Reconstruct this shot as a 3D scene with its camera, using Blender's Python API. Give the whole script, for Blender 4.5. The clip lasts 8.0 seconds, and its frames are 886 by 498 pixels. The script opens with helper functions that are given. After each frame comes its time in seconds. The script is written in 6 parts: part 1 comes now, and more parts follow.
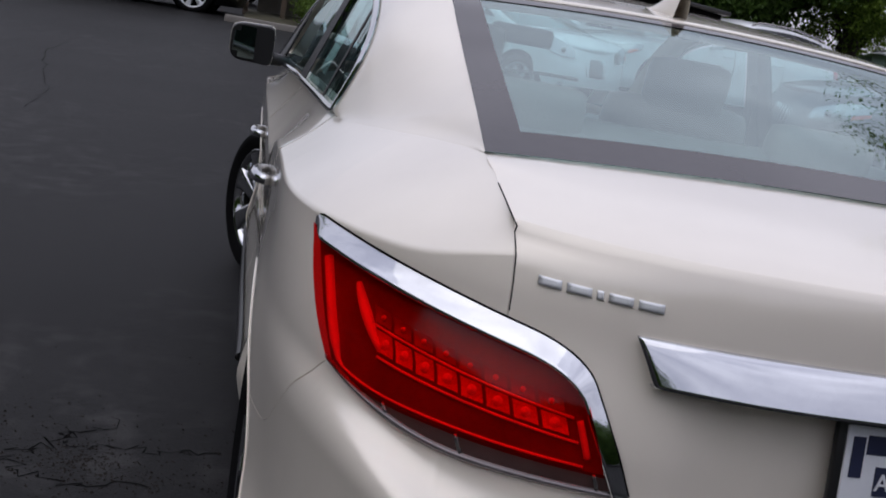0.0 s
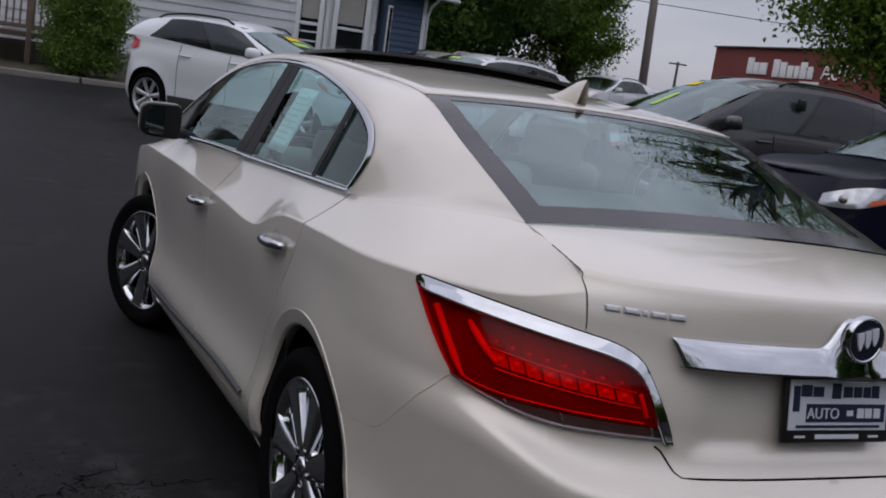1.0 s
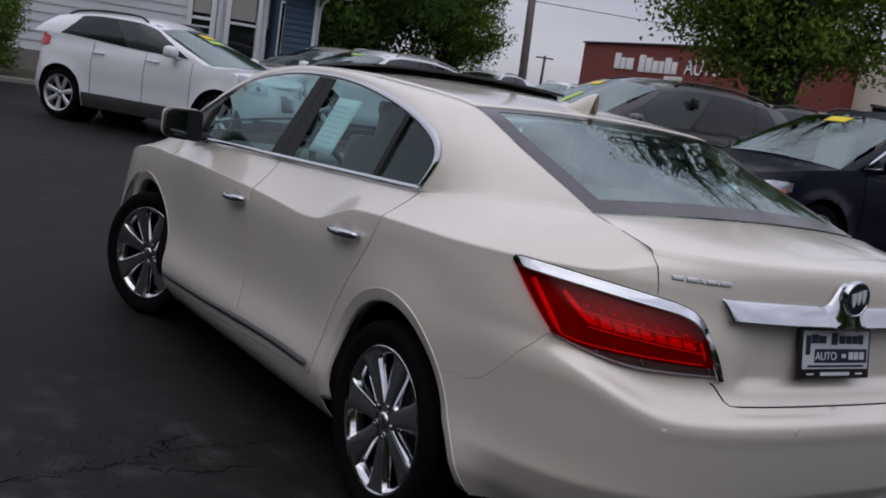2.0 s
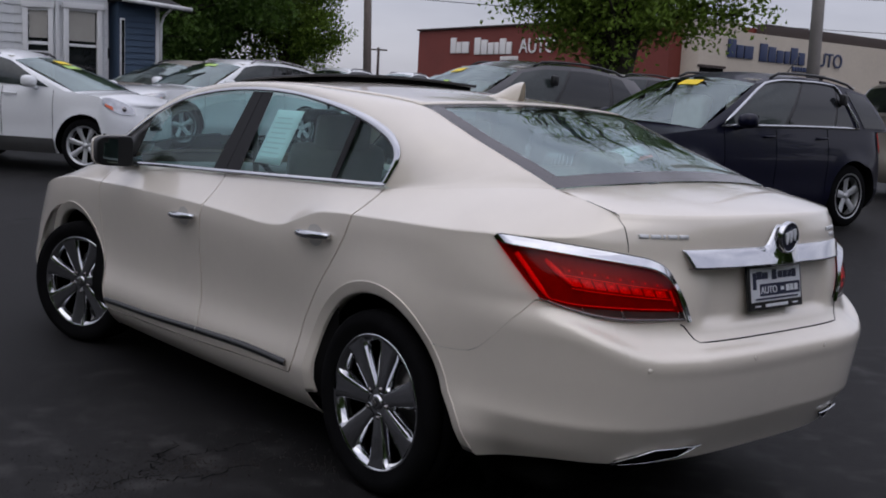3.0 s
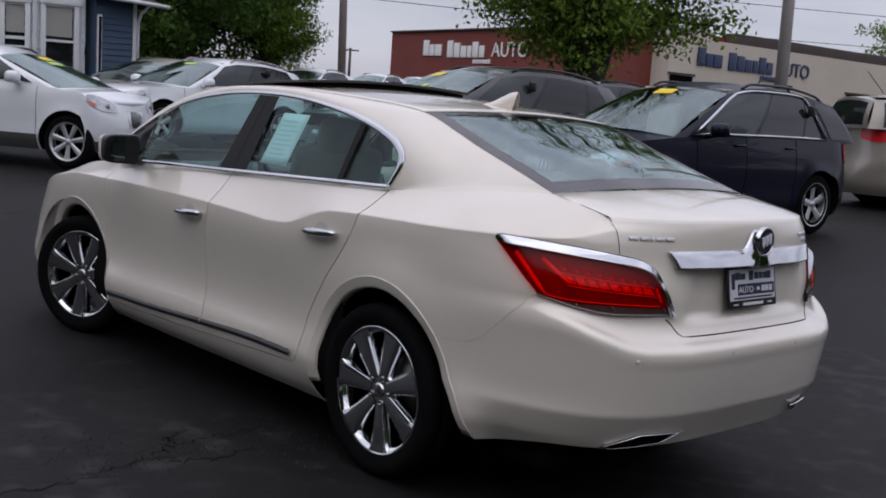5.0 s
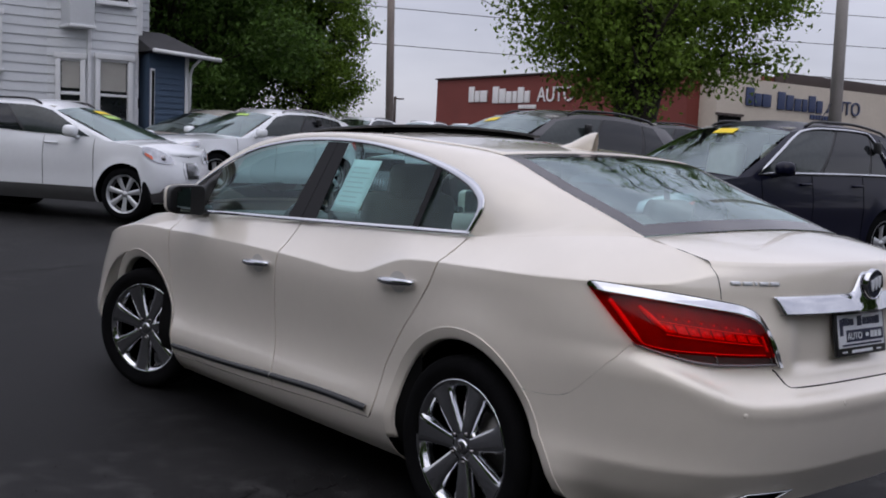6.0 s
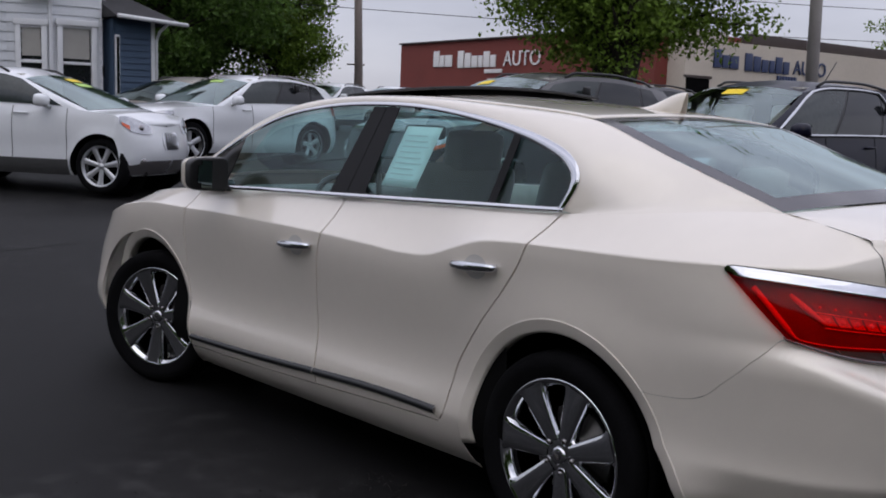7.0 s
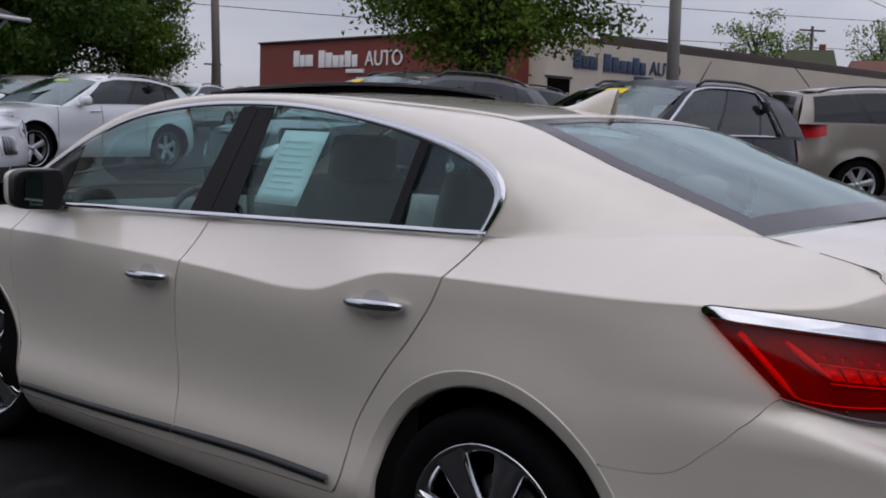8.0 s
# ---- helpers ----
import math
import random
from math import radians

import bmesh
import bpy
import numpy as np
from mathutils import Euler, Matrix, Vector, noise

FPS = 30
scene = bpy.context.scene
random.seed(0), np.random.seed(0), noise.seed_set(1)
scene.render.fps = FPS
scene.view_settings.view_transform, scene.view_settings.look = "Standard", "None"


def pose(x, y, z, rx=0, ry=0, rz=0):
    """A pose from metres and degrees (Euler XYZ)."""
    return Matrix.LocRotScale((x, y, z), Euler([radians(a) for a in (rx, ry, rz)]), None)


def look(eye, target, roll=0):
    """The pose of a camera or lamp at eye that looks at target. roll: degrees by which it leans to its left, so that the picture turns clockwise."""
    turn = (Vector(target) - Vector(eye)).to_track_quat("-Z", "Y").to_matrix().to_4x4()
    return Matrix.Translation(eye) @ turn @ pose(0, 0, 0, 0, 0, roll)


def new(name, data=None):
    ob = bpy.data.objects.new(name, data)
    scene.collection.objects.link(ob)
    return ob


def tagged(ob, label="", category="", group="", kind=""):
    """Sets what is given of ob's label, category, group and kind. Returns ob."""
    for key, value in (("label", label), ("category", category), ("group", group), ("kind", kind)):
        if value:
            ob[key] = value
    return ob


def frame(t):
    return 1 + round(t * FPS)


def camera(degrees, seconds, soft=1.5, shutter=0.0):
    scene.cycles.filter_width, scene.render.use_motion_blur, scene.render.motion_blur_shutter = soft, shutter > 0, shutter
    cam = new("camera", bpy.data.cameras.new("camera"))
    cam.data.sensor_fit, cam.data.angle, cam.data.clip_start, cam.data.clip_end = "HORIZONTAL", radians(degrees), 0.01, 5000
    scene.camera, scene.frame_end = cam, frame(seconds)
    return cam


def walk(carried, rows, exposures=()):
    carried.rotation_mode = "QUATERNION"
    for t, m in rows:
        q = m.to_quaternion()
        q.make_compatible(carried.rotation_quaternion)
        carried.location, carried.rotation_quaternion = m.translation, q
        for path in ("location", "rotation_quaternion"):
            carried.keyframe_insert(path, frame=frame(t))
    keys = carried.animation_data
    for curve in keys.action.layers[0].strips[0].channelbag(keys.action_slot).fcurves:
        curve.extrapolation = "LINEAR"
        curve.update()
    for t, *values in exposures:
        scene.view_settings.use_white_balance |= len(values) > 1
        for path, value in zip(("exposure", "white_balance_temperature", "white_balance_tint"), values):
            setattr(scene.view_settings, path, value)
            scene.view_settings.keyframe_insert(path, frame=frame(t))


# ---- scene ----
cam = camera(44.7, 8.0, soft=1.85)
PATH = [
    (0, (-0.996, -2.264, 1.387), (-0.59, -0.354, 0.956), 10.5),
    (0.5, (-1.471, -2.475, 1.447), (-0.834, -0.613, 1.092), 9.1),
    (1, (-1.855, -2.754, 1.469), (-0.994, -0.974, 1.165), 8.6),
    (1.2, (-2.0, -2.803, 1.473), (-1.048, -1.068, 1.185), 8.8),
    (2.3, (-2.876, -3.061, 1.442), (-1.722, -1.451, 1.165), 6.8),
    (2.5, (-2.969, -3.067, 1.438), (-1.726, -1.523, 1.171), 4.4),
    (3, (-3.192, -3.038, 1.432), (-1.901, -1.533, 1.166), 3.0),
    (3.5, (-3.371, -3.115, 1.44), (-2.038, -1.647, 1.184), 1.9),
    (4, (-3.396, -3.144, 1.444), (-2.037, -1.698, 1.194), 2.8),
    (4.2, (-3.411, -3.152, 1.431), (-2.042, -1.715, 1.183), 3.1),
    (5.3, (-3.467, -3.159, 1.451), (-2.167, -1.662, 1.191), 5.1),
    (5.5, (-3.466, -3.128, 1.447), (-2.195, -1.605, 1.194), 5.3),
    (6, (-3.443, -2.934, 1.427), (-2.17, -1.402, 1.247), 2.9),
    (6.5, (-3.417, -2.616, 1.433), (-2.114, -1.104, 1.3), 4.0),
    (7, (-3.411, -2.239, 1.405), (-2.085, -0.761, 1.166), 2.2),
    (7.5, (-3.209, -1.959, 1.381), (-1.709, -0.653, 1.167), 1.6),
    (8, (-2.994, -1.65, 1.408), (-1.49, -0.352, 1.179), 2.0),
]
EXPOSURES = [(0.0, -0.12), (1.0, -0.43), (2.5, -0.29), (4.0, -0.18), (5.5, -0.08), (6.5, -0.02), (7.0, -0.07), (7.5, -0.15), (8.0, -0.29)]
walk(cam, [(t, look(eye, target, roll)) for t, eye, target, roll in PATH], EXPOSURES)

import functools

# ---- world, sun ----
world = bpy.data.worlds.new("overcast_sky")
scene.world = world
world.use_nodes = True
wn, wl = world.node_tree.nodes, world.node_tree.links
sky = wn.new("ShaderNodeTexSky")
sky.sky_type, sky.sun_disc = "NISHITA", False
sky.sun_elevation, sky.sun_rotation = radians(55), radians(238)
cloud = wn.new("ShaderNodeTexNoise")
cloud.inputs["Scale"].default_value, cloud.inputs["Detail"].default_value = 2.2, 6
wcoord = wn.new("ShaderNodeTexCoord")
wmap = wn.new("ShaderNodeMapping")
wmap.inputs["Scale"].default_value = (1, 1, 3.5)
wl.new(wcoord.outputs["Generated"], wmap.inputs["Vector"])
wl.new(wmap.outputs["Vector"], cloud.inputs["Vector"])
wramp = wn.new("ShaderNodeValToRGB")
wramp.color_ramp.elements[0].position, wramp.color_ramp.elements[0].color = 0.32, (4.30, 4.3, 5.25, 1)
wramp.color_ramp.elements[1].position, wramp.color_ramp.elements[1].color = 0.70, (7.35, 7.3, 8.4, 1)
wl.new(cloud.outputs["Fac"], wramp.inputs["Fac"])
wmix = wn.new("ShaderNodeMix")
wmix.data_type = "RGBA"
wmix.inputs["Factor"].default_value = 0.86
wl.new(sky.outputs["Color"], wmix.inputs["A"])
wl.new(wramp.outputs["Color"], wmix.inputs["B"])
wsep, wgrad, wmul = wn.new("ShaderNodeSeparateXYZ"), wn.new("ShaderNodeMapRange"), wn.new("ShaderNodeMix")
wl.new(wcoord.outputs["Generated"], wsep.inputs["Vector"])
wl.new(wsep.outputs["Z"], wgrad.inputs["Value"])
wgrad.inputs["From Min"].default_value, wgrad.inputs["From Max"].default_value = 0.0, 1.0
wgrad.inputs["To Min"].default_value, wgrad.inputs["To Max"].default_value = 1.0, 2.25
wmul.data_type, wmul.blend_type = "RGBA", "MULTIPLY"
wmul.inputs["Factor"].default_value = 1.0
wl.new(wmix.outputs["Result"], wmul.inputs["A"])
wl.new(wgrad.outputs[0], wmul.inputs["B"])
wl.new(wmul.outputs["Result"], wn["Background"].inputs["Color"])
wn["Background"].inputs["Strength"].default_value = 0.1

sun = new("sun", bpy.data.lights.new("sun", "SUN"))
sun.data.energy, sun.data.angle, sun.data.color = 0.5, radians(70), (1.0, 0.96, 0.9)
sun.matrix_world = look((-8, -5, 13.5), (0, 0, 0))


# ---- materials ----
def material(name, color, rough=0.5, metal=0.0, scale=0.0, vary=0.0, bump=0.0, coat=0.0, fine=0.0, spec=0.5, random_value=0.0):
    """A principled surface with two scales of colour variation and a fine relief."""
    m = bpy.data.materials.new(name)
    m.use_nodes = True
    n, l = m.node_tree.nodes, m.node_tree.links
    b = n["Principled BSDF"]
    b.inputs["Base Color"].default_value = (*color, 1)
    b.inputs["Roughness"].default_value, b.inputs["Metallic"].default_value = rough, metal
    b.inputs["Coat Weight"].default_value, b.inputs["Coat Roughness"].default_value = coat, 0.04
    b.inputs["Specular IOR Level"].default_value = spec
    if scale:
        tc = n.new("ShaderNodeTexCoord")
        big, small = n.new("ShaderNodeTexNoise"), n.new("ShaderNodeTexNoise")
        big.inputs["Scale"].default_value, big.inputs["Detail"].default_value = scale, 4
        small.inputs["Scale"].default_value, small.inputs["Detail"].default_value = scale * 14, 3
        l.new(tc.outputs["Object"], big.inputs["Vector"])
        l.new(tc.outputs["Object"], small.inputs["Vector"])
        add = n.new("ShaderNodeMath")
        add.operation = "MULTIPLY_ADD"
        add.inputs[1].default_value = 0.6
        l.new(small.outputs["Fac"], add.inputs[0])
        l.new(big.outputs["Fac"], add.inputs[2])
        rng = n.new("ShaderNodeMapRange")
        rng.inputs["From Min"].default_value, rng.inputs["From Max"].default_value = 0.45, 1.15
        rng.inputs["To Min"].default_value, rng.inputs["To Max"].default_value = 1 - vary, 1 + vary
        l.new(add.outputs[0], rng.inputs["Value"])
        hsv = n.new("ShaderNodeHueSaturation")
        hsv.inputs["Color"].default_value = (*color, 1)
        value = rng.outputs[0]
        if random_value:
            info = n.new("ShaderNodeObjectInfo")
            r2 = n.new("ShaderNodeMapRange")
            r2.inputs["To Min"].default_value, r2.inputs["To Max"].default_value = 1 - random_value, 1 + random_value
            l.new(info.outputs["Random"], r2.inputs["Value"])
            mul = n.new("ShaderNodeMath")
            mul.operation = "MULTIPLY"
            l.new(value, mul.inputs[0])
            l.new(r2.outputs[0], mul.inputs[1])
            value = mul.outputs[0]
        l.new(value, hsv.inputs["Value"])
        l.new(hsv.outputs["Color"], b.inputs["Base Color"])
        if bump:
            bp = n.new("ShaderNodeBump")
            bp.inputs["Strength"].default_value, bp.inputs["Distance"].default_value = bump, 0.01
            l.new(small.outputs["Fac"] if not fine else add.outputs[0], bp.inputs["Height"])
            l.new(bp.outputs["Normal"], b.inputs["Normal"])
    return m


def glass_material(name, tint, gloss=1.0, ior=1.6):
    """A thin pane: tinted see-through with a mirror gloss that follows the Fresnel law."""
    m = bpy.data.materials.new(name)
    m.use_nodes = True
    n, l = m.node_tree.nodes, m.node_tree.links
    n.remove(n["Principled BSDF"])
    clear, shine, mix, fr = n.new("ShaderNodeBsdfTransparent"), n.new("ShaderNodeBsdfGlossy"), n.new("ShaderNodeMixShader"), n.new("ShaderNodeLayerWeight")
    clear.inputs["Color"].default_value = (*tint, 1)
    shine.inputs["Roughness"].default_value = 0.015
    shine.inputs["Color"].default_value = (gloss * 0.86, gloss, gloss, 1)
    fr.inputs["Blend"].default_value = 0.5
    steep, amount = n.new("ShaderNodeMath"), n.new("ShaderNodeMath")
    steep.operation, amount.operation = "POWER", "MULTIPLY_ADD"
    base = ((ior - 1) / (ior + 1)) ** 2
    steep.inputs[1].default_value = 5.0
    amount.inputs[1].default_value, amount.inputs[2].default_value = 1 - base, base
    l.new(fr.outputs["Facing"], steep.inputs[0])
    l.new(steep.outputs[0], amount.inputs[0])
    l.new(amount.outputs[0], mix.inputs[0])
    l.new(clear.outputs[0], mix.inputs[1])
    l.new(shine.outputs[0], mix.inputs[2])
    l.new(mix.outputs[0], n["Material Output"].inputs["Surface"])
    return m


PEARL = material("pearl_white_paint", (0.82, 0.757, 0.662), 0.30, 0.0, 1.2, 0.025, 0.0, 1.0)
for sock, val in (("Coat IOR", 1.55), ("Coat Roughness", 0.035), ("Metallic", 0.12)):
    PEARL.node_tree.nodes["Principled BSDF"].inputs[sock].default_value = val
CHROME = material("chrome", (0.60, 0.61, 0.635), 0.06, 1.0, 6.0, 0.04)
RIM = material("chromed_wheel", (0.64, 0.65, 0.67), 0.08, 1.0, 8.0, 0.06)
RUBBER = material("tyre_rubber", (0.007, 0.007, 0.0075), 0.9, 0.0, 9.0, 0.3, 0.15, spec=0.03)
BLACK = material("black_trim", (0.012, 0.012, 0.013), 0.35, 0.0, 6.0, 0.2)
LETTER_CHROME = material("satin_chrome", (0.70, 0.71, 0.73), 0.45, 0.5, 8.0, 0.05)
SEAM = material("panel_gap", (0.005, 0.005, 0.005), 0.9, spec=0.05)
DISC = material("brake_steel", (0.16, 0.155, 0.15), 0.45, 0.8, 14.0, 0.25)
CAVITY = material("dark_underbody", (0.004, 0.004, 0.004), 0.95, 0.0, 5.0, 0.3, spec=0.03)
GLASS = glass_material("side_glass", (0.70, 0.90, 0.89), 1.0, 1.5)
SUV_SHIELD = glass_material("windshield_pane", (0.66, 0.80, 0.78), 1.0, 2.6)
FRONT_TINT = material("lightly_tinted_glass", (0.030, 0.038, 0.038), 0.04, 0.0, 1.5, 0.3)
AMBER = material("amber_marker", (0.75, 0.14, 0.06), 0.25, 0.0, 20.0, 0.2)
REAR_GLASS = glass_material("rear_glass", (0.60, 0.77, 0.76), 1.0, 2.8)
FRIT = material("ceramic_border", (0.055, 0.05, 0.055), 0.12, 0.0, 3.0, 0.1)
DARK_GLASS = material("tinted_glass", (0.012, 0.014, 0.016), 0.03, 0.0, 1.0, 0.1)
LAMP_LENS = glass_material("red_lens", (0.97, 0.012, 0.016), 1.0, 1.25)
CLEAR_LENS = glass_material("clear_lens", (0.75, 0.74, 0.74), 1.0, 1.45)
LAMP_RED = material("red_reflector", (0.85, 0.03, 0.03), 0.3, 0.0, 20.0, 0.35, 0.3)
LAMP_DARK = material("lamp_housing", (0.22, 0.006, 0.008), 0.3, 0.0, 14.0, 0.3)
LAMP_TUBE = material("light_guide", (1.0, 0.75, 0.70), 0.5, 0.0, 20.0, 0.1)
SILVER = material("silver_reflector", (0.35, 0.33, 0.33), 0.25, 0.8, 30.0, 0.3)
CABIN = material("cabin_fabric", (0.10, 0.10, 0.095), 0.8, 0.0, 12.0, 0.2, 0.2)
LEATHER = material("beige_leather", (0.62, 0.60, 0.55), 0.5, 0.0, 12.0, 0.15, 0.2)
SEAT = material("grey_seat_leather", (0.22, 0.215, 0.20), 0.5, 0.0, 12.0, 0.15, 0.2)
PILLAR = material("pillar_black", (0.008, 0.008, 0.009), 0.5, 0.0, 4.0, 0.2, spec=0.2)
PAPER = material("window_paper", (0.74, 0.90, 0.90), 0.7, 0.0, 8.0, 0.05)
PAPER_INK = material("paper_print", (0.58, 0.70, 0.70), 0.7)
PLATE_WHITE = material("plate_white", (0.72, 0.74, 0.78), 0.35, 0.0, 15.0, 0.04)
PLATE_NAVY = material("plate_navy", (0.02, 0.025, 0.06), 0.35, 0.0, 15.0, 0.1)
WHITE_PAINT = material("white_paint", (0.77, 0.79, 0.81), 0.28, 0.0, 1.0, 0.03, 0.0, 1.0)
NAVY_PAINT = material("navy_paint", (0.004, 0.0045, 0.016), 0.4, 0.0, 1.0, 0.1, 0.0, 0.35, spec=0.12)
GREY_PAINT = material("grey_paint", (0.034, 0.032, 0.035), 0.32, 0.2, 1.0, 0.08, 0.0, 0.9)
ALLOY = material("silver_alloy", (0.55, 0.56, 0.58), 0.32, 0.55, 8.0, 0.08)
TAN_PAINT = material("champagne_paint", (0.27, 0.24, 0.205), 0.3, 0.4, 1.0, 0.05, 0.0, 1.0)
BEIGE_PAINT = material("beige_paint", (0.42, 0.39, 0.35), 0.3, 0.3, 1.0, 0.05, 0.0, 0.8)
BLACK_PAINT = material("black_paint", (0.004, 0.004, 0.0045), 0.3, 0.0, 1.0, 0.1, 0.0, 0.3, spec=0.25)
TAIL_RED = material("tail_lamp_red", (0.55, 0.015, 0.02), 0.12, 0.0, 12.0, 0.2)
HEADLAMP = material("headlamp_glass", (0.55, 0.56, 0.58), 0.08, 0.7, 14.0, 0.4)
YELLOW = material("yellow_sticker", (0.80, 0.60, 0.02), 0.6, 0.0, 10.0, 0.05)
LIME = material("green_sticker", (0.40, 0.60, 0.14), 0.6, 0.0, 10.0, 0.05)
SIDING = material("white_siding", (0.60, 0.62, 0.64), 0.6, 0.0, 0.8, 0.06, 0.1)
WHITE_TRIM = material("white_trim", (0.70, 0.71, 0.72), 0.5, 0.0, 2.0, 0.05)
BLUE_WALL = material("blue_siding", (0.05, 0.085, 0.14), 0.7, 0.0, 1.5, 0.12, 0.1)
SHINGLE = material("roof_shingle", (0.035, 0.034, 0.036), 0.9, 0.0, 3.0, 0.25, 0.3)
CURTAIN = material("window_shade", (0.35, 0.34, 0.31), 0.8, 0.0, 3.0, 0.1)
BRICK = material("painted_brick", (0.17, 0.034, 0.024), 0.75, 0.0, 0.5, 0.12, 0.3)
CREAM = material("cream_block_wall", (0.52, 0.46, 0.38), 0.75, 0.0, 0.4, 0.08, 0.2)
BROWN = material("brown_fascia", (0.055, 0.04, 0.035), 0.7, 0.0, 1.0, 0.15)
SIGN_WHITE = material("sign_white", (0.75, 0.74, 0.72), 0.5, 0.0, 2.0, 0.04)
SIGN_NAVY = material("sign_navy", (0.025, 0.04, 0.10), 0.5, 0.0, 2.0, 0.1)
POLE_GREY = material("grey_pole", (0.42, 0.39, 0.37), 0.85, 0.0, 2.0, 0.15, 0.4)
POLE_WOOD = material("weathered_pole", (0.33, 0.275, 0.25), 0.85, 0.0, 2.0, 0.2, 0.4)
CABLE = material("cable_black", (0.02, 0.02, 0.022), 0.7)
BARK = material("bark", (0.035, 0.028, 0.022), 0.95, 0.0, 4.0, 0.35, 0.6)


def leaf_material(name, color, vary):
    """Thin leaves: matt, with some light passing through; tone varies from leaf to leaf and clump to clump."""
    m = material(name, color, 0.6, 0.0, 0.8, vary, spec=0.25)
    n, l = m.node_tree.nodes, m.node_tree.links
    tr, mix = n.new("ShaderNodeBsdfTranslucent"), n.new("ShaderNodeMixShader")
    geo, rng, mul = n.new("ShaderNodeNewGeometry"), n.new("ShaderNodeMapRange"), n.new("ShaderNodeMix")
    hsv = [k for k in n if k.bl_idname == "ShaderNodeHueSaturation"][0]
    rng.inputs["To Min"].default_value, rng.inputs["To Max"].default_value = 0.55, 1.45
    l.new(geo.outputs["Random Per Island"], rng.inputs["Value"])
    mul.data_type, mul.blend_type = "RGBA", "MULTIPLY"
    mul.inputs["Factor"].default_value = 1.0
    l.new(hsv.outputs["Color"], mul.inputs["A"])
    l.new(rng.outputs[0], mul.inputs["B"])
    l.new(mul.outputs["Result"], n["Principled BSDF"].inputs["Base Color"])
    l.new(mul.outputs["Result"], tr.inputs["Color"])
    mix.inputs[0].default_value = 0.4
    l.new(n["Principled BSDF"].outputs[0], mix.inputs[1])
    l.new(tr.outputs[0], mix.inputs[2])
    l.new(mix.outputs[0], n["Material Output"].inputs["Surface"])
    return m


LEAF_DARK = leaf_material("leaf_dark", (0.072, 0.135, 0.024), 0.45)
LEAF = leaf_material("leaf_fresh", (0.125, 0.200, 0.026), 0.4)
CEDAR_LEAF = leaf_material("cedar_leaf", (0.05, 0.06, 0.02), 0.3)
MOSS_ROOF = material("mossy_roof", (0.055, 0.06, 0.03), 0.95, 0.0, 0.8, 0.25)
BUSH_LEAF = leaf_material("bush_leaf", (0.12, 0.19, 0.036), 0.35)
CONCRETE = material("kerb_concrete", (0.20, 0.185, 0.165), 0.85, 0.0, 2.0, 0.15, 0.3)
SOIL = material("planting_bed", (0.06, 0.055, 0.03), 0.95, 0.0, 3.0, 0.3, 0.4)
RAIL_WOOD = material("deck_wood", (0.16, 0.12, 0.09), 0.8, 0.0, 3.0, 0.2, 0.3)
ROOF_BROWN = material("far_roof", (0.14, 0.065, 0.045), 0.9, 0.0, 0.6, 0.15)


# ---- helpers ----
def lerp(a, b, t):
    return a + (b - a) * t


def step(a, b, t):
    t = min(1.0, max(0.0, (t - a) / (b - a)))
    return t * t * (3 - 2 * t)


def spline(keys):
    """A smooth curve through (x, value) keys; a value may be a number or a tuple."""
    xs = np.array([k[0] for k in keys], float)
    vs = np.array([np.atleast_1d(k[1]) for k in keys], float)
    order = np.argsort(xs)
    xs, vs = xs[order], vs[order]
    slope = np.zeros_like(vs)
    d = np.diff(vs, axis=0) / np.diff(xs)[:, None]
    slope[0], slope[-1] = d[0], d[-1]
    for i in range(1, len(xs) - 1):
        h0, h1 = xs[i] - xs[i - 1], xs[i + 1] - xs[i]
        slope[i] = (d[i - 1] * h1 + d[i] * h0) / (h0 + h1)
    single = vs.shape[1] == 1

    def exact(x):
        i = min(int(np.searchsorted(xs, x, side="right")) - 1, len(xs) - 2)
        h = xs[i + 1] - xs[i]
        t = (x - xs[i]) / h
        return ((2 * t**3 - 3 * t**2 + 1) * vs[i] + (t**3 - 2 * t**2 + t) * h * slope[i]
                + (-2 * t**3 + 3 * t**2) * vs[i + 1] + (t**3 - t**2) * h * slope[i + 1])
    count = 600
    x0, x1 = float(xs[0]), float(xs[-1])
    table = [[float(c) for c in exact(x0 + (x1 - x0) * k / count)] for k in range(count + 1)]
    if single:
        table = [c[0] for c in table]

    def f(x):
        t = min(max((x - x0) / (x1 - x0), 0.0), 1.0) * count
        i = min(int(t), count - 1)
        t -= i
        if single:
            return table[i] + (table[i + 1] - table[i]) * t
        return [p + (q - p) * t for p, q in zip(table[i], table[i + 1])]
    return f


def empty(name, m=None):
    ob = new(name)
    ob.empty_display_size = 0.2
    if m is not None:
        ob.matrix_world = m
    return ob


def link_mesh(name, verts, faces, mat, parent=None, label="", smooth=True, m=None):
    me = bpy.data.meshes.new(name)
    me.from_pydata([tuple(v) for v in verts], [], faces)
    me.validate()
    if smooth:
        me.polygons.foreach_set("use_smooth", [True] * len(me.polygons))
    me.materials.append(mat)
    ob = new(name, me)
    if parent:
        ob.parent = parent
    if m is not None:
        ob.matrix_basis = m
    if label:
        tagged(ob, label)
    return ob


def part(name, bm, mat, parent=None, label="", smooth=True, m=None):
    me = bpy.data.meshes.new(name)
    bm.to_mesh(me)
    bm.free()
    if smooth:
        me.polygons.foreach_set("use_smooth", [True] * len(me.polygons))
    me.materials.append(mat)
    ob = new(name, me)
    if parent:
        ob.parent = parent
    if m is not None:
        ob.matrix_basis = m
    if label:
        tagged(ob, label)
    return ob


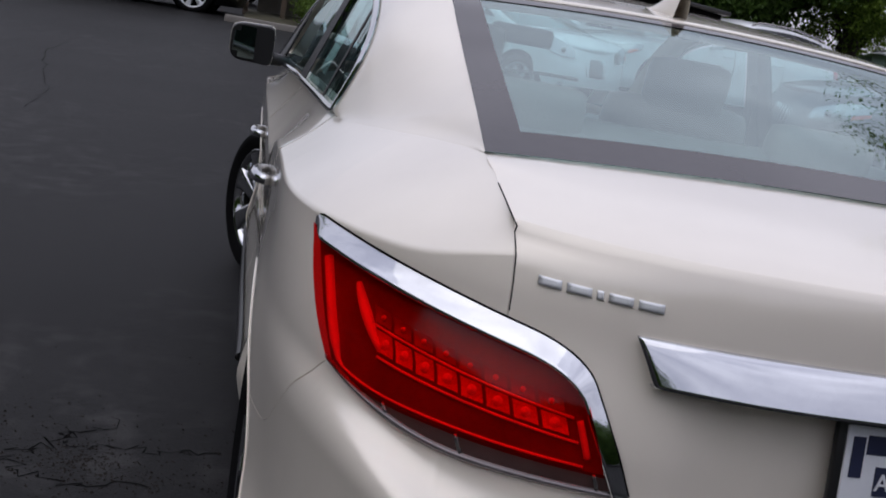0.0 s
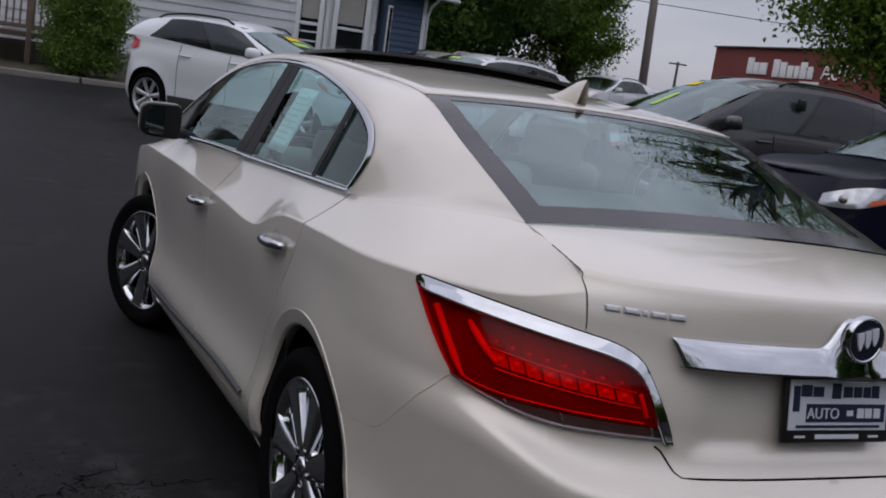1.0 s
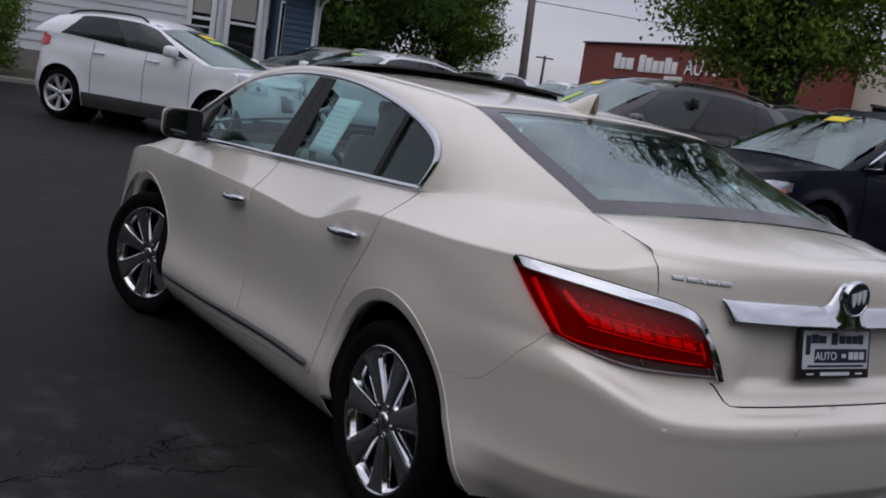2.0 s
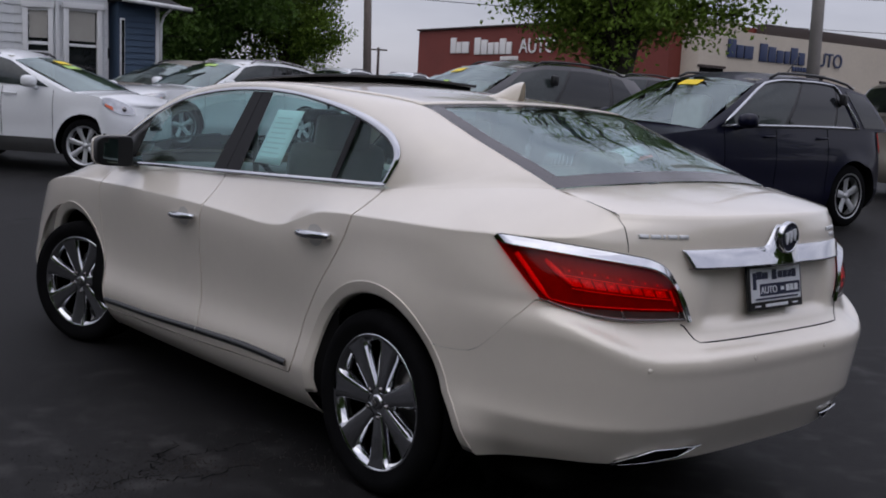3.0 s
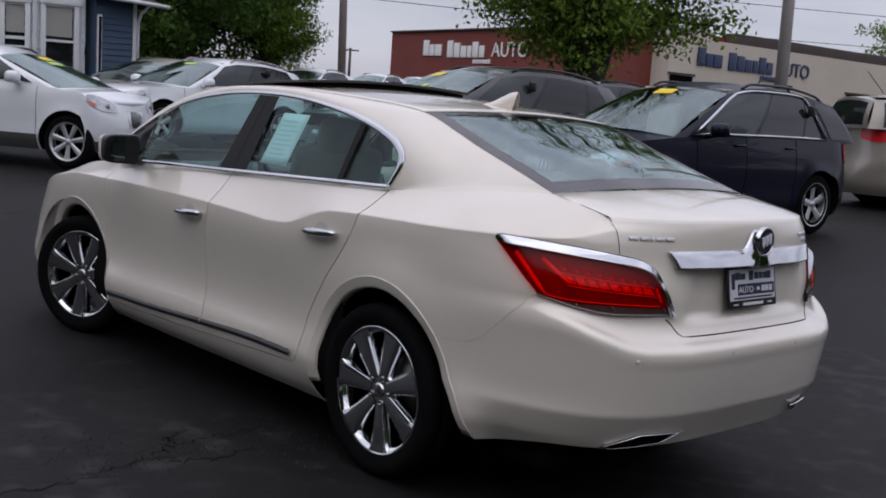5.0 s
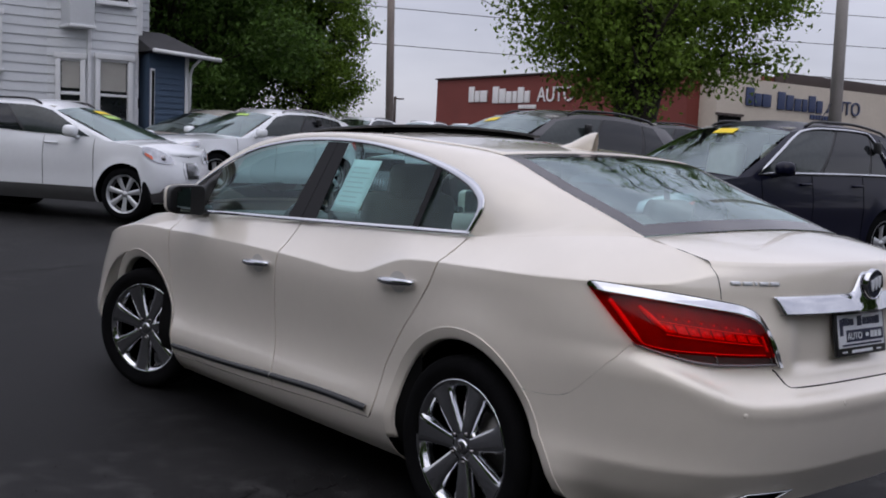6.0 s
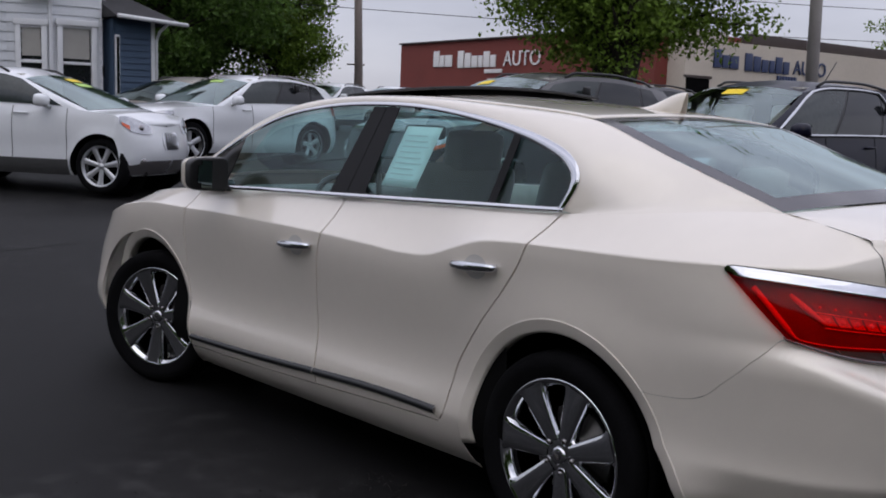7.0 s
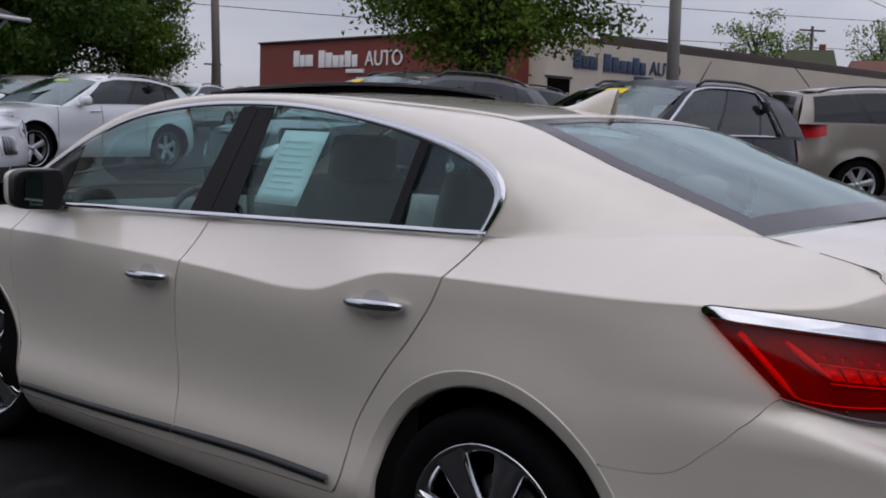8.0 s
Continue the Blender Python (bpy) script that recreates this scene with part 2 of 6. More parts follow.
def sheet(name, f, nu, nv, mat, parent=None, label="", thick=0.0, flip=False, cut=None, smooth=True, centre=(0, 1.2, 0.7)):
    """A surface f(u, v) over the unit square; thick gives it depth behind; cut(point) drops faces that lie wholly inside."""
    verts = [Vector(f(i / nu, j / nv)) for j in range(nv + 1) for i in range(nu + 1)]
    faces = []
    for j in range(nv):
        for i in range(nu):
            a = j * (nu + 1) + i
            q = (a, a + 1, a + nu + 2, a + nu + 1)
            if cut and all(cut(verts[k]) for k in q):
                continue
            faces.append(q[::-1] if flip else q)
    if parent and not thick:
        facing = sum((verts[q[1]] - verts[q[0]]).cross(verts[q[3]] - verts[q[0]]).dot(verts[q[0]] - Vector(centre)) for q in faces)
        if facing < 0:
            faces = [q[::-1] for q in faces]
    ob = link_mesh(name, verts, faces, mat, parent, label, smooth)
    if thick:
        mod = ob.modifiers.new("depth", "SOLIDIFY")
        mod.thickness, mod.offset = thick, -1
    return ob


def tube(name, points, radius, mat, parent=None, label="", sides=6, m=None):
    """A round bar along points; radius may be a list."""
    pts = [Vector(p) for p in points]
    rad = radius if isinstance(radius, (list, tuple)) else [radius] * len(pts)
    verts, faces = [], []
    for i, p in enumerate(pts):
        d = (pts[min(i + 1, len(pts) - 1)] - pts[max(i - 1, 0)]).normalized()
        a = d.orthogonal().normalized() if i == 0 else (a - d * a.dot(d)).normalized()
        b = d.cross(a)
        for k in range(sides):
            w = 2 * math.pi * k / sides
            verts.append(p + (a * math.cos(w) + b * math.sin(w)) * rad[i])
    for i in range(len(pts) - 1):
        for k in range(sides):
            faces.append((i * sides + k, i * sides + (k + 1) % sides, (i + 1) * sides + (k + 1) % sides, (i + 1) * sides + k))
    faces.append(tuple(range(sides))[::-1])
    faces.append(tuple(range((len(pts) - 1) * sides, len(pts) * sides)))
    return link_mesh(name, verts, faces, mat, parent, label, True, m)


def box(name, size, at, mat, parent=None, label="", bevel=0.0, rot=(0, 0, 0), segs=2):
    bm = bmesh.new()
    bmesh.ops.create_cube(bm, size=1)
    bmesh.ops.scale(bm, vec=size, verts=bm.verts)
    if bevel:
        bmesh.ops.bevel(bm, geom=bm.edges[:], offset=bevel, segments=segs, profile=0.6, affect="EDGES")
    return part(name, bm, mat, parent, label, bool(bevel), pose(*at, *rot))


def lathe(name, profile, mat, parent=None, label="", sides=40, m=None, axis="x"):
    """A turned shape: profile of (radius, offset) pairs round the x axis."""
    verts, faces = [], []
    for r, o in profile:
        for k in range(sides):
            w = 2 * math.pi * k / sides
            verts.append((o, r * math.cos(w), r * math.sin(w)) if axis == "x" else (r * math.cos(w), r * math.sin(w), o))
    n = len(profile)
    for i in range(n - 1):
        for k in range(sides):
            faces.append((i * sides + k, i * sides + (k + 1) % sides, (i + 1) * sides + (k + 1) % sides, (i + 1) * sides + k))
    return link_mesh(name, verts, faces, mat, parent, label, True, m)


def ground_height(x, y):
    s = min(130.0, max(0.0, 0.55 * x + 0.83 * y - 3))
    return 0.026 * s + 0.15 * (1 - math.exp(-s / 3.5))


# ---- the white sedan: its skin ----
HUB, ARCH, BASE = 0.341, 0.405, 2.837
LIP = 0.046
SIDE = spline([(0.17, 0.79), (0.22, 0.838), (0.28, 0.872), (0.33, 0.886), (0.37, 0.892), (0.42, 0.884), (0.50, 0.869), (0.60, 0.868), (0.72, 0.880), (0.84, 0.893), (0.90, 0.896), (0.94, 0.893), (1.02, 0.885), (1.2, 0.86)])
CREASE = spline([(-1.6, 1.122), (-1.3, 1.116), (-1.1, 1.102), (-0.95, 1.078), (-0.8, 1.048), (-0.65, 1.038), (-0.548, 1.035), (-0.35, 1.028), (0.04, 1.018), (0.25, 1.012), (0.40, 0.998), (0.52, 0.962), (0.64, 0.924), (0.78, 0.913), (1.0, 0.921), (1.28, 0.931), (1.76, 0.940), (2.4, 0.938), (3.0, 0.915), (3.3, 0.85), (3.8, 0.77), (4.5, 0.72)])
REAR = spline([(0.17, -1.03), (0.24, -1.06), (0.33, -1.065), (0.45, -1.090), (0.56, -1.112), (0.62, -1.122), (0.680, -1.129), (0.696, -1.123), (0.718, -1.088), (0.738, -1.064), (0.77, -1.050), (0.86, -1.042), (0.95, -1.037), (1.04, -1.038), (1.10, -1.030), (1.16, -1.005)])
FRONT = spline([(0.17, 3.80), (0.3, 3.90), (0.55, 3.93), (0.75, 3.86), (0.95, 3.75)])
BELT = spline([(-0.98, (0.603, -0.841, 1.123)), (-0.80, (0.601, -0.705, 1.150)), (-0.62, (0.599, -0.572, 1.172)), (-0.50, (0.640, -0.45, 1.166)), (-0.3, (0.712, -0.28, 1.150)), (-0.1, (0.760, -0.1, 1.131)),
               (0.107, (0.786, 0.107, 1.116)), (0.43, (0.790, 0.43, 1.104)), (0.872, (0.792, 0.872, 1.088)), (1.31, (0.794, 1.31, 1.073)), (2.1, (0.81, 2.1, 1.046)), (2.45, (0.80, 2.45, 1.03)), (3.0, (0.74, 2.98, 0.978)), (3.4, (0.66, 3.26, 0.92)), (3.8, (0.55, 3.5, 0.86)), (4.5, (0.2, 3.72, 0.80))])
Y0, Y1 = -0.1, 3.0


def arch_radius(ya, dy, dz):
    """The wheel opening's radius in a direction from the hub: round, but widening down the back of the rear one."""
    if ya or dy > 0:
        return ARCH
    ang = math.degrees(math.atan2(dz, dy)) % 360
    return lerp(ARCH, 0.49, min(1.0, max(0.0, (ang - 160) / 30))) if ang < 230 else 0.49


def flare(y, z):
    """How far the flank swells out round the wheel openings."""
    w = 0.0
    for ya in (0.0, BASE):
        d = math.hypot(y - ya, z - HUB) - arch_radius(ya, y - ya, z - HUB)
        w += 0.005 * math.exp(-(max(0.0, d - LIP) / 0.085) ** 2) * step(0.16, 0.30, z)
    return w


def swell(y, z):
    """The haunch over the rear wheel."""
    return math.exp(-((y + 0.12) / 0.45) ** 2) * 0.040 * step(0.24, 0.50, z) * (1 - step(0.66, 1.0, z))


def width(y, z):
    w = SIDE(z - (CREASE(y) - 0.94) * step(0.5, 0.93, z)) + flare(y, z)
    return w + swell(y, z) - 0.012 * max(0.0, y - 1.8) ** 2


def front_n(z):
    """How square the nose's corners are: fuller at the bumper than at the wing."""
    return lerp(3.4, 2.4, step(0.5, 0.88, z))


def side(p, z):
    """A point of the left flank, the rear or the front: p is y along the flank and goes on round the corners."""
    if p >= Y0 and p <= Y1:
        return Vector((width(p, z), p, z))
    if p < Y0:
        th = radians(min(90, (Y0 - p) / 1.5 * 90))
        lift = 0.095 * (1 - step(radians(28), radians(62), th))
        n = lerp(3.6, 3.25, step(0.68 + 0.6 * lift, 0.78 + 0.6 * lift, z)) - 0.6 * step(0.84, 1.02, z) - 0.16 * step(1.00, 1.13, z)
        a, b = width(Y0, z), Y0 - REAR(z - lift * step(0.6, 0.74, z) * (1 - step(0.95, 1.1, z)))
        a -= flare(Y0, z) + swell(Y0, z)
        y = Y0 - b * math.sin(th) ** (2 / n)
        tuck = 0.085 * max(0.0, 0.465 - z) / 0.2 * step(radians(8), radians(24), th)
        x = a * math.cos(th) ** (2 / n) + flare(y, z) + swell(y, z) * math.cos(th)
        return Vector((x * (1 - tuck), y + tuck * 0.9, z))
    th = radians(min(90, (p - Y1) / 1.5 * 90))
    a, b = width(Y1, z), FRONT(z) - Y1
    return Vector((a * math.cos(th) ** (2 / front_n(z)), Y1 + b * math.sin(th) ** (2 / front_n(z)), z))


def skin(p, h):
    """The flank up to the crease, then the shoulder that rolls over to the belt line."""
    c = CREASE(p)
    if h <= c:
        return side(p, h)
    s = Vector(BELT(p))
    t = min(1.0, (h - c) / (s.z - c))
    b = side(p, c)
    soft = max(0.6, step(-0.95, 0.05, p))
    below = (b - side(p, c - 0.03)) / 0.03
    k0 = (b + below * (s.z - c) * 0.68).lerp(s, 0.28)
    k0.z = lerp(b.z, s.z, 0.78)
    k = k0.lerp(b.lerp(s, 0.45) + (b - s).cross(Vector((0, 1, 0))).normalized() * -0.016, 0.85 * soft)
    return b * (1 - t) ** 2 + k * 2 * t * (1 - t) + s * t * t


@functools.lru_cache(maxsize=None)
def corner(z, x, y):
    lo, hi = Y0 - 1.5, Y0
    for _ in range(18):
        mid = (lo + hi) / 2
        v = side(mid, z)
        if (v.x < x) if x is not None else (v.y < y):
            lo = mid
        else:
            hi = mid
    return (lo + hi) / 2


def p_at(z, x=None, y=None):
    """The p of the rear corner at which the skin reaches this x or y."""
    return corner(round(z, 4), x if x is None else round(x, 4), y if y is None else round(y, 4))


def out(f, d):
    """The surface f(u, v) moved out along its normal by d (a number or a function)."""
    def g(u, v):
        e = 1e-3
        u0, v0 = min(max(u, e), 1 - e), min(max(v, e), 1 - e)
        nrm = (Vector(f(u0 + e, v0)) - Vector(f(u0 - e, v0))).cross(Vector(f(u0, v0 + e)) - Vector(f(u0, v0 - e)))
        nrm = nrm.normalized() if nrm.length > 1e-12 else Vector((1, 0, 0))
        if nrm.dot(Vector(f(u, v)) - Vector((0, 1.2, 0.7))) < 0:
            nrm = -nrm
        return Vector(f(u, v)) + nrm * (d(u, v) if callable(d) else d)
    return g


def half(f, s):
    """f on the left (s = -1) or right (s = 1) of the car."""
    return lambda u, v: Vector((f(u, v)[0] * s, f(u, v)[1], f(u, v)[2]))


def clear_of_arch(p, h):
    """Moves a place on the flank out of the wheel openings, onto the edge of their lips."""
    inside = False
    y = p if p >= Y0 else side(p, h).y
    for ya in (0.0, BASE):
        d, cut = math.hypot(y - ya, h - HUB), arch_radius(ya, y - ya, h - HUB) + LIP
        if d < cut:
            k = cut / max(d, 1e-6)
            y, h, inside = ya + (y - ya) * k, HUB + (h - HUB) * k, True
            p = y if y >= Y0 else p_at(h, y=y)
    return p, h, inside


def level(j, nv, lo, hi, c):
    """The height of row j: even steps, but with three close rows at the crease c where it lies between lo and hi."""
    if c >= hi + 0.05 or lo > 0.9:
        return lerp(lo, hi, j / nv)
    c = min(c, hi - 0.012)
    n = int(nv * 0.6)
    if j <= n:
        return lerp(lo, c - 0.005, j / n)
    return c if j == n + 1 else lerp(c + 0.005, hi, (j - n - 2) / (nv - n - 2))


def panel(name, left, right, low, top, nu, nv, mat, parent, s, label="", depth=0.02):
    """A body panel over (p, h): left(h) and right(h) bound p, low(p) and top(p) bound h. Edges are turned inwards; wheel openings are cut."""
    verts, faces, inside = [], [], []
    for j in range(nv + 1):
        for i in range(nu + 1):
            u, v = i / nu, j / nv
            h = lerp(0.3, 1.0, v)
            for _ in range(4):
                p = lerp(left(h), right(h), u)
                h = level(j, nv, low(p), top(p), CREASE(p))
            p, h, ins = clear_of_arch(p, h)
            verts.append(skin(p, h))
            inside.append(ins)
    for j in range(nv):
        for i in range(nu):
            a = j * (nu + 1) + i
            q = (a, a + 1, a + nu + 2, a + nu + 1)
            if sum(inside[k] for k in q) == 4:
                continue
            faces.append(q)
    bm = bmesh.new()
    vs = [bm.verts.new((v.x * s, v.y, v.z)) for v in verts]
    for q in faces:
        try:
            bm.faces.new([vs[k] for k in q])
        except ValueError:
            pass
    bmesh.ops.remove_doubles(bm, verts=bm.verts, dist=0.0004)
    loose = [v for v in bm.verts if not v.link_faces]
    bmesh.ops.delete(bm, geom=loose, context="VERTS")
    rim = [e for e in bm.edges if len(e.link_faces) == 1]
    for f in bm.faces:
        f.smooth = True
    got = bmesh.ops.extrude_edge_only(bm, edges=rim)["geom"]
    for v in got:
        if isinstance(v, bmesh.types.BMVert):
            v.co.x -= s * depth
            for ya in (0.0, BASE):
                if abs(math.hypot(v.co.y - ya, v.co.z - HUB) - arch_radius(ya, v.co.y - ya, v.co.z - HUB) - LIP) < 0.012:
                    v.co.x += s * (depth - 0.004)
    bmesh.ops.split_edges(bm, edges=[e for e in bm.edges if e in set(rim)])
    bmesh.ops.recalc_face_normals(bm, faces=bm.faces)
    return part(name, bm, mat, parent, label)


# edge lines of the panels, as y over height
DOOR_FRONT = spline([(0.2, 2.385), (0.3, 2.39), (0.45, 2.40), (0.63, 2.44), (0.88, 2.45), (1.05, 2.41)])
DOOR_MID = spline([(0.2, 1.335), (0.34, 1.335), (0.39, 1.336), (0.49, 1.343), (0.60, 1.352), (0.70, 1.351), (0.81, 1.338), (0.916, 1.315), (0.98, 1.297), (1.03, 1.284), (1.10, 1.274)])
DOOR_REAR = spline([(0.285, 0.62), (0.315, 0.585), (0.345, 0.548), (0.385, 0.527), (0.444, 0.513), (0.56, 0.480), (0.622, 0.441), (0.726, 0.363), (0.846, 0.262), (0.94, 0.196), (1.04, 0.150), (1.13, 0.102)])
GAP = 0.0036
STRIP = spline([(0.55, 0.368), (0.9, 0.371), (1.33, 0.356), (1.8, 0.334), (2.4, 0.316)])
SILL = spline([(0.4, 0.338), (0.9, 0.323), (1.35, 0.303), (1.8, 0.287), (2.5, 0.273)])

# roof lines: the window outline on the flank (y, z) and the edge of windshield, roof and rear window
WINDOW_LINE = spline([(0, (2.53, 1.058)), (0.06, (2.34, 1.172)), (0.15, (2.06, 1.323)), (0.22, (1.86, 1.398)), (0.3, (1.60, 1.443)), (0.42, (1.173, 1.462)), (0.55, (0.735, 1.434)), (0.62, (0.46, 1.394)), (0.68, (0.25, 1.345)), (0.72, (0.140, 1.302)), (0.75, (0.084, 1.253)), (0.775, (0.076, 1.205)), (0.80, (0.106, 1.126))])
ROOF_EDGE = spline([(0, (0.74, 2.62, 1.062)), (0.15, (0.665, 2.10, 1.358)), (0.3, (0.615, 1.66, 1.470)), (0.42, (0.606, 1.2, 1.486)), (0.55, (0.592, 0.7, 1.470)), (0.66, (0.573, 0.183, 1.424)), (0.74, (0.577, -0.025, 1.358)),
                    (0.80, (0.580, -0.145, 1.314)), (0.86, (0.584, -0.258, 1.277)), (0.93, (0.590, -0.41, 1.228)), (1.0, (0.597, -0.572, 1.174))])
CROWN = spline([(0, 0.03), (0.3, 0.035), (0.42, 0.028), (0.66, 0.022), (0.85, 0.035), (1.0, 0.028)])
BOW = spline([(0, 0.20), (0.3, 0.06), (0.42, 0.0), (0.66, -0.025), (1.0, -0.085)])


def cabin_x(y, z):
    return 0.786 - 0.37 * (z - 1.13) + 0.030 * step(1.5, 2.3, y)


def pillar_foot(q):
    """The lower edge of the painted roof frame: round the windows, then along the shoulder to the boot."""
    if q <= 0.80:
        y, z = WINDOW_LINE(q)
        return Vector((cabin_x(y, z) + 0.004, y, z))
    return Vector(BELT(lerp(0.105, -0.62, (q - 0.80) / 0.20)))


# the roof edge is passed faster while the foot rounds the tip of the side windows
FAST = spline([(0.0, 0.0), (0.30, 0.30), (0.50, 0.50), (0.62, 0.63), (0.70, 0.73), (0.76, 0.82), (0.80, 0.875), (0.86, 0.92), (0.93, 0.962), (1.0, 1.0)])


def roof_frame(u, v):
    q = u
    a, b = pillar_foot(q), Vector(ROOF_EDGE(FAST(q)))
    k = (a + b) / 2
    bulge = 0.030 * (1 - step(0.66, 0.94, q) * 0.8)
    k += Vector((bulge, 0.0, bulge * 0.9))
    ym, zm = lerp(a.y, b.y, 0.6), lerp(a.z, b.z, 0.3)
    full = Vector(((cabin_x(ym, zm) if ym > 0.1 else BELT(ym)[0] - 0.37 * (zm - BELT(ym)[2])), ym, zm))
    k = k.lerp(full, step(0.60, 0.72, q) * (1 - step(0.82, 0.98, q)))
    if q > 0.80:
        p = lerp(0.105, -0.62, (q - 0.80) / 0.20)
        low = CREASE(p)
        rise = a - skin(p, a.z - 0.04 * (a.z - low))
        flow = a + rise.normalized() * (b - a).length * 0.45
        k = k.lerp(flow, 0.6 * step(0.82, 0.98, q))
    return a * (1 - v) ** 2 + k * 2 * v * (1 - v) + b * v * v


def roof_skin(u, v):
    """The roof frame, eased round the tip of the side windows into one smooth rear pillar."""
    reach = 0.060 * min(1.0, v / 0.3) * min(1.0, (1 - v) / 0.2) * step(0.68, 0.77, u) * (1 - step(0.84, 0.94, u))
    taps = [(k / 4, 1 - abs(k) / 5) for k in range(-4, 5)]
    return sum((roof_frame(u + reach * d, v) * w for d, w in taps), Vector((0, 0, 0))) / sum(w for _, w in taps)


def across(q0, q1):
    """The surface between the roof edges: windshield, roof or rear window."""
    def f(u, v):
        q, w = lerp(q0, q1, v), 2 * u - 1
        e = ROOF_EDGE(q)
        return Vector((e[0] * w, e[1] + BOW(q) * (1 - w * w), e[2] + CROWN(q) * (1 - w * w)))
    return f


def window(y_low, y_top, z_top_drop=0.026, belt_rise=0.020):
    """A pane between the belt and the window line; y_low and y_top give its (front, rear) at foot and head."""
    heads = spline([(WINDOW_LINE(i / 60)[0], WINDOW_LINE(i / 60)[1]) for i in range(0, 45)])

    def f(u, v):
        y = lerp(lerp(y_low[0], y_top[0], v), lerp(y_low[1], y_top[1], v), u)
        z0 = BELT(y)[2] + belt_rise
        z = lerp(z0, max(z0 + 0.004, heads(y) - z_top_drop), v)
        return Vector((cabin_x(y, z) - 0.006, y, z))
    return f


def lamp_area(u, v):
    """The tail lamp on the rear corner: u from its tip to the boot, v from top to bottom."""
    top_z = lerp(1.027, 0.964, max(u, 0.0) ** 1.4)
    p_left = p_at(lerp(1.024, 0.856, v), y=lerp(-0.540, -0.735, v))
    p_right = p_at(lerp(0.966, 0.803, v), x=lerp(0.500, 0.440, v))
    low = lerp(0.850, 0.798, math.sin(min(1, u * 1.6) * math.pi / 2)) + 0.004 * u
    p = lerp(p_left, p_right, u)
    return skin(p, lerp(top_z, low, v))


def wheel(parent, s, m):
    """A tyre on a chromed rim with seven broad flat spokes; the outer face looks along s times x."""
    w = empty("wheel", m)
    w.parent = parent
    lathe("tyre", [(0.250, -0.095), (0.29, -0.114), (0.322, -0.110), (0.336, -0.095), (0.3405, -0.075), (0.3405, -0.052), (0.335, -0.050), (0.335, -0.044), (0.341, -0.042), (0.341, 0.042), (0.335, 0.044), (0.335, 0.050),
                   (0.3405, 0.052), (0.3405, 0.075), (0.336, 0.095), (0.322, 0.110), (0.310, 0.1125), (0.308, 0.1145), (0.285, 0.116), (0.268, 0.111), (0.258, 0.104), (0.252, 0.096), (0.246, 0.07)], RUBBER, w, sides=64)
    r = empty("rim", None)
    r.parent = w
    lathe("rim_barrel", [(0.244, -0.09 * s), (0.228, -0.05 * s), (0.222, 0.05 * s), (0.228, 0.080 * s), (0.240, 0.092 * s), (0.248, 0.099 * s), (0.2535, 0.099 * s), (0.256, 0.092 * s)], RIM, r, "polished rim lip", sides=64)
    lathe("brake_disc", [(0.02, 0.0), (0.155, 0.0), (0.155, 0.015 * s), (0.09, 0.018 * s), (0.085, 0.04 * s), (0.02, 0.045 * s)], DISC, r, "dull steel brake disc", sides=40)
    # the spokes: a flat face, wide at the rim, with bevelled sides that fall away to the barrel
    cross = ((-1.0, 0.046), (-1.0, 0.060), (-0.97, 0.066), (-0.86, 0.0885), (-0.80, 0.0915), (-0.4, 0.0925), (0.0, 0.0925), (0.4, 0.0925), (0.80, 0.0915), (0.86, 0.0885), (0.97, 0.066), (1.0, 0.060), (1.0, 0.046))
    rows = (0.050, 0.066, 0.085, 0.11, 0.14, 0.17, 0.20, 0.222, 0.234, 0.240)
    for k in range(7):
        ang = 2 * math.pi * k / 7
        verts, faces = [], []
        for i, rad in enumerate(rows):
            v = (rad - 0.05) / 0.19
            half_w = lerp(0.029, 0.057, v ** 1.1) + 0.014 * step(0.88, 1.0, v)
            for t, d in cross:
                y, z = rad, half_w * t
                x = d - 0.010 * (1 - v) ** 2 - 0.004 * v * (1 - v) + 0.004 * v ** 3
                verts.append((s * x, y * math.cos(ang) - z * math.sin(ang), y * math.sin(ang) + z * math.cos(ang)))
        n = len(cross)
        for i in range(len(rows) - 1):
            for q in range(n - 1):
                a = i * n + q
                faces.append((a, a + 1, a + n + 1, a + n) if s > 0 else (a, a + n, a + n + 1, a + 1))
        link_mesh("spoke", verts, faces, RIM, r)
    lathe("hub_face", [(0.0, 0.079 * s), (0.040, 0.080 * s), (0.068, 0.0795 * s), (0.080, 0.072 * s), (0.082, 0.04 * s)], RIM, r, sides=40)
    lathe("hub_cap", [(0.0, 0.090 * s), (0.022, 0.0895 * s), (0.028, 0.087 * s), (0.031, 0.078 * s)], RIM, r, "polished centre cap", sides=28)
    lathe("cap_emblem", [(0.0, 0.0915 * s), (0.015, 0.0912 * s), (0.017, 0.089 * s)], BLACK, r, sides=20)
    for k in range(3):
        box("emblem_bar", (0.002, 0.004, 0.017), (0.0922 * s, -0.007 + 0.007 * k, -0.001 + 0.001 * k), SILVER, r, bevel=0.0005, rot=(-24, 0, 0))
    for k in range(5):
        a = 2 * math.pi * (k + 0.5) / 5
        at = pose(0, 0.057 * math.cos(a), 0.057 * math.sin(a))
        lathe("nut_hole", [(0.0, 0.0810 * s), (0.0145, 0.0810 * s), (0.0162, 0.0835 * s), (0.0185, 0.0795 * s)], RIM, r, sides=18, m=at)
        # a flat black disc paints the shade inside the nut hole
        lathe("nut_hole_shade", [(0.0, 0.0822 * s), (0.0135, 0.0820 * s)], CAVITY, r, sides=16, m=at)
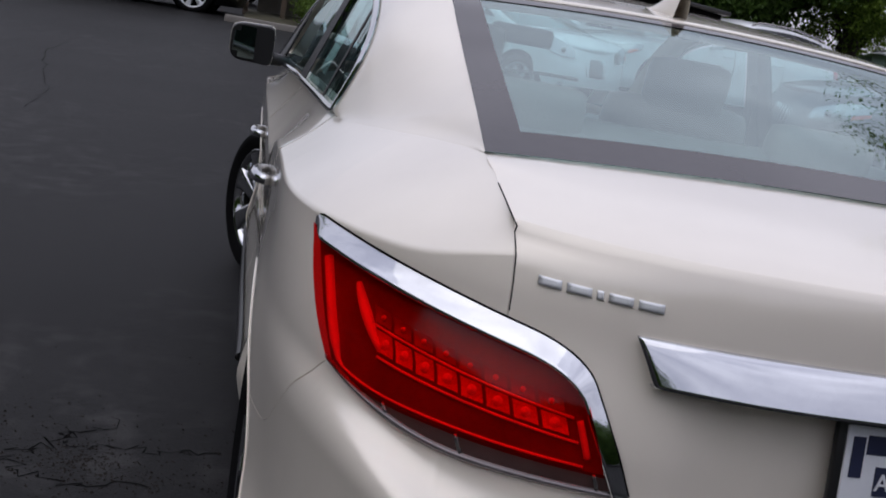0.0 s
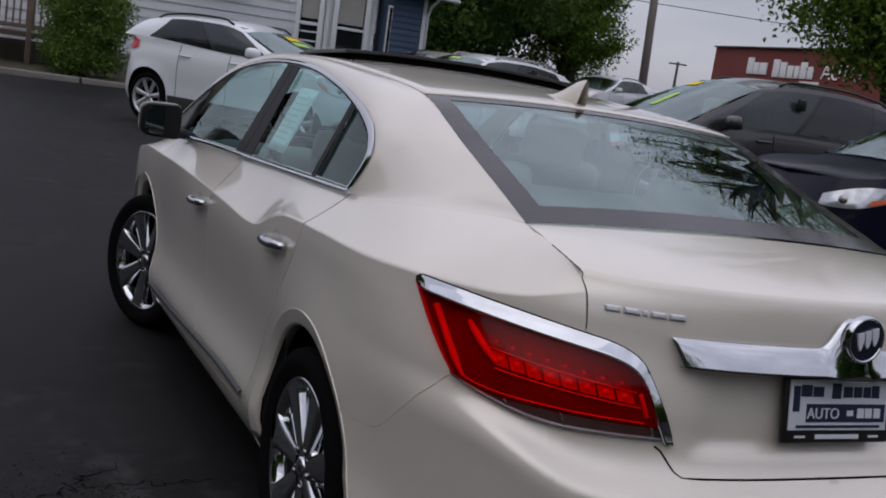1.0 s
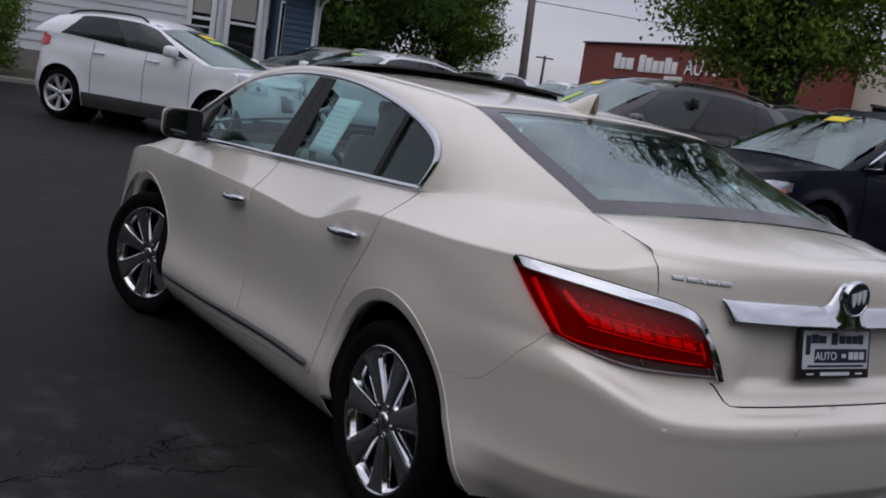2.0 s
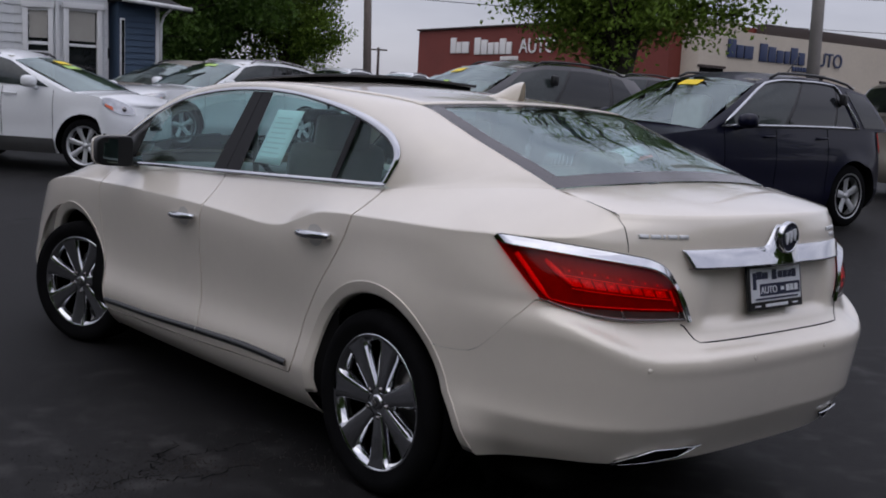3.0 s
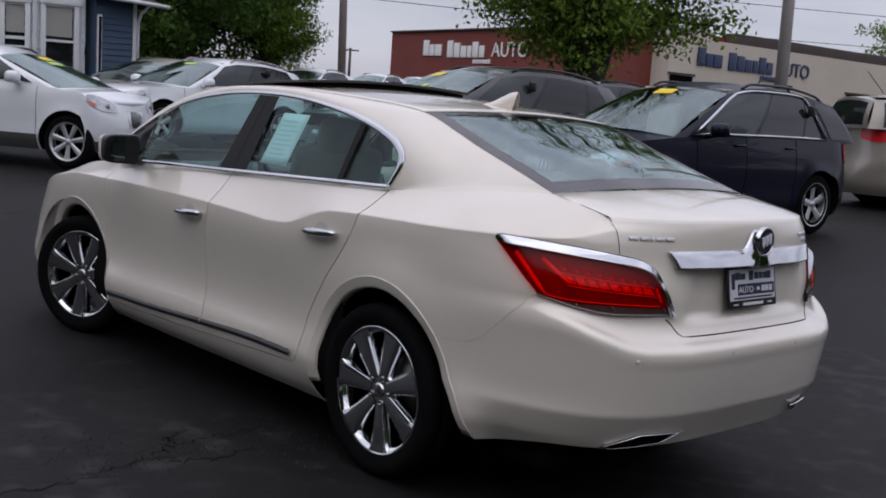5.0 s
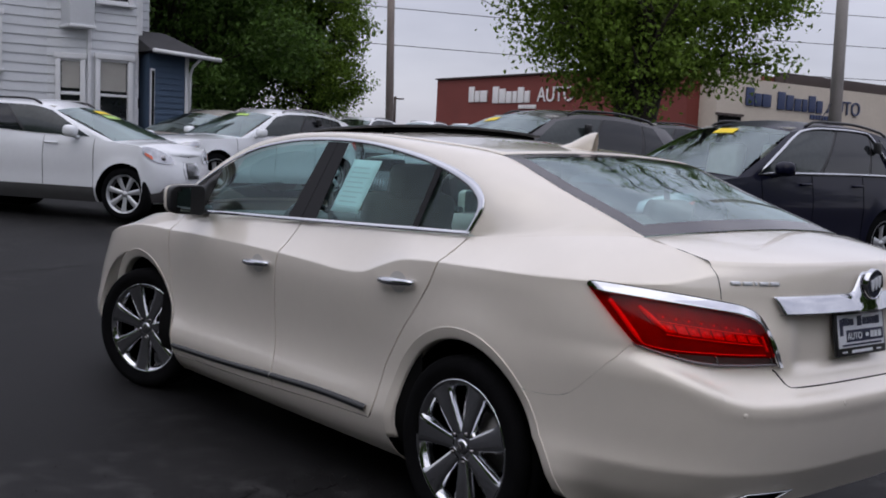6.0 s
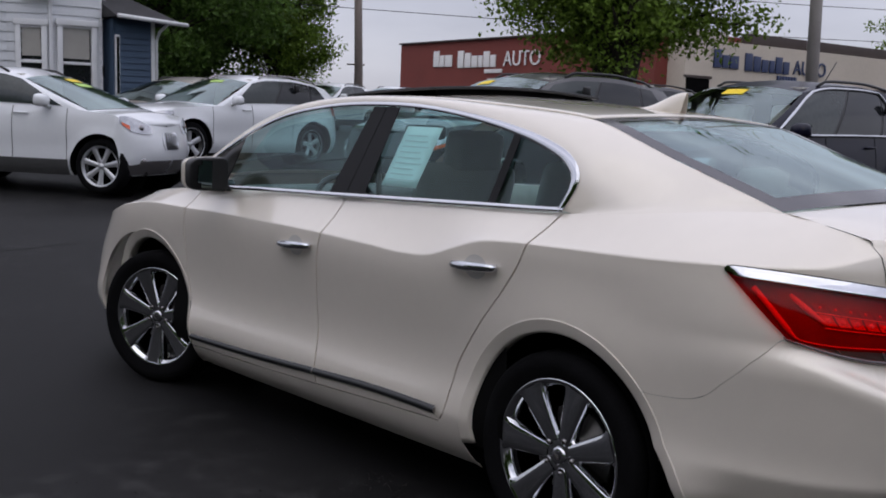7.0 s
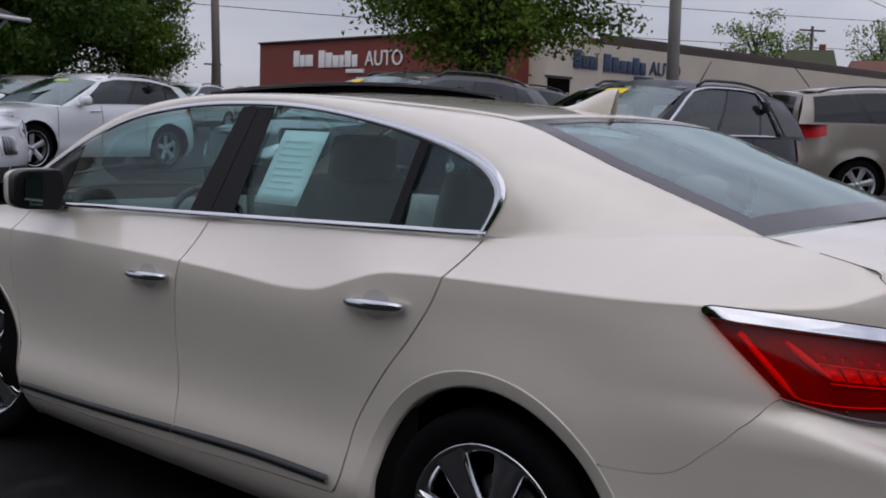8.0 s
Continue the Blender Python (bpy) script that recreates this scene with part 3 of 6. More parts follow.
        lathe("wheel_nut", [(0.0, 0.089 * s), (0.006, 0.0885 * s), (0.0085, 0.085 * s), (0.0085, 0.06 * s)], SILVER, r, sides=8, m=at)
    lathe("valve", [(0.0, 0.112 * s), (0.003, 0.112 * s), (0.0035, 0.09 * s)], BLACK, r, sides=8, m=pose(0, -0.215, 0.05))
    return w


@functools.lru_cache(maxsize=None)
def lid_edge(h):
    """Where the boot lid ends on the rear corner, as p over height."""
    if h < 1.07:
        return p_at(max(h, 0.8), x=lerp(0.455, 0.600, step(0.80, 0.98, h)))
    lo, hi = -1.05, -0.88
    for _ in range(16):
        mid = (lo + hi) / 2
        lo, hi = (mid, hi) if skin(mid, min(h, 1.112)).x < 0.600 else (lo, mid)
    return lerp((lo + hi) / 2, -0.985, step(1.105, 1.121, h))


def sedan():
    car = empty("sedan")
    tagged(car, "pearl white four-door sedan with chrome wheels standing on asphalt", "car")
    # underbody, dark backing behind the gaps
    box("underbody", (1.45, 4.3, 0.16), (0, 1.40, 0.27), CAVITY, car, bevel=0.05)
    for s in (-1, 1):
        def liner(u, v, s=s):
            p = lerp(2.6, 0.25, u)
            h = lerp(0.27, BELT(p)[2] - 0.01, v)
            k = skin(p, h)
            return Vector((s * (k.x - 0.022), k.y, k.z))
        sheet("inner_panel", liner, 40, 12, SEAM, car)
        for ya in (0.0, BASE):
            def well(u, v, ya=ya, s=s):
                a = radians(lerp(-26, 206, u))
                r = arch_radius(ya, math.cos(a), math.sin(a)) + 0.010
                y, z = ya + r * math.cos(a), HUB + r * math.sin(a)
                if y < Y0:
                    edge = side(p_at(z, y=y), z).x
                elif y > Y1:
                    edge = width(Y1, z) * (1 - ((y - Y1) / (FRONT(z) - Y1)) ** front_n(z)) ** (1 / front_n(z))
                else:
                    edge = width(y, z)
                return Vector((s * lerp(0.46, edge - 0.036, v), y, z))
            sheet("wheel_well", well, 48, 4, CAVITY, car, "black wheel arch liner", thick=0.002)

            def lip(u, v, ya=ya, s=s):
                a = radians(lerp(-8, 184.5 if not ya else 188, u))
                dy, dz = math.cos(a), math.sin(a)
                r = arch_radius(ya, dy, dz) + LIP * (1 - min(1.0, v / 0.86))
                y, z = ya + r * dy, max(0.2, HUB + r * dz)
                edge = side(p_at(z, y=y), z).x if y < Y0 else skin(y, z).x
                return Vector((s * (edge + 0.0002 - 0.014 * min(1.0, v / 0.8) - 0.034 * step(0.78, 1.0, v)), y, z))
            sheet("arch_lip", lip, 72, 14, PEARL, car, "rolled wheel arch lip", thick=0.003)
            lathe("well_wall", [(0.0, 0.0), (0.50, 0.0)], CAVITY, car, sides=32, m=pose(s * 0.46, ya, HUB))
        base_low = lambda p: 0.185
        belt = lambda p: BELT(p)[2]
        front_fender = panel("front_fender", lambda h: DOOR_FRONT(h) + GAP, lambda h: 4.5, base_low, belt, 70, 26, PEARL, car, s)
        door = panel("front_door", lambda h: DOOR_MID(h) + GAP, lambda h: DOOR_FRONT(h) - GAP, SILL, belt, 26, 30, PEARL, car, s)
        rear_door = panel("rear_door", lambda h: DOOR_REAR(h) + GAP, lambda h: DOOR_MID(h) - GAP, SILL, belt, 26, 30, PEARL, car, s)
        panel("rocker_panel", lambda h: 0.40, lambda h: 2.45, base_low, lambda p: SILL(p) - 0.005, 40, 5, PEARL, car, s)
        seam = spline(sorted((p_at(z, y=y), z) for y, z in ((-0.27, 0.633), (-0.36, 0.634), (-0.43, 0.637), (-0.484, 0.643), (-0.515, 0.652), (-0.545, 0.669), (-0.60, 0.719), (-0.648, 0.764), (-0.70, 0.820), (-0.735, 0.852), (-0.80, 0.846), (-0.87, 0.836), (-0.92, 0.820), (-0.98, 0.810))))
        p_arch = p_at(0.64, y=-0.276)

        def quarter_low(p):
            return 0.640 if p > p_arch else seam(p)

        panel("sill_corner", lambda h: DOOR_REAR(h) - GAP, lambda h: 0.27, base_low, lambda p: 0.640, 14, 20, PEARL, car, s)
        panel("quarter_panel", lambda h: DOOR_REAR(h) - GAP, lambda h: lid_edge(h) + 0.004, quarter_low, belt, 150, 64, PEARL, car, s)

        def bumper_top(p):
            return lerp(0.729, 0.803, step(-1.36, -1.27, p)) if p < -0.95 else seam(p) - 0.0014

        def bumper_low(p):
            return lerp(0.335, 0.282, step(-0.80, -0.42, side(p, 0.3).y))
        panel("rear_bumper", lambda h: p_at(0.5, y=-0.25), lambda h: -1.6, bumper_low, bumper_top, 110, 46, PEARL, car, s)
        # roof frame with pillars
        sheet("roof_frame", half(roof_skin, s), 120, 14, PEARL, car)

        # chrome round the windows
        def trim(u, v):
            q = 0.80 * u
            y, z = WINDOW_LINE(q)
            y2, z2 = Vector(WINDOW_LINE(min(0.80, q + 0.004))) - Vector(WINDOW_LINE(max(0, q - 0.004)))
            k = 1 / max(1e-6, math.hypot(y2, z2))
            wd = lerp(0.018, 0.035, step(0.50, 0.76, q)) * v - 0.004
            yy, zz = y - wd * -z2 * k * -1, z - wd * abs(y2) * k
            return Vector((cabin_x(yy, zz) + 0.008 + 0.006 * math.sin(v * math.pi), yy, zz))
        sheet("window_trim", half(trim, s), 70, 4, CHROME, car, "chrome trim round the side windows")

        def belt_trim(u, v):
            y = lerp(2.34, 0.100, u)
            z = BELT(y)[2] + lerp(0.003, 0.020, v)
            return Vector((cabin_x(y, z) + 0.008 + 0.007 * math.sin(v * math.pi), y, z))
        sheet("belt_trim", half(belt_trim, s), 40, 4, CHROME, car, "chrome belt strip below the windows")
        # panes and dark pillars
        sheet("front_window", half(window((2.17, 1.366), (1.95, 1.252)), s), 16, 10, GLASS, door).visible_shadow = False
        sheet("rear_window", half(window((1.155, 0.440), (1.105, 0.405)), s), 16, 10, GLASS, rear_door).visible_shadow = False
        sheet("quarter_window", half(window((0.430, 0.115), (0.395, 0.125)), s), 10, 10, GLASS, rear_door).visible_shadow = False
        def pill(lo, hi):
            f = window(lo, hi, 0.020, 0.016)
            return half(lambda u, v: f(u, v) + Vector((0.010, 0, 0.004)), s)
        sheet("centre_pillar", pill((1.376, 1.2660), (1.262, 1.1825)), 3, 8, PILLAR, door, "gloss black pillar trim", thick=0.003, smooth=False)
        sheet("centre_pillar", pill((1.2620, 1.147), (1.1785, 1.097)), 3, 8, PILLAR, rear_door, "gloss black pillar trim", thick=0.003, smooth=False)
        sheet("window_divider", pill((0.455, 0.418), (0.424, 0.388)), 2, 8, PILLAR, rear_door, "black window divider", thick=0.003, smooth=False)
        sheet("mirror_sail", pill((2.50, 2.15), (2.44, 2.11)), 3, 4, BLACK, door, thick=0.004)

        # lower strip on the doors
        def strip(y0, y1):
            def f(u, v):
                y = lerp(y0, y1, u)
                z = STRIP(y) + lerp(-0.0155, 0.0155, v)
                k = skin(y, z)
                return Vector((s * (k.x + 0.004 + 0.012 * math.sin(v * math.pi)), y, z))
            return f
        sheet("door_strip", strip(2.37, DOOR_MID(0.35) + GAP), 20, 5, BLACK, door, "dark glossy side strip with chrome")
        sheet("door_strip", strip(DOOR_MID(0.35) - GAP, 0.572), 16, 5, BLACK, rear_door, "dark glossy side strip with chrome")

        # handles, each over a flat patch whose darker colour paints a recess's shade
        for owner, ya, yb, z in ((door, 1.595, 1.37, 0.861), (rear_door, 0.505, 0.285, 0.909)):
            hd = empty("door_handle")
            hd.parent = owner
            pts = []
            for i in range(13):
                t = i / 12
                y = lerp(ya, yb, t)
                pts.append(Vector((s * (skin(y, z).x + 0.006 + 0.028 * math.sin(math.pi * t) ** 0.45), y, z + 0.010 * t)))
            grip = tube("grip", pts, [0.012 + 0.005 * math.sin(math.pi * i / 12) for i in range(13)], CHROME, hd, "chrome door grip", 10)

            def shade_patch(u, v):
                a, rr = 2 * math.pi * u, v
                y = lerp(ya, yb, 0.5) + 0.055 * rr * math.cos(a)
                zz = z + 0.002 + 0.042 * rr * math.sin(a)
                return Vector((s * (skin(y, zz).x + 0.0015), y, zz))
            sheet("handle_recess_shade", shade_patch, 24, 4, RECESS_SHADE, hd, "flat darker patch painted as the shade of a handle recess")

        # tail lamp
        lamp = empty("tail_lamp")
        lamp.parent = car
        tagged(lamp, "red tail lamp with chrome brow")
        split = lambda u: lerp(0.97, 0.835, step(0, 0.6, u))
        red = lambda u, v: lamp_area(lerp(0.010, 0.985, u), lerp(0.06, split(u), v))
        low = lambda u, v: lamp_area(u, lerp(split(u), 0.965, v))
        bezel = lambda u, v: lamp_area(lerp(-0.004, 1.01, u), lerp(0.955, 1.022, v))
        sheet("lens", half(out(red, lambda u, v: 0.012 + 0.006 * math.sin(math.pi * v)), s), 30, 14, LAMP_LENS, lamp, "glossy red lens").visible_shadow = False
        sheet("lower_lens", half(out(low, 0.011), s), 30, 5, CLEAR_LENS, lamp, "clear reversing lens").visible_shadow = False
        sheet("lamp_bezel", half(out(bezel, lambda u, v: 0.005 + 0.006 * math.sin(math.pi * lerp(0.1, 1.0, v))), s), 40, 5, BEZEL, lamp, "dark grey lamp frame")
        sheet("housing", half(out(red, 0.002), s), 30, 12, LAMP_DARK, lamp)
        sheet("lower_housing", half(out(low, 0.002), s), 30, 4, LOW_HOUSING, lamp)
        inner = half(out(red, 0.0045), s)
        guide = [inner(lerp(0.070, 0.066, i / 10), lerp(0.20, 0.93, i / 10)) for i in range(11)] + [inner(lerp(0.085, 0.95, i / 16), 0.955) for i in range(17)]
        tube("light_guide", guide, [0.0082] * 9 + [0.006, 0.004] + [0.0020] * 17, LAMP_TUBE, lamp, "bright red light bar", 8)
        blade = [inner(lerp(0.235, 0.315, (i / 10) ** 1.4), lerp(0.22, 0.62, i / 10)) for i in range(11)]
        tube("light_guide", blade, [0.003 + 0.006 * math.sin(math.pi * lerp(0.1, 0.95, i / 10)) for i in range(11)], LAMP_TUBE, lamp, "bright red light bar", 8)
        tube("light_guide", [inner(0.965, lerp(0.50, 0.86, i / 8)) for i in range(9)], 0.005, LAMP_TUBE, lamp, "red end bar", 6)
        # two stepped rows of cells, each with a small round reflector
        for k in range(8):
            ua, ub = lerp(0.31, 0.94, k / 8), lerp(0.31, 0.94, (k + 0.86) / 8)
            for v0, v1, mat, big in ((0.30, 0.42, LAMP_CELL, 0.0045), (0.47, 0.63, LAMP_RED, 0.0075)):
                drop = 0.05 * k / 8
                cell = lambda u, v: red(lerp(ua, ub, u), lerp(v0, v1, v) + drop)
                sheet("reflector_cell", half(out(cell, lambda u, v: 0.0030 + 0.0045 * (abs(2 * u - 1) ** 2 + abs(2 * v - 1) ** 2) * 0.5), s), 6, 4, mat, lamp)
                c0 = half(out(cell, 0.005), s)
                at, e1, e2 = c0(0.5, 0.5), c0(0.6, 0.5) - c0(0.4, 0.5), c0(0.5, 0.6) - c0(0.5, 0.4)
                nrm = e1.cross(e2).normalized()
                nrm = nrm if nrm.y < 0 else -nrm
                lathe("bulb", [(0.0, 0.004), (big * 0.6, 0.0032), (big, 0.0)], LAMP_BRIGHT if big > 0.006 else LAMP_RED, lamp, sides=10, m=Matrix.Translation(at) @ nrm.to_track_quat("X", "Z").to_matrix().to_4x4())
        for v0 in (0.445, 0.675):
            tube("rib", [inner(lerp(0.30, 0.95, i / 12), v0 + 0.05 * i / 12) for i in range(13)], 0.0022, LAMP_BRIGHT, lamp, sides=5)
        for u0 in (0.30, 0.58, 0.96):
            tube("reverse_rib", [half(out(low, 0.006), s)(u0, v / 4) for v in range(5)], 0.0035, SILVER, lamp, sides=5)

        def brow(u, v):
            # along the top, round the corner and down the inner side
            def edge(a, c, b):
                c1, c2 = (c[0] - 0.15, lerp(a[1], c[1], 0.85)), (lerp(c[0], b[0], 0.22), lerp(c[1], b[1], 0.22))
                if u < 0.60:
                    t = u / 0.60
                    return lerp(a[0], c1[0], t), lerp(a[1], c1[1], t)
                if u < 0.78:
                    t = (u - 0.60) / 0.18
                    return tuple(c1[k] * (1 - t) ** 2 + c[k] * 2 * t * (1 - t) + c2[k] * t * t for k in (0, 1))
                t = (u - 0.78) / 0.22
                return lerp(c2[0], b[0], t), lerp(c2[1], b[1], t)
            top, foot = edge((0.006, -0.035), (1.012, -0.105), (1.035, 1.05)), edge((0.006, 0.150), (0.962, 0.115), (0.995, 1.05))
            e = math.sqrt(max(0.0, 1 - (1 - min(1.0, u / 0.05)) ** 2))
            return lamp_area(lerp(top[0], foot[0], v), lerp(0.055, lerp(top[1], foot[1], v), e))
        sheet("brow", half(out(brow, lambda u, v: 0.008 + 0.020 * min(1, max(0, v)) * (1 - 0.6 * step(0.88, 1.0, v)) * (1 - 0.55 * step(0.70, 0.85, u)) * step(-0.01, 0.07, u)), s), 150, 12, CHROME, lamp, "chrome strip along the lamp top")
        tube("brow_gap", [half(out(brow, 0.004), s)(i / 50 * 0.98, -0.03) for i in range(51)], 0.0022, SEAM, lamp, sides=4)
        # painted web between lamp, boot lid and bumper
        web = lambda u, v: side(lerp(p_at(0.78, x=0.54), p_at(0.78, x=0.451), u), lerp(0.748, 0.835, v)) + Vector((0, 0.014, 0))
        sheet("corner_web", half(web, s), 12, 6, PEARL, car, thick=0.003)
        # exhaust tip: a chrome frame round a dark mouth, wedge-shaped towards the wheel
        def ex(u, v):
            z_low, z_top = lerp(0.336, 0.352, step(0.3, 1.0, u)), lerp(0.344, 0.396, min(1.0, u * 2.6)) - 0.004 * u
            zz = lerp(z_low, z_top, v)
            k = side(p_at(0.42, x=lerp(0.655, lerp(0.435, 0.350, v), u)), max(zz, 0.338))
            return Vector((k.x, k.y - 0.006, zz))

        def ring(inset, proud):
            """A closed frame along the edge of the outlet."""
            def f(u, v):
                a = 4 * u
                e = inset * v
                e2 = e * 2.2
                if a < 1:
                    q = ex(lerp(e, 1 - e, a), 1 - e2)
                elif a < 2:
                    q = ex(1 - e, lerp(1 - e2, e2, a - 1))
                elif a < 3:
                    q = ex(lerp(1 - e, e, a - 2), e2)
                else:
                    q = ex(e, lerp(e2, 1 - e2, a - 3))
                return q + Vector((0, -proud * math.sin(math.pi * lerp(0.15, 1.0, v)) + 0.012 * v * v, 0))
            return f
        sheet("exhaust_rim", half(ring(0.085, 0.014), s), 64, 6, CHROME, car, "chrome exhaust outlet")
        sheet("exhaust_mouth", half(lambda u, v: ex(lerp(0.05, 0.95, u), lerp(0.10, 0.90, v)) + Vector((0, 0.004, 0)), s), 14, 5, CAVITY, car, "dark exhaust opening")
        for xs, zs in ((0.620, 0.662), (0.21, 0.676)):
            c = side(p_at(zs, x=xs), zs)
            az = math.degrees(math.atan2(c.y + 0.1, c.x * s))
            lathe("parking_sensor", [(0.0, 0.0006), (0.0085, 0.0006), (0.0090, -0.0008), (0.0102, -0.0008), (0.0106, 0.0005), (0.0115, -0.002)], PEARL, car, sides=18, m=Matrix.Translation((c.x * s, c.y, c.z)) @ pose(0, 0, 0, 0, 0, az))
        # mirror on its arm
        mir = empty("door_mirror")
        mir.parent = car
        for nm, mat, lb, grow, y_back in (("mirror_shell", PEARL, "white mirror housing", 1.0, 2.112), ("mirror_bezel", BLACK, "black mirror frame", 0.985, 2.062)):
            bm = bmesh.new()
            bmesh.ops.create_uvsphere(bm, u_segments=28, v_segments=16, radius=1)
            for v in bm.verts:
                x, y, z = v.co
                sq = lambda q: math.copysign(abs(q) ** 0.36, q)
                v.co = Vector((s * (0.972 + 0.086 * grow * sq(x)), 2.12 + 0.080 * grow * (sq(y) if y < 0 else y), 1.120 + 0.076 * grow * sq(z) * (1 - 0.13 * x if z > 0 else 1) + (0.012 * x if z < 0 else 0)))
                v.co.y = max(v.co.y, y_back) - 0.25 * (0.972 - abs(v.co.x)) * (1 if v.co.y < 2.10 else 0.6)
            part(nm, bm, mat, mir, lb)
        bm = bmesh.new()
        bmesh.ops.create_cube(bm, size=1)
        bmesh.ops.scale(bm, vec=(0.146, 0.004, 0.122), verts=bm.verts)
        bmesh.ops.bevel(bm, geom=[e for e in bm.edges if abs((e.verts[0].co - e.verts[1].co).y) > 0.003], offset=0.022, segments=4, affect="EDGES")
        part("mirror_glass", bm, MIRROR, mir, "mirror pane", False, pose(s * 0.972, 2.0585, 1.120, 0, -s * 3, -s * 14))
        tube("mirror_arm", [(s * 0.80, 2.17, 1.062), (s * 0.85, 2.15, 1.065), (s * 0.90, 2.12, 1.072)], [0.028, 0.024, 0.026], BLACK, mir, sides=10)
        for ya in (0.0, BASE):
            wheel(car, s, pose(s * (0.768 if ya else 0.778), ya + (0 if ya else 0.008), HUB, 17 if ya else 5, 0, 22 if ya else 0))
    # roof, glass
    sheet("roof", across(0.30, 0.66), 24, 30, PEARL, car, thick=0.004)
    sheet("windshield", across(0.0, 0.30), 20, 20, GLASS, car).visible_shadow = False
    sheet("rear_glass", across(0.66, 1.0), 28, 24, REAR_GLASS, car, "sloping rear window").visible_shadow = False
    rg = across(0.66, 1.0)
    border = lambda u0, u1, v0, v1: out(lambda u, v: rg(lerp(u0, u1, u), lerp(v0, v1, v)), 0.0015)
    sheet("glass_border", border(0.0, 1.0, 0.895, 1.0), 28, 4, FRIT, car, "black printed glass border")
    sheet("glass_border", border(0.0, 0.055, 0.0, 0.895), 3, 20, FRIT, car)
    sheet("glass_border", border(0.945, 1.0, 0.0, 0.895), 3, 20, FRIT, car)
    sheet("glass_border", border(0.055, 0.945, 0.0, 0.045), 24, 3, FRIT, car)

    # boot lid: rear face and deck in one
    def lid(u, v):
        w = 2 * u - 1
        a = abs(w)
        if v < 0.5:
            t = v / 0.5
            zz = lerp(lerp(0.733, 0.790, step(0.80, 1.0, a)), 1.124 - 0.005 * a * a, t)
            x_edge = lerp(0.457, 0.600, step(0.80, 0.98, zz))
            p = lerp(-1.6, p_at(zz, x=x_edge), a)
            k = side(p, zz)
            dip = 0.022 * (1 - step(0.30, 0.40, k.x)) * step(0.765, 0.80, zz) * (1 - step(0.945, 0.975, zz))
            end = side(p_at(zz, x=x_edge), zz)
            pull = (skin(lid_edge(zz), zz) - end) * a ** 5 * step(0.9, 1.0, zz)
            return Vector((math.copysign(k.x + pull.x, w), k.y + dip + pull.y, k.z))
        t = (v - 0.5) / 0.5
        zz = 1.124 - 0.005 * a * a
        p = lerp(-1.6, p_at(zz, x=0.600), a)
        r = side(p, zz)
        e = across(0.66, 1.0)(u, 1.0)
        r = Vector((math.copysign(r.x, w), r.y, r.z))
        k = r.lerp(e, 0.5) + Vector((0, 0, 0.012 * (1 - a ** 4)))
        k2 = r.lerp(e, 0.12) + Vector((0, 0, 0.010 * (1 - a ** 4)))
        deck = lambda r, k, k2, e: r * (1 - t) ** 3 + k2 * 3 * t * (1 - t) ** 2 + k * 3 * t * t * (1 - t) + (e + Vector((0, -0.004, -0.004))) * t ** 3
        rim = Vector(BELT(lerp(-0.985, -0.62, t)))
        er = across(0.66, 1.0)(1.0, 1.0)
        r1 = side(p_at(1.119, x=0.600), 1.119)
        end = deck(r1, r1.lerp(er, 0.5), r1.lerp(er, 0.12), er)
        pull = (rim - end) * a ** 5
        q = deck(r, k, k2, e)
        return Vector((q.x + math.copysign(pull.x, w), q.y + pull.y, q.z + pull.z))
    trunk = sheet("trunk_lid", lid, 60, 60, PEARL, car)
    for s in (-1, 1):
        u_edge = 0.0 if s < 0 else 1.0
        tube("lid_gap", [Vector(lid(u_edge, lerp(0.33, 0.74, i / 30))) for i in range(31)], 0.0012, SEAM, car, sides=5)
    tube("lid_gap", [Vector(lid(i / 40, 0.0)) + Vector((0, -0.0005, -0.002)) for i in range(41)], 0.0024, SEAM, car, sides=5)

    # chrome bar with badge
    def bar(u, v):
        w = 2 * u - 1
        x = lerp(0.428, 0.456, v) * w + 0.008
        hump = math.exp(-(x / 0.064) ** 4)
        z = lerp(0.961 - 0.008 * hump, 1.024, v) - 0.004 * abs(w) ** 3
        k = side(p_at(0.99, x=max(abs(x), 0.004)), z)
        rise = 0.070 * hump * step(0.35, 1.0, v)
        return Vector((x, k.y - 0.007 - 0.040 * (1 - v) ** 0.8 * step(0.0, 0.06, v) * (1 - 0.4 * abs(w) ** 4) - 0.010 * hump * math.sin(math.pi * v), z + rise))
    chrome_bar = sheet("chrome_bar", bar, 90, 14, CHROME, trunk, "long chrome bar above the plate", thick=0.004)
    yb = -1.079
    lathe("badge_ring", [(0.0445, 0.0), (0.0465, 0.006), (0.049, 0.007), (0.052, 0.005), (0.054, -0.010)], CHROME, trunk, "round chrome badge ring", sides=44, m=pose(0, yb, 1.053, 0, 0, -90))
    lathe("badge_disc", [(0.0, 0.004), (0.0455, 0.004)], BADGE, trunk, "dark enamel badge", sides=44, m=pose(0, yb, 1.053, 0, 0, -90))
    # three plain slanted shields
    for i in range(3):
        bm = bmesh.new()
        cx, cz = -0.019 + 0.019 * i, 1.051 + 0.006 * i
        outline = ((-0.012, 0.016), (0.005, 0.020), (0.009, 0.002), (0.006, -0.016), (0.002, -0.021), (-0.005, -0.010))
        vs = [bm.verts.new((cx + x, yb - 0.0045 - 0.001 * i, cz + z)) for x, z in outline]
        bm.faces.new(vs)
        got = bmesh.ops.extrude_face_region(bm, geom=bm.faces[:])["geom"]
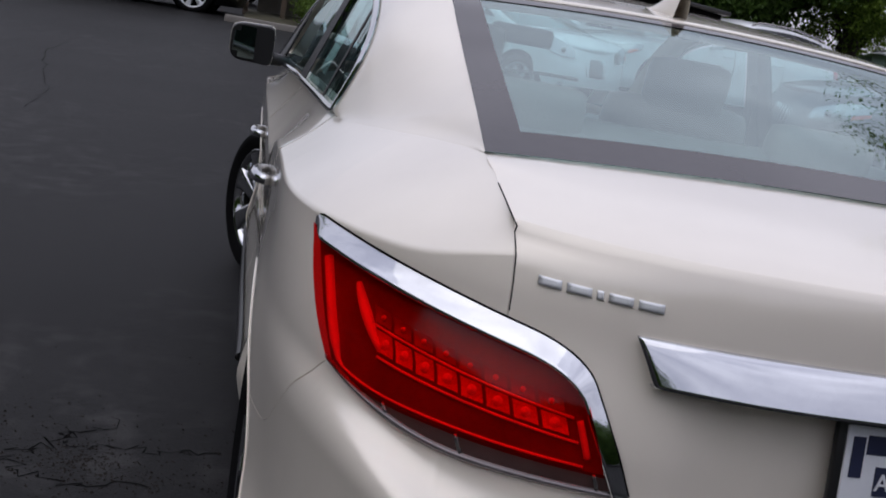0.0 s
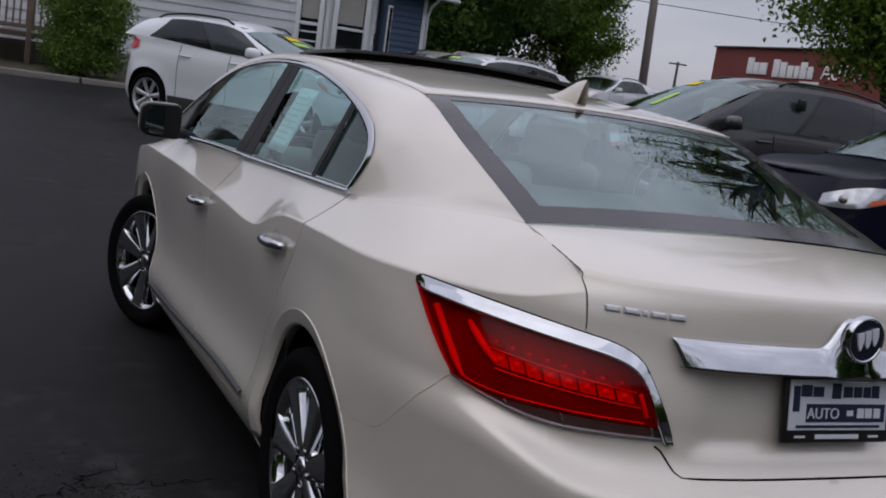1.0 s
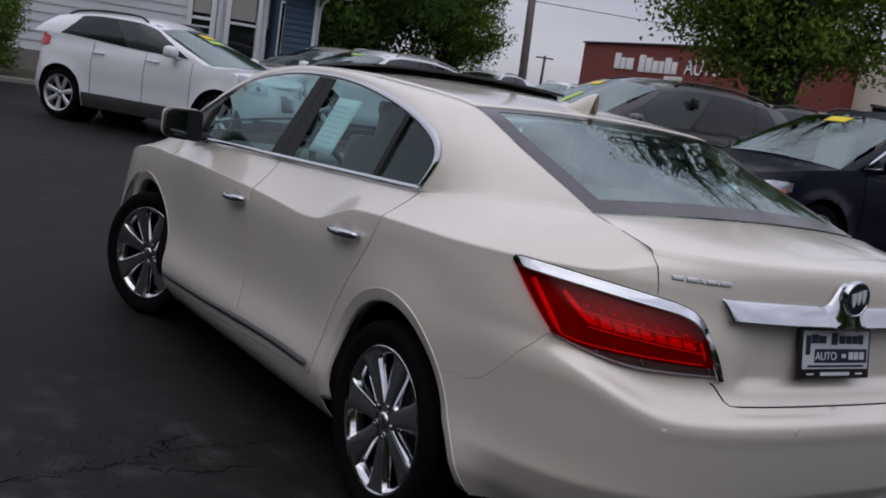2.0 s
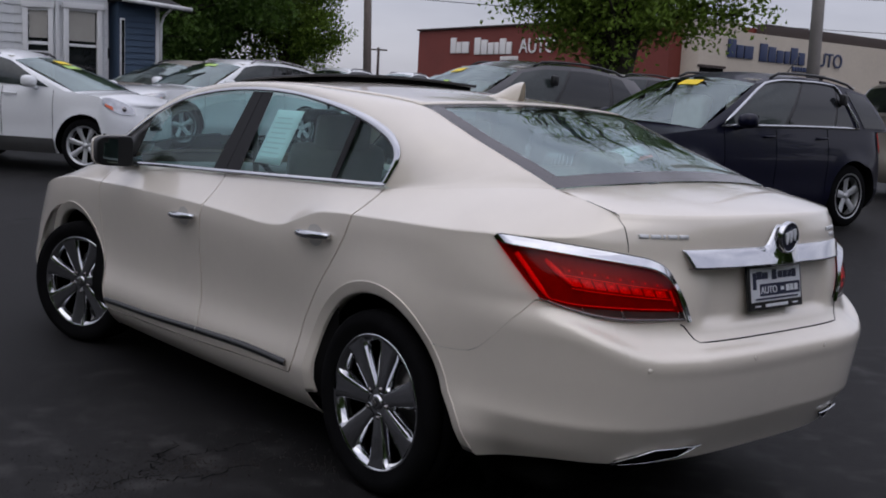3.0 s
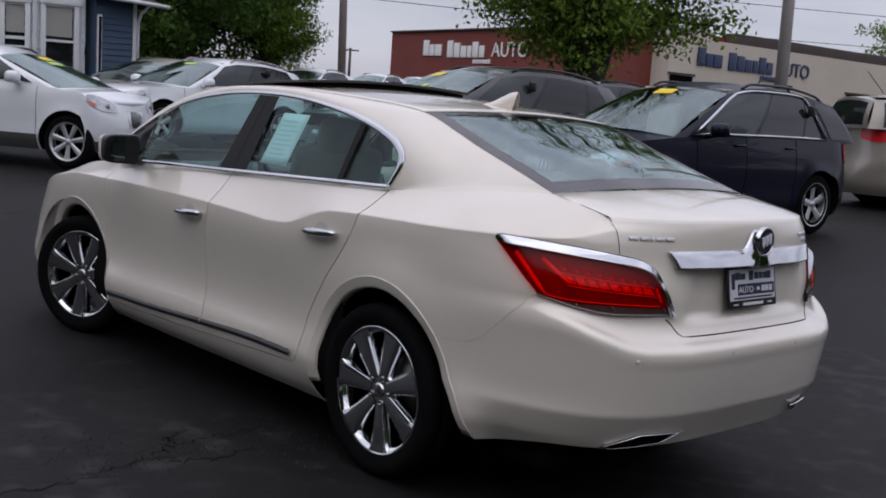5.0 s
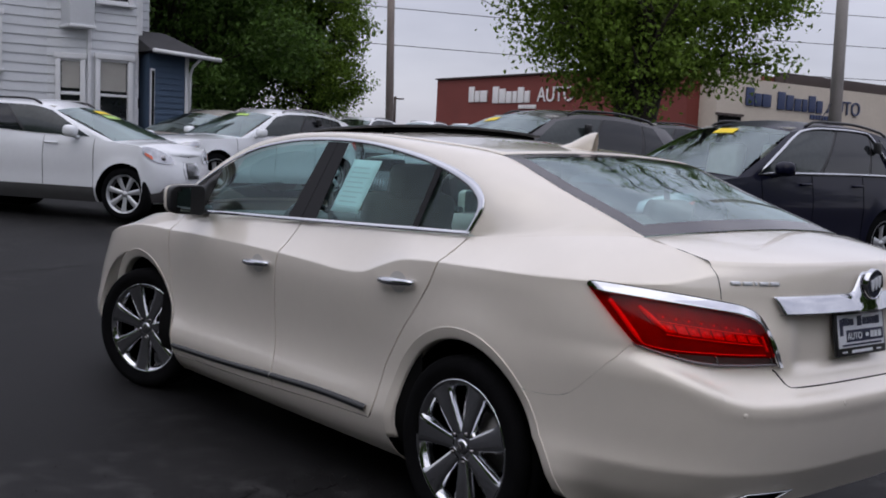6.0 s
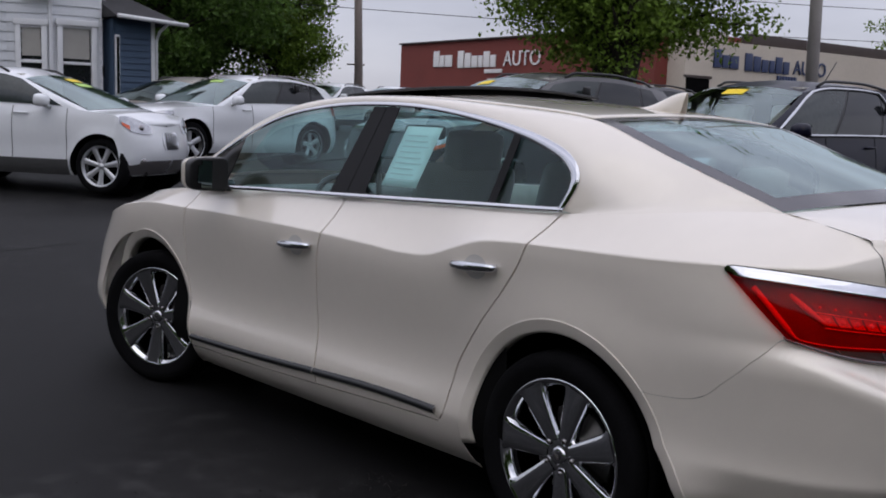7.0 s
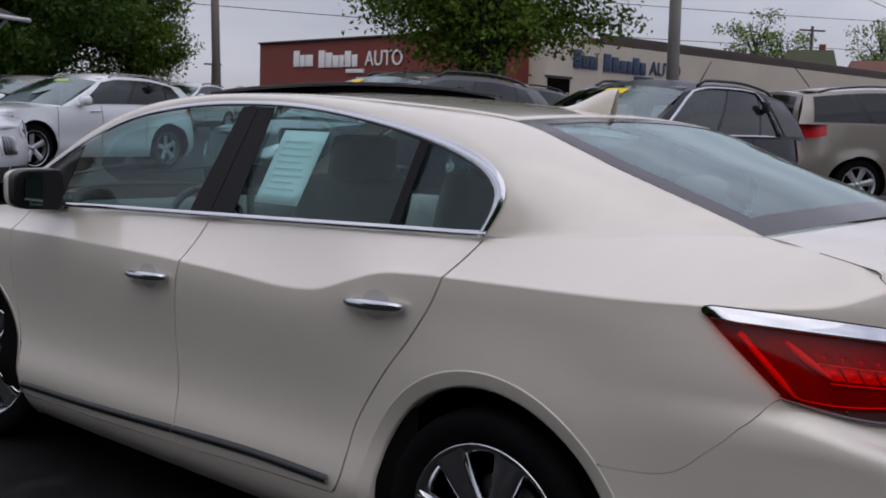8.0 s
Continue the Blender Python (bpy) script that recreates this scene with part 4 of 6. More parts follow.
        for v in got:
            if isinstance(v, bmesh.types.BMVert):
                v.co.y -= 0.004
        bmesh.ops.recalc_face_normals(bm, faces=bm.faces)
        part("shield", bm, PLATE_WHITE, trunk, "small slanted badge shield", False)
    # lettering of the maker drawn as plain chrome bars
    def on_lid(x0, x1, z0, z1):
        """A thin raised bar that follows the lid's face."""
        def f(u, v):
            x, z = lerp(x0, x1, u), lerp(z0, z1, v)
            k = side(p_at(z, x=abs(x)), z)
            return Vector((math.copysign(k.x, x), k.y - 0.0042, k.z))
        sheet("letter_bar", f, 4, 3, LETTER_CHROME, trunk, thick=0.004)
    xs = -0.572
    for wdt in (0.028, 0.030, 0.008, 0.030, 0.032):
        on_lid(xs, xs + wdt, 1.0525, 1.0645)
        xs += wdt + 0.0065
    for xs, wdt, zz in ((0.36, 0.024, 1.062), (0.39, 0.024, 1.062), (0.42, 0.024, 1.062), (0.45, 0.024, 1.062), (0.40, 0.026, 1.040), (0.435, 0.026, 1.040)):
        on_lid(xs, xs + wdt, zz - 0.0065, zz + 0.0065)

    # dealer plate
    plate = empty("dealer_plate", pose(0, -1.040, 0.888, -9.5, 0, 0))
    plate.parent = trunk
    tagged(plate, "black framed dealer plate with navy and white print")
    box("plate_frame", (0.318, 0.012, 0.160), (0, 0, 0), BLACK, plate, bevel=0.004)
    box("plate_sheet", (0.292, 0.006, 0.112), (0, -0.006, 0.004), PLATE_WHITE, plate, bevel=0.002)
    bars = [(-0.128, 0.018, 0.018, 0.056), (-0.100, 0.036, 0.030, 0.026), (-0.066, 0.034, 0.030, 0.022), (-0.012, 0.036, 0.026, 0.034), (0.022, 0.034, 0.026, 0.024),
            (0.052, 0.034, 0.024, 0.024), (0.080, 0.034, 0.022, 0.024), (0.106, 0.035, 0.022, 0.028)]
    for x, z, w2, h2 in bars:
        box("name_bar", (w2, 0.003, h2), (x, -0.0095, z), PLATE_NAVY, plate)
    box("name_band", (0.235, 0.003, 0.040), (0.020, -0.0095, -0.013), PLATE_NAVY, plate)
    box("small_print", (0.250, 0.002, 0.006), (0, -0.0095, -0.043), PLATE_NAVY, plate)
    write("AUTO", 0.034, (-0.050, -0.0125, -0.025), PLATE_WHITE, plate, 0.001)
    for x, w2 in ((0.030, 0.018), (0.062, 0.020), (0.086, 0.020), (0.112, 0.020)):
        box("name_bar", (w2, 0.002, 0.022 if x > 0.05 else 0.012), (x, -0.0118, -0.013), PLATE_WHITE, plate)
    for x, w2 in ((-0.11, 0.03), (0.0, 0.13), (0.11, 0.03)):
        box("frame_print", (w2, 0.002, 0.010 if w2 > 0.1 else 0.005), (x, -0.0075, -0.066), PLATE_WHITE, plate)
    for x in (-0.09, -0.04, 0.03, 0.08):
        box("frame_print", (0.04, 0.002, 0.008), (x, -0.0075, 0.070), SILVER, plate)

    # antenna fin and third brake lamp
    def fin(u, v):
        t = u
        y = lerp(0.46, 0.235, t)
        hgt = 0.084 * step(0.0, 1.0, t) ** 1.2
        a = math.pi * v
        wd = 0.028 * (0.35 + 0.65 * math.sin(math.pi * min(1, 0.25 + t * 0.6))) * math.cos(a)
        return Vector((wd, y - 0.018 * math.sin(a) * t, 1.456 + (0.025 * (y - 0.235) / 0.22) + hgt * math.sin(a) ** 1.5))
    sheet("antenna_fin", fin, 14, 12, PEARL, car, "white shark fin aerial")
    box("brake_light_mount", (0.05, 0.05, 0.016), (0, 0.165, 1.425), BLACK, car, bevel=0.006, rot=(14, 0, 0))
    # glass roof panel tipped up at the back
    rf = across(0.30, 0.66)
    sun_panel = lambda u, v: rf(lerp(0.08, 0.92, u), lerp(0.02, 0.42, v)) + Vector((0, 0, 0.004 + 0.026 * v))
    sheet("roof_panel", sun_panel, 20, 14, BLACK, car, "tilted black glass roof panel", thick=0.012)
    back = lambda u, v: rf(lerp(0.10, 0.90, u), 0.415) + Vector((0, 0.01, lerp(-0.005, 0.027, v)))
    sheet("roof_panel_seal", back, 20, 2, CAVITY, car, thick=0.01)

    # hood and nose
    def hood(u, v):
        w = 2 * u - 1
        e = across(0.0, 0.30)(u, 0.0)
        q = lerp(2.45, 4.5, v)
        b = Vector(BELT(q))
        x = math.copysign(b.x, w) * abs(w)
        y = lerp(e.y, lerp(3.78, b.y, abs(w) ** 2), v)
        z = lerp(e.z, lerp(0.80, b.z, abs(w)), v) + 0.05 * math.sin(math.pi * v) * (1 - w * w)
        if v > 0:
            z = lerp(z, b.z + 0.045 * (1 - w * w), 0.6)
        return Vector((lerp(e.x, x, min(1, v * 6)), y, z))
    sheet("hood", hood, 24, 24, PEARL, car)
    sheet("grille", lambda u, v: side(4.5, 0.5) + Vector((lerp(-0.4, 0.4, u), 0.012 - 0.05 * abs(2 * u - 1) ** 2, lerp(-0.12, 0.2, v))), 10, 6, BLACK, car)
    cabin(car)
    return car


def write(text, size, at, mat, parent, depth=0.0, rot=(90, 0, 0)):
    """Lettering in the built-in font, turned into a mesh."""
    cu = bpy.data.curves.new("lettering", "FONT")
    cu.body, cu.size, cu.align_x, cu.extrude = text, size, "CENTER", depth
    tmp = bpy.data.objects.new("lettering", cu)
    scene.collection.objects.link(tmp)
    me = bpy.data.meshes.new_from_object(tmp.evaluated_get(bpy.context.evaluated_depsgraph_get()))
    bpy.data.objects.remove(tmp)
    me.materials.clear()
    me.materials.append(mat)
    ob = new("lettering", me)
    ob.parent = parent
    ob.matrix_basis = pose(*at, *rot)
    return ob


def cabin(car):
    """Seats, dashboard and steering wheel behind the glass."""
    box("cabin_floor", (1.4, 1.9, 0.05), (0, 1.45, 0.36), CABIN, car)
    for x in (-0.37, 0.37):
        seat = empty("front_seat")
        seat.parent = car
        box("cushion", (0.50, 0.52, 0.16), (x, 1.42, 0.58), SEAT, seat, bevel=0.06)
        box("backrest", (0.48, 0.14, 0.62), (x, 1.08, 0.93), SEAT, seat, bevel=0.06, rot=(14, 0, 0))
        box("headrest", (0.27, 0.10, 0.18), (x, 0.985, 1.275), SEAT, seat, bevel=0.045, rot=(10, 0, 0))
        for dx in (-0.06, 0.06):
            tube("headrest_post", [(x + dx, 1.0, 1.15), (x + dx, 0.99, 1.25)], 0.006, CHROME, seat)
    bench = empty("rear_seat")
    bench.parent = car
    box("cushion", (0.88, 0.50, 0.18), (0, 0.52, 0.58), SEAT, bench, bevel=0.06)
    box("backrest", (1.25, 0.16, 0.40), (0, 0.17, 1.00), SEAT, bench, bevel=0.06, rot=(22, 0, 0))
    for x in (-0.36, 0.36):
        box("headrest", (0.26, 0.10, 0.13), (x, 0.10, 1.20), SEAT, bench, bevel=0.04, rot=(14, 0, 0))
    box("parcel_shelf", (1.12, 0.55, 0.03), (0, -0.22, 1.115), LEATHER, car, bevel=0.01, rot=(-2, 0, 0))
    for s in (-1, 1):
        def trim_panel(u, v, s=s):
            y = lerp(2.15, 0.12, u)
            z = lerp(lerp(0.82, 0.45, step(0.42, 0.60, y)), BELT(y)[2] + 0.012, v)
            return Vector((s * (BELT(y)[0] - 0.055 + 0.02 * math.sin(math.pi * v)), y, z))
        sheet("door_lining", trim_panel, 20, 8, LEATHER, car, "pale door lining", thick=0.004)
    head = across(0.31, 0.65)
    sheet("headliner", lambda u, v: head(lerp(0.04, 0.96, u), v) - Vector((0, 0, 0.035)), 10, 12, LEATHER, car, "pale roof lining", thick=0.004)
    glass = across(0.0, 0.30)
    for x0, x1 in ((0.10, 0.46), (0.50, 0.86)):
        tube("wiper", [glass(lerp(x0, x1, i / 8), 0.03 + 0.13 * (i / 8) * (1 - 0.3 * i / 8)) + Vector((0, 0.012, 0.022)) for i in range(9)], 0.008, BLACK, car, "black wiper arm")
    for x in (-0.37, 0.37):
        tube("seat_belt", [(x * 1.9, 1.20, 1.32), (x * 1.86, 1.19, 1.0), (x * 1.75, 1.22, 0.62)], 0.014, CABIN, car)
    box("rear_view_mirror", (0.24, 0.04, 0.07), (0, 1.72, 1.34), BLACK, car, bevel=0.02)
    box("centre_console", (0.22, 1.0, 0.30), (0, 1.55, 0.55), CABIN, car, bevel=0.04)
    box("dashboard", (1.40, 0.50, 0.26), (0, 2.18, 0.92), CABIN, car, bevel=0.09)
    ring = [(-0.37 + 0.185 * math.cos(a * math.pi / 12), 1.83 + 0.07 * math.sin(a * math.pi / 12), 0.95 + 0.17 * math.sin(a * math.pi / 12)) for a in range(25)]
    tube("steering_wheel", ring, 0.015, BLACK, car, sides=8)
    box("steering_hub", (0.16, 0.05, 0.10), (-0.37, 1.86, 0.95), BLACK, car, bevel=0.02, rot=(-22, 0, 0))
    # price sheet hung inside the rear side window
    def paper(u, v):
        y, z = lerp(1.04, 0.832, u) + lerp(0.05, 0.0, v), lerp(1.140, 1.373, v)
        return Vector((-(cabin_x(y, z) - 0.018), y, z))
    sheet("price_sheet", paper, 4, 6, PAPER, car, "pale printed sheet inside the window", thick=0.001)
    for k in range(9):
        def line(u, v, k=k):
            vv = 0.10 + 0.092 * k
            y0 = paper(lerp(0.12, 0.86 - 0.08 * (k % 3), u), vv + 0.022 * v)
            return y0 + Vector((-0.0016, 0, 0))
        sheet("print_line", line, 2, 1, PAPER_INK, car)


LAMP_BRIGHT = material("bright_reflector", (1.0, 0.55, 0.5), 0.4, 0.0, 30.0, 0.3)
BEZEL = material("lamp_frame", (0.20, 0.18, 0.19), 0.25, 0.7, 10.0, 0.15)
LOW_HOUSING = material("reverse_reflector", (0.24, 0.14, 0.13), 0.22, 0.6, 2.0, 0.3)
LAMP_CELL = material("lamp_cell_edge", (0.30, 0.012, 0.014), 0.4, 0.0, 20.0, 0.2)
BADGE = material("badge_enamel", (0.010, 0.013, 0.028), 0.2, 0.0, 20.0, 0.2, 0.0, 0.8)
# the car's paint darkened, to paint the shade behind the door handles
RECESS_SHADE = material("recess_shade_paint", (0.60, 0.575, 0.53), 0.35, 0.0, 1.2, 0.025, 0.0, 1.0)
MIRROR = material("mirror_pane", (0.07, 0.085, 0.08), 0.03, 1.0)


# ---- the ground ----
def asphalt():
    """Old dark asphalt: worn tone, grit, faint tyre bands and fine cracks."""
    m = bpy.data.materials.new("old_asphalt")
    m.use_nodes = True
    n, l = m.node_tree.nodes, m.node_tree.links
    b = n["Principled BSDF"]
    tc = n.new("ShaderNodeTexCoord")

    def noise_at(scale, detail, stretch=None):
        t = n.new("ShaderNodeTexNoise")
        t.inputs["Scale"].default_value, t.inputs["Detail"].default_value = scale, detail
        if stretch:
            mp = n.new("ShaderNodeMapping")
            mp.inputs["Scale"].default_value = stretch
            mp.inputs["Rotation"].default_value = (0, 0, 0.5)
            l.new(tc.outputs["Object"], mp.inputs["Vector"])
            l.new(mp.outputs["Vector"], t.inputs["Vector"])
        else:
            l.new(tc.outputs["Object"], t.inputs["Vector"])
        return t
    broad, band, grit = noise_at(0.35, 5), noise_at(0.8, 3, (0.15, 1.2, 1)), noise_at(160, 2)
    ramp = n.new("ShaderNodeValToRGB")
    ramp.color_ramp.elements[0].position, ramp.color_ramp.elements[0].color = 0.32, (0.0040, 0.0036, 0.0040, 1)
    ramp.color_ramp.elements[1].position, ramp.color_ramp.elements[1].color = 0.72, (0.0135, 0.0120, 0.0128, 1)
    mixv = n.new("ShaderNodeMath")
    mixv.operation = "MULTIPLY_ADD"
    mixv.inputs[1].default_value = 0.5
    l.new(band.outputs["Fac"], mixv.inputs[0])
    half_b = n.new("ShaderNodeMath")
    half_b.operation = "MULTIPLY"
    half_b.inputs[1].default_value = 0.5
    l.new(broad.outputs["Fac"], half_b.inputs[0])
    l.new(half_b.outputs[0], mixv.inputs[2])
    l.new(mixv.outputs[0], ramp.inputs["Fac"])
    speck = n.new("ShaderNodeMix")
    speck.data_type, speck.blend_type = "RGBA", "OVERLAY"
    speck.inputs["Factor"].default_value = 0.5
    l.new(ramp.outputs["Color"], speck.inputs["A"])
    l.new(grit.outputs["Color"], speck.inputs["B"])
    # worn spots where the binder has gone and the pale grit shows
    spot, field = noise_at(7.0, 9), noise_at(0.55, 3)
    cut, zone, both = n.new("ShaderNodeMapRange"), n.new("ShaderNodeMapRange"), n.new("ShaderNodeMath")
    cut.inputs["From Min"].default_value, cut.inputs["From Max"].default_value = 0.50, 0.68
    zone.inputs["From Min"].default_value, zone.inputs["From Max"].default_value = 0.46, 0.62
    cut.inputs["To Max"].default_value = 0.6
    both.operation = "MULTIPLY"
    l.new(spot.outputs["Fac"], cut.inputs["Value"])
    l.new(field.outputs["Fac"], zone.inputs["Value"])
    l.new(cut.outputs[0], both.inputs[0])
    l.new(zone.outputs[0], both.inputs[1])
    pale = n.new("ShaderNodeMix")
    pale.data_type = "RGBA"
    pale.inputs["B"].default_value = (0.045, 0.041, 0.039, 1)
    l.new(both.outputs[0], pale.inputs["Factor"])
    l.new(speck.outputs["Result"], pale.inputs["A"])
    speck = pale
    hs = n.new("ShaderNodeHueSaturation")
    hs.inputs["Saturation"].default_value = 0.3
    l.new(speck.outputs["Result"], hs.inputs["Color"])
    l.new(hs.outputs["Color"], b.inputs["Base Color"])
    b.inputs["Roughness"].default_value = 0.60
    b.inputs["Specular IOR Level"].default_value = 0.14
    bp = n.new("ShaderNodeBump")
    bp.inputs["Strength"].default_value, bp.inputs["Distance"].default_value = 0.35, 0.006
    l.new(grit.outputs["Fac"], bp.inputs["Height"])
    l.new(bp.outputs["Normal"], b.inputs["Normal"])
    return m


ASPHALT = asphalt()
GRIT = material("loose_grit", (0.030, 0.026, 0.024), 0.9, 0.0, 40.0, 0.4, spec=0.1)


def ground():
    xs = [-3000, -800, -300, -120, -60] + [x for x in range(-40, 61, 4)] + [80, 120, 300, 800, 3000]
    ys = [-3000, -800, -300, -120, -60] + [y for y in range(-40, 3, 6)] + [y * 1.5 for y in range(2, 30)] + [50, 60, 80, 120, 300, 800, 3000]
    verts = [(x, y, ground_height(x, y)) for y in ys for x in xs]
    nx = len(xs)
    faces = [(j * nx + i, j * nx + i + 1, (j + 1) * nx + i + 1, (j + 1) * nx + i) for j in range(len(ys) - 1) for i in range(nx - 1)]
    return tagged(link_mesh("ground", verts, faces, ASPHALT), "dark worn asphalt of a car lot", "ground", kind="structure")


ground()


def crack(points, wide):
    """A crack in the asphalt: a thin jagged dark strip."""
    rnd = random.Random(len(points) * 31 + int(points[0][0] * 100))
    pts = []
    for (x0, y0), (x1, y1) in zip(points, points[1:]):
        for k in range(8):
            t = k / 8
            pts.append((lerp(x0, x1, t) + rnd.uniform(-0.03, 0.03), lerp(y0, y1, t) + rnd.uniform(-0.03, 0.03)))
    verts, faces = [], []
    for i, (x, y) in enumerate(pts):
        dx, dy = (pts[min(i + 1, len(pts) - 1)][0] - pts[max(0, i - 1)][0], pts[min(i + 1, len(pts) - 1)][1] - pts[max(0, i - 1)][1])
        k = wide * rnd.uniform(0.3, 1.0) / max(1e-6, math.hypot(dx, dy))
        z = ground_height(x, y) + 0.0015
        verts += [(x - dy * k, y + dx * k, z), (x + dy * k, y - dx * k, z)]
        if i:
            faces.append((2 * i - 2, 2 * i - 1, 2 * i + 1, 2 * i))
    return tagged(link_mesh("pavement_crack", verts, faces, SEAM, smooth=False), "thin dark crack in the asphalt", "crack", kind="structure")


def crumbs():
    """Loose bits of broken asphalt and grit where the surface has crumbled along the cracks."""
    rnd = random.Random(77)
    verts, faces = [], []
    nests = [(rnd.uniform(-1.75, -0.80), rnd.gauss(0.58, 0.17), rnd.uniform(0.04, 0.12)) for _ in range(26)]
    for k in range(2600):
        if k % 6:
            nx, ny, nr = rnd.choice(nests)
            x, y = rnd.gauss(nx, nr), rnd.gauss(ny, nr)
        else:
            x, y = rnd.uniform(-2.6, -0.8), rnd.uniform(-0.4, 1.6)
        r = 0.0016 + 0.0042 * rnd.random() ** 3
        z, a, i = ground_height(x, y), rnd.uniform(0, 6.28), len(verts)
        for q in range(4):
            b = a + q * 1.57 + rnd.uniform(-0.4, 0.4)
            verts.append((x + r * math.cos(b), y + r * math.sin(b) * 0.8, z))
        verts.append((x + rnd.uniform(-0.4, 0.4) * r, y + rnd.uniform(-0.4, 0.4) * r, z + r * rnd.uniform(0.6, 1.1)))
        faces += [(i + q, i + (q + 1) % 4, i + 4) for q in range(4)]
    tagged(link_mesh("loose_grit", verts, faces, GRIT, smooth=False), "loose grey grit crumbled off the asphalt", "gravel", kind="stuff")


# ---- parked vehicles ----
def suv(name, label, paint, at, heading, d):
    """A parked wagon or SUV. d: its measures. Local axes: rear axle at the origin, nose along y."""
    az = math.degrees(math.atan2(-heading[0], heading[1]))
    car = empty(name, pose(at[0], at[1], ground_height(*at), 0, 0, az))
    tagged(car, label, "car", "parked cars behind the sedan")
    base, wd, hgt, rad = d["base"], d["width"] / 2, d["height"], d["radius"]
    tail, nose, belt, cowl, hood_z = -d["tail"], base + d["nose"], d["belt"], base - d["cowl"], d["hood"]
    arch = rad + 0.055
    slope = d.get("slope", 0.07)
    rr_n, fr_n = d.get("corners", (3.2, 2.6))
    prof = spline([(0.20, 0.90), (0.32, 0.965), (0.55, 0.985), (0.75, 1.0), (0.92, 0.985), (belt, 0.945)])
    rise = d.get("rise", 0.0)
    top = spline([(-1.7, belt - 0.02 + rise), (-0.2, belt + rise * 0.7), (base * 0.5, belt - 0.015), (cowl, belt - 0.04), (base + 0.2, hood_z - 0.03), (base + 1.0, hood_z - 0.12), (base + 1.7, hood_z - 0.16)])
    y0, y1 = -0.2, base + 0.2
    rear_y = spline([(0.2, tail + 0.10), (0.35, tail + 0.01), (0.6, tail), (0.75, tail + 0.05), (belt, tail + 0.10)])
    nose_y = spline([(0.2, nose - 0.12), (0.4, nose), (0.65, nose), (0.85, nose - 0.08), (belt, nose - 0.22)])

    def skin2(p, z):
        w = wd * prof(z)
        for ya in (0, base):
            dd = math.hypot(p - ya, z - rad) - arch
            w += 0.022 * math.exp(-(max(dd, 0) / 0.06) ** 2)
        if p < y0:
            th = radians(min(90, (y0 - p) / 1.5 * 90))
            return Vector((w * math.cos(th) ** (2 / rr_n), y0 - (y0 - rear_y(z)) * math.sin(th) ** (2 / rr_n), z))
        if p > y1:
            th = radians(min(90, (p - y1) / 1.5 * 90))
            return Vector((w * math.cos(th) ** (2 / fr_n), y1 + (nose_y(z) - y1) * math.sin(th) ** (2 / fr_n), z))
        return Vector((w, p, z))

    for s in (-1, 1):
        verts, faces, ins = [], [], []
        nu, nv = 110, 16
        clad = d.get("clad", 0)
        for j in range(nv + 1):
            for i in range(nu + 1):
                p = lerp(y0 - 1.5, y1 + 1.5, i / nu)
                z = lerp(0.22, top(p), j / nv)
                inside = False
                for ya in (0, base):
                    dd = math.hypot(p - ya, z - rad)
                    if dd < arch:
                        p, z, inside = ya + (p - ya) * arch / max(dd, 1e-6), rad + (z - rad) * arch / max(dd, 1e-6), True
                z = max(z, 0.2)
                k = skin2(p, z)
                verts.append((k.x * s, k.y, k.z))
                ins.append(inside)
        for j in range(nv):
            for i in range(nu):
                a = j * (nu + 1) + i
                q = (a, a + 1, a + nu + 2, a + nu + 1)
                if not all(ins[k] for k in q):
                    faces.append(q if s > 0 else q[::-1])
        link_mesh("body_side", verts, faces, paint, car)
        if clad:
            def cladding(u, v):
                p = lerp(0.0 + arch + 0.02, base - arch - 0.02, u)
                k = skin2(p, lerp(0.21, clad, v))
                return Vector((s * (k.x + 0.012), k.y, k.z))
            sheet("cladding", cladding, 16, 4, d.get("clad_paint", BLACK), car, "grey lower cladding")

            def skid(u, v):
                k = skin2(lerp(base + arch + 0.06, y1 + 1.5, u), lerp(0.23, 0.36 + 0.05 * step(0.2, 0.6, u), v))
                return Vector((s * (k.x + 0.014), k.y + 0.014, k.z))
            sheet("skid_plate", skid, 20, 4, SILVER, car, "silver-grey lower bumper")
        for ya in (0, base):
            def well(u, v, ya=ya, s=s):
                a = radians(lerp(-24, 204, u))
                k = skin2(ya + (arch - 0.001) * math.cos(a), max(0.21, rad + (arch - 0.001) * math.sin(a)))
                return Vector((s * lerp(wd - 0.42, k.x - 0.006, v), k.y, k.z))
            sheet("wheel_well", well, 32, 3, CAVITY, car, thick=0.002)
            lathe("well_wall", [(0.0, 0.0), (arch + 0.03, 0.0)], CAVITY, car, sides=24, m=pose(s * (wd - 0.42), ya, rad))
            w = empty("wheel", pose(s * (wd - 0.125), ya, rad, 11, 0, 0))
            w.parent = car
            lathe("tyre", [(rad * 0.60, -0.1), (rad * 0.93, -0.11), (rad, -0.08), (rad, 0.08), (rad * 0.95, 0.105), (rad * 0.85, 0.115), (rad * 0.72, 0.10), (rad * 0.64, 0.05)], RUBBER, w, sides=36)
            lathe("rim", [(rad * 0.65, 0.0), (rad * 0.66, 0.07 * s), (rad * 0.70, 0.104 * s), (rad * 0.735, 0.106 * s)], ALLOY, w, sides=36)
            lathe("brake_disc", [(0.02, 0.03 * s), (rad * 0.5, 0.02 * s)], CAVITY, w, sides=20)
            for k in range(d.get("spokes", 6)):
                def spoke(u, v, k=k):
                    r, t = lerp(0.03, rad * 0.70, v), 2 * u - 1
                    a = 2 * math.pi * k / d.get("spokes", 6)
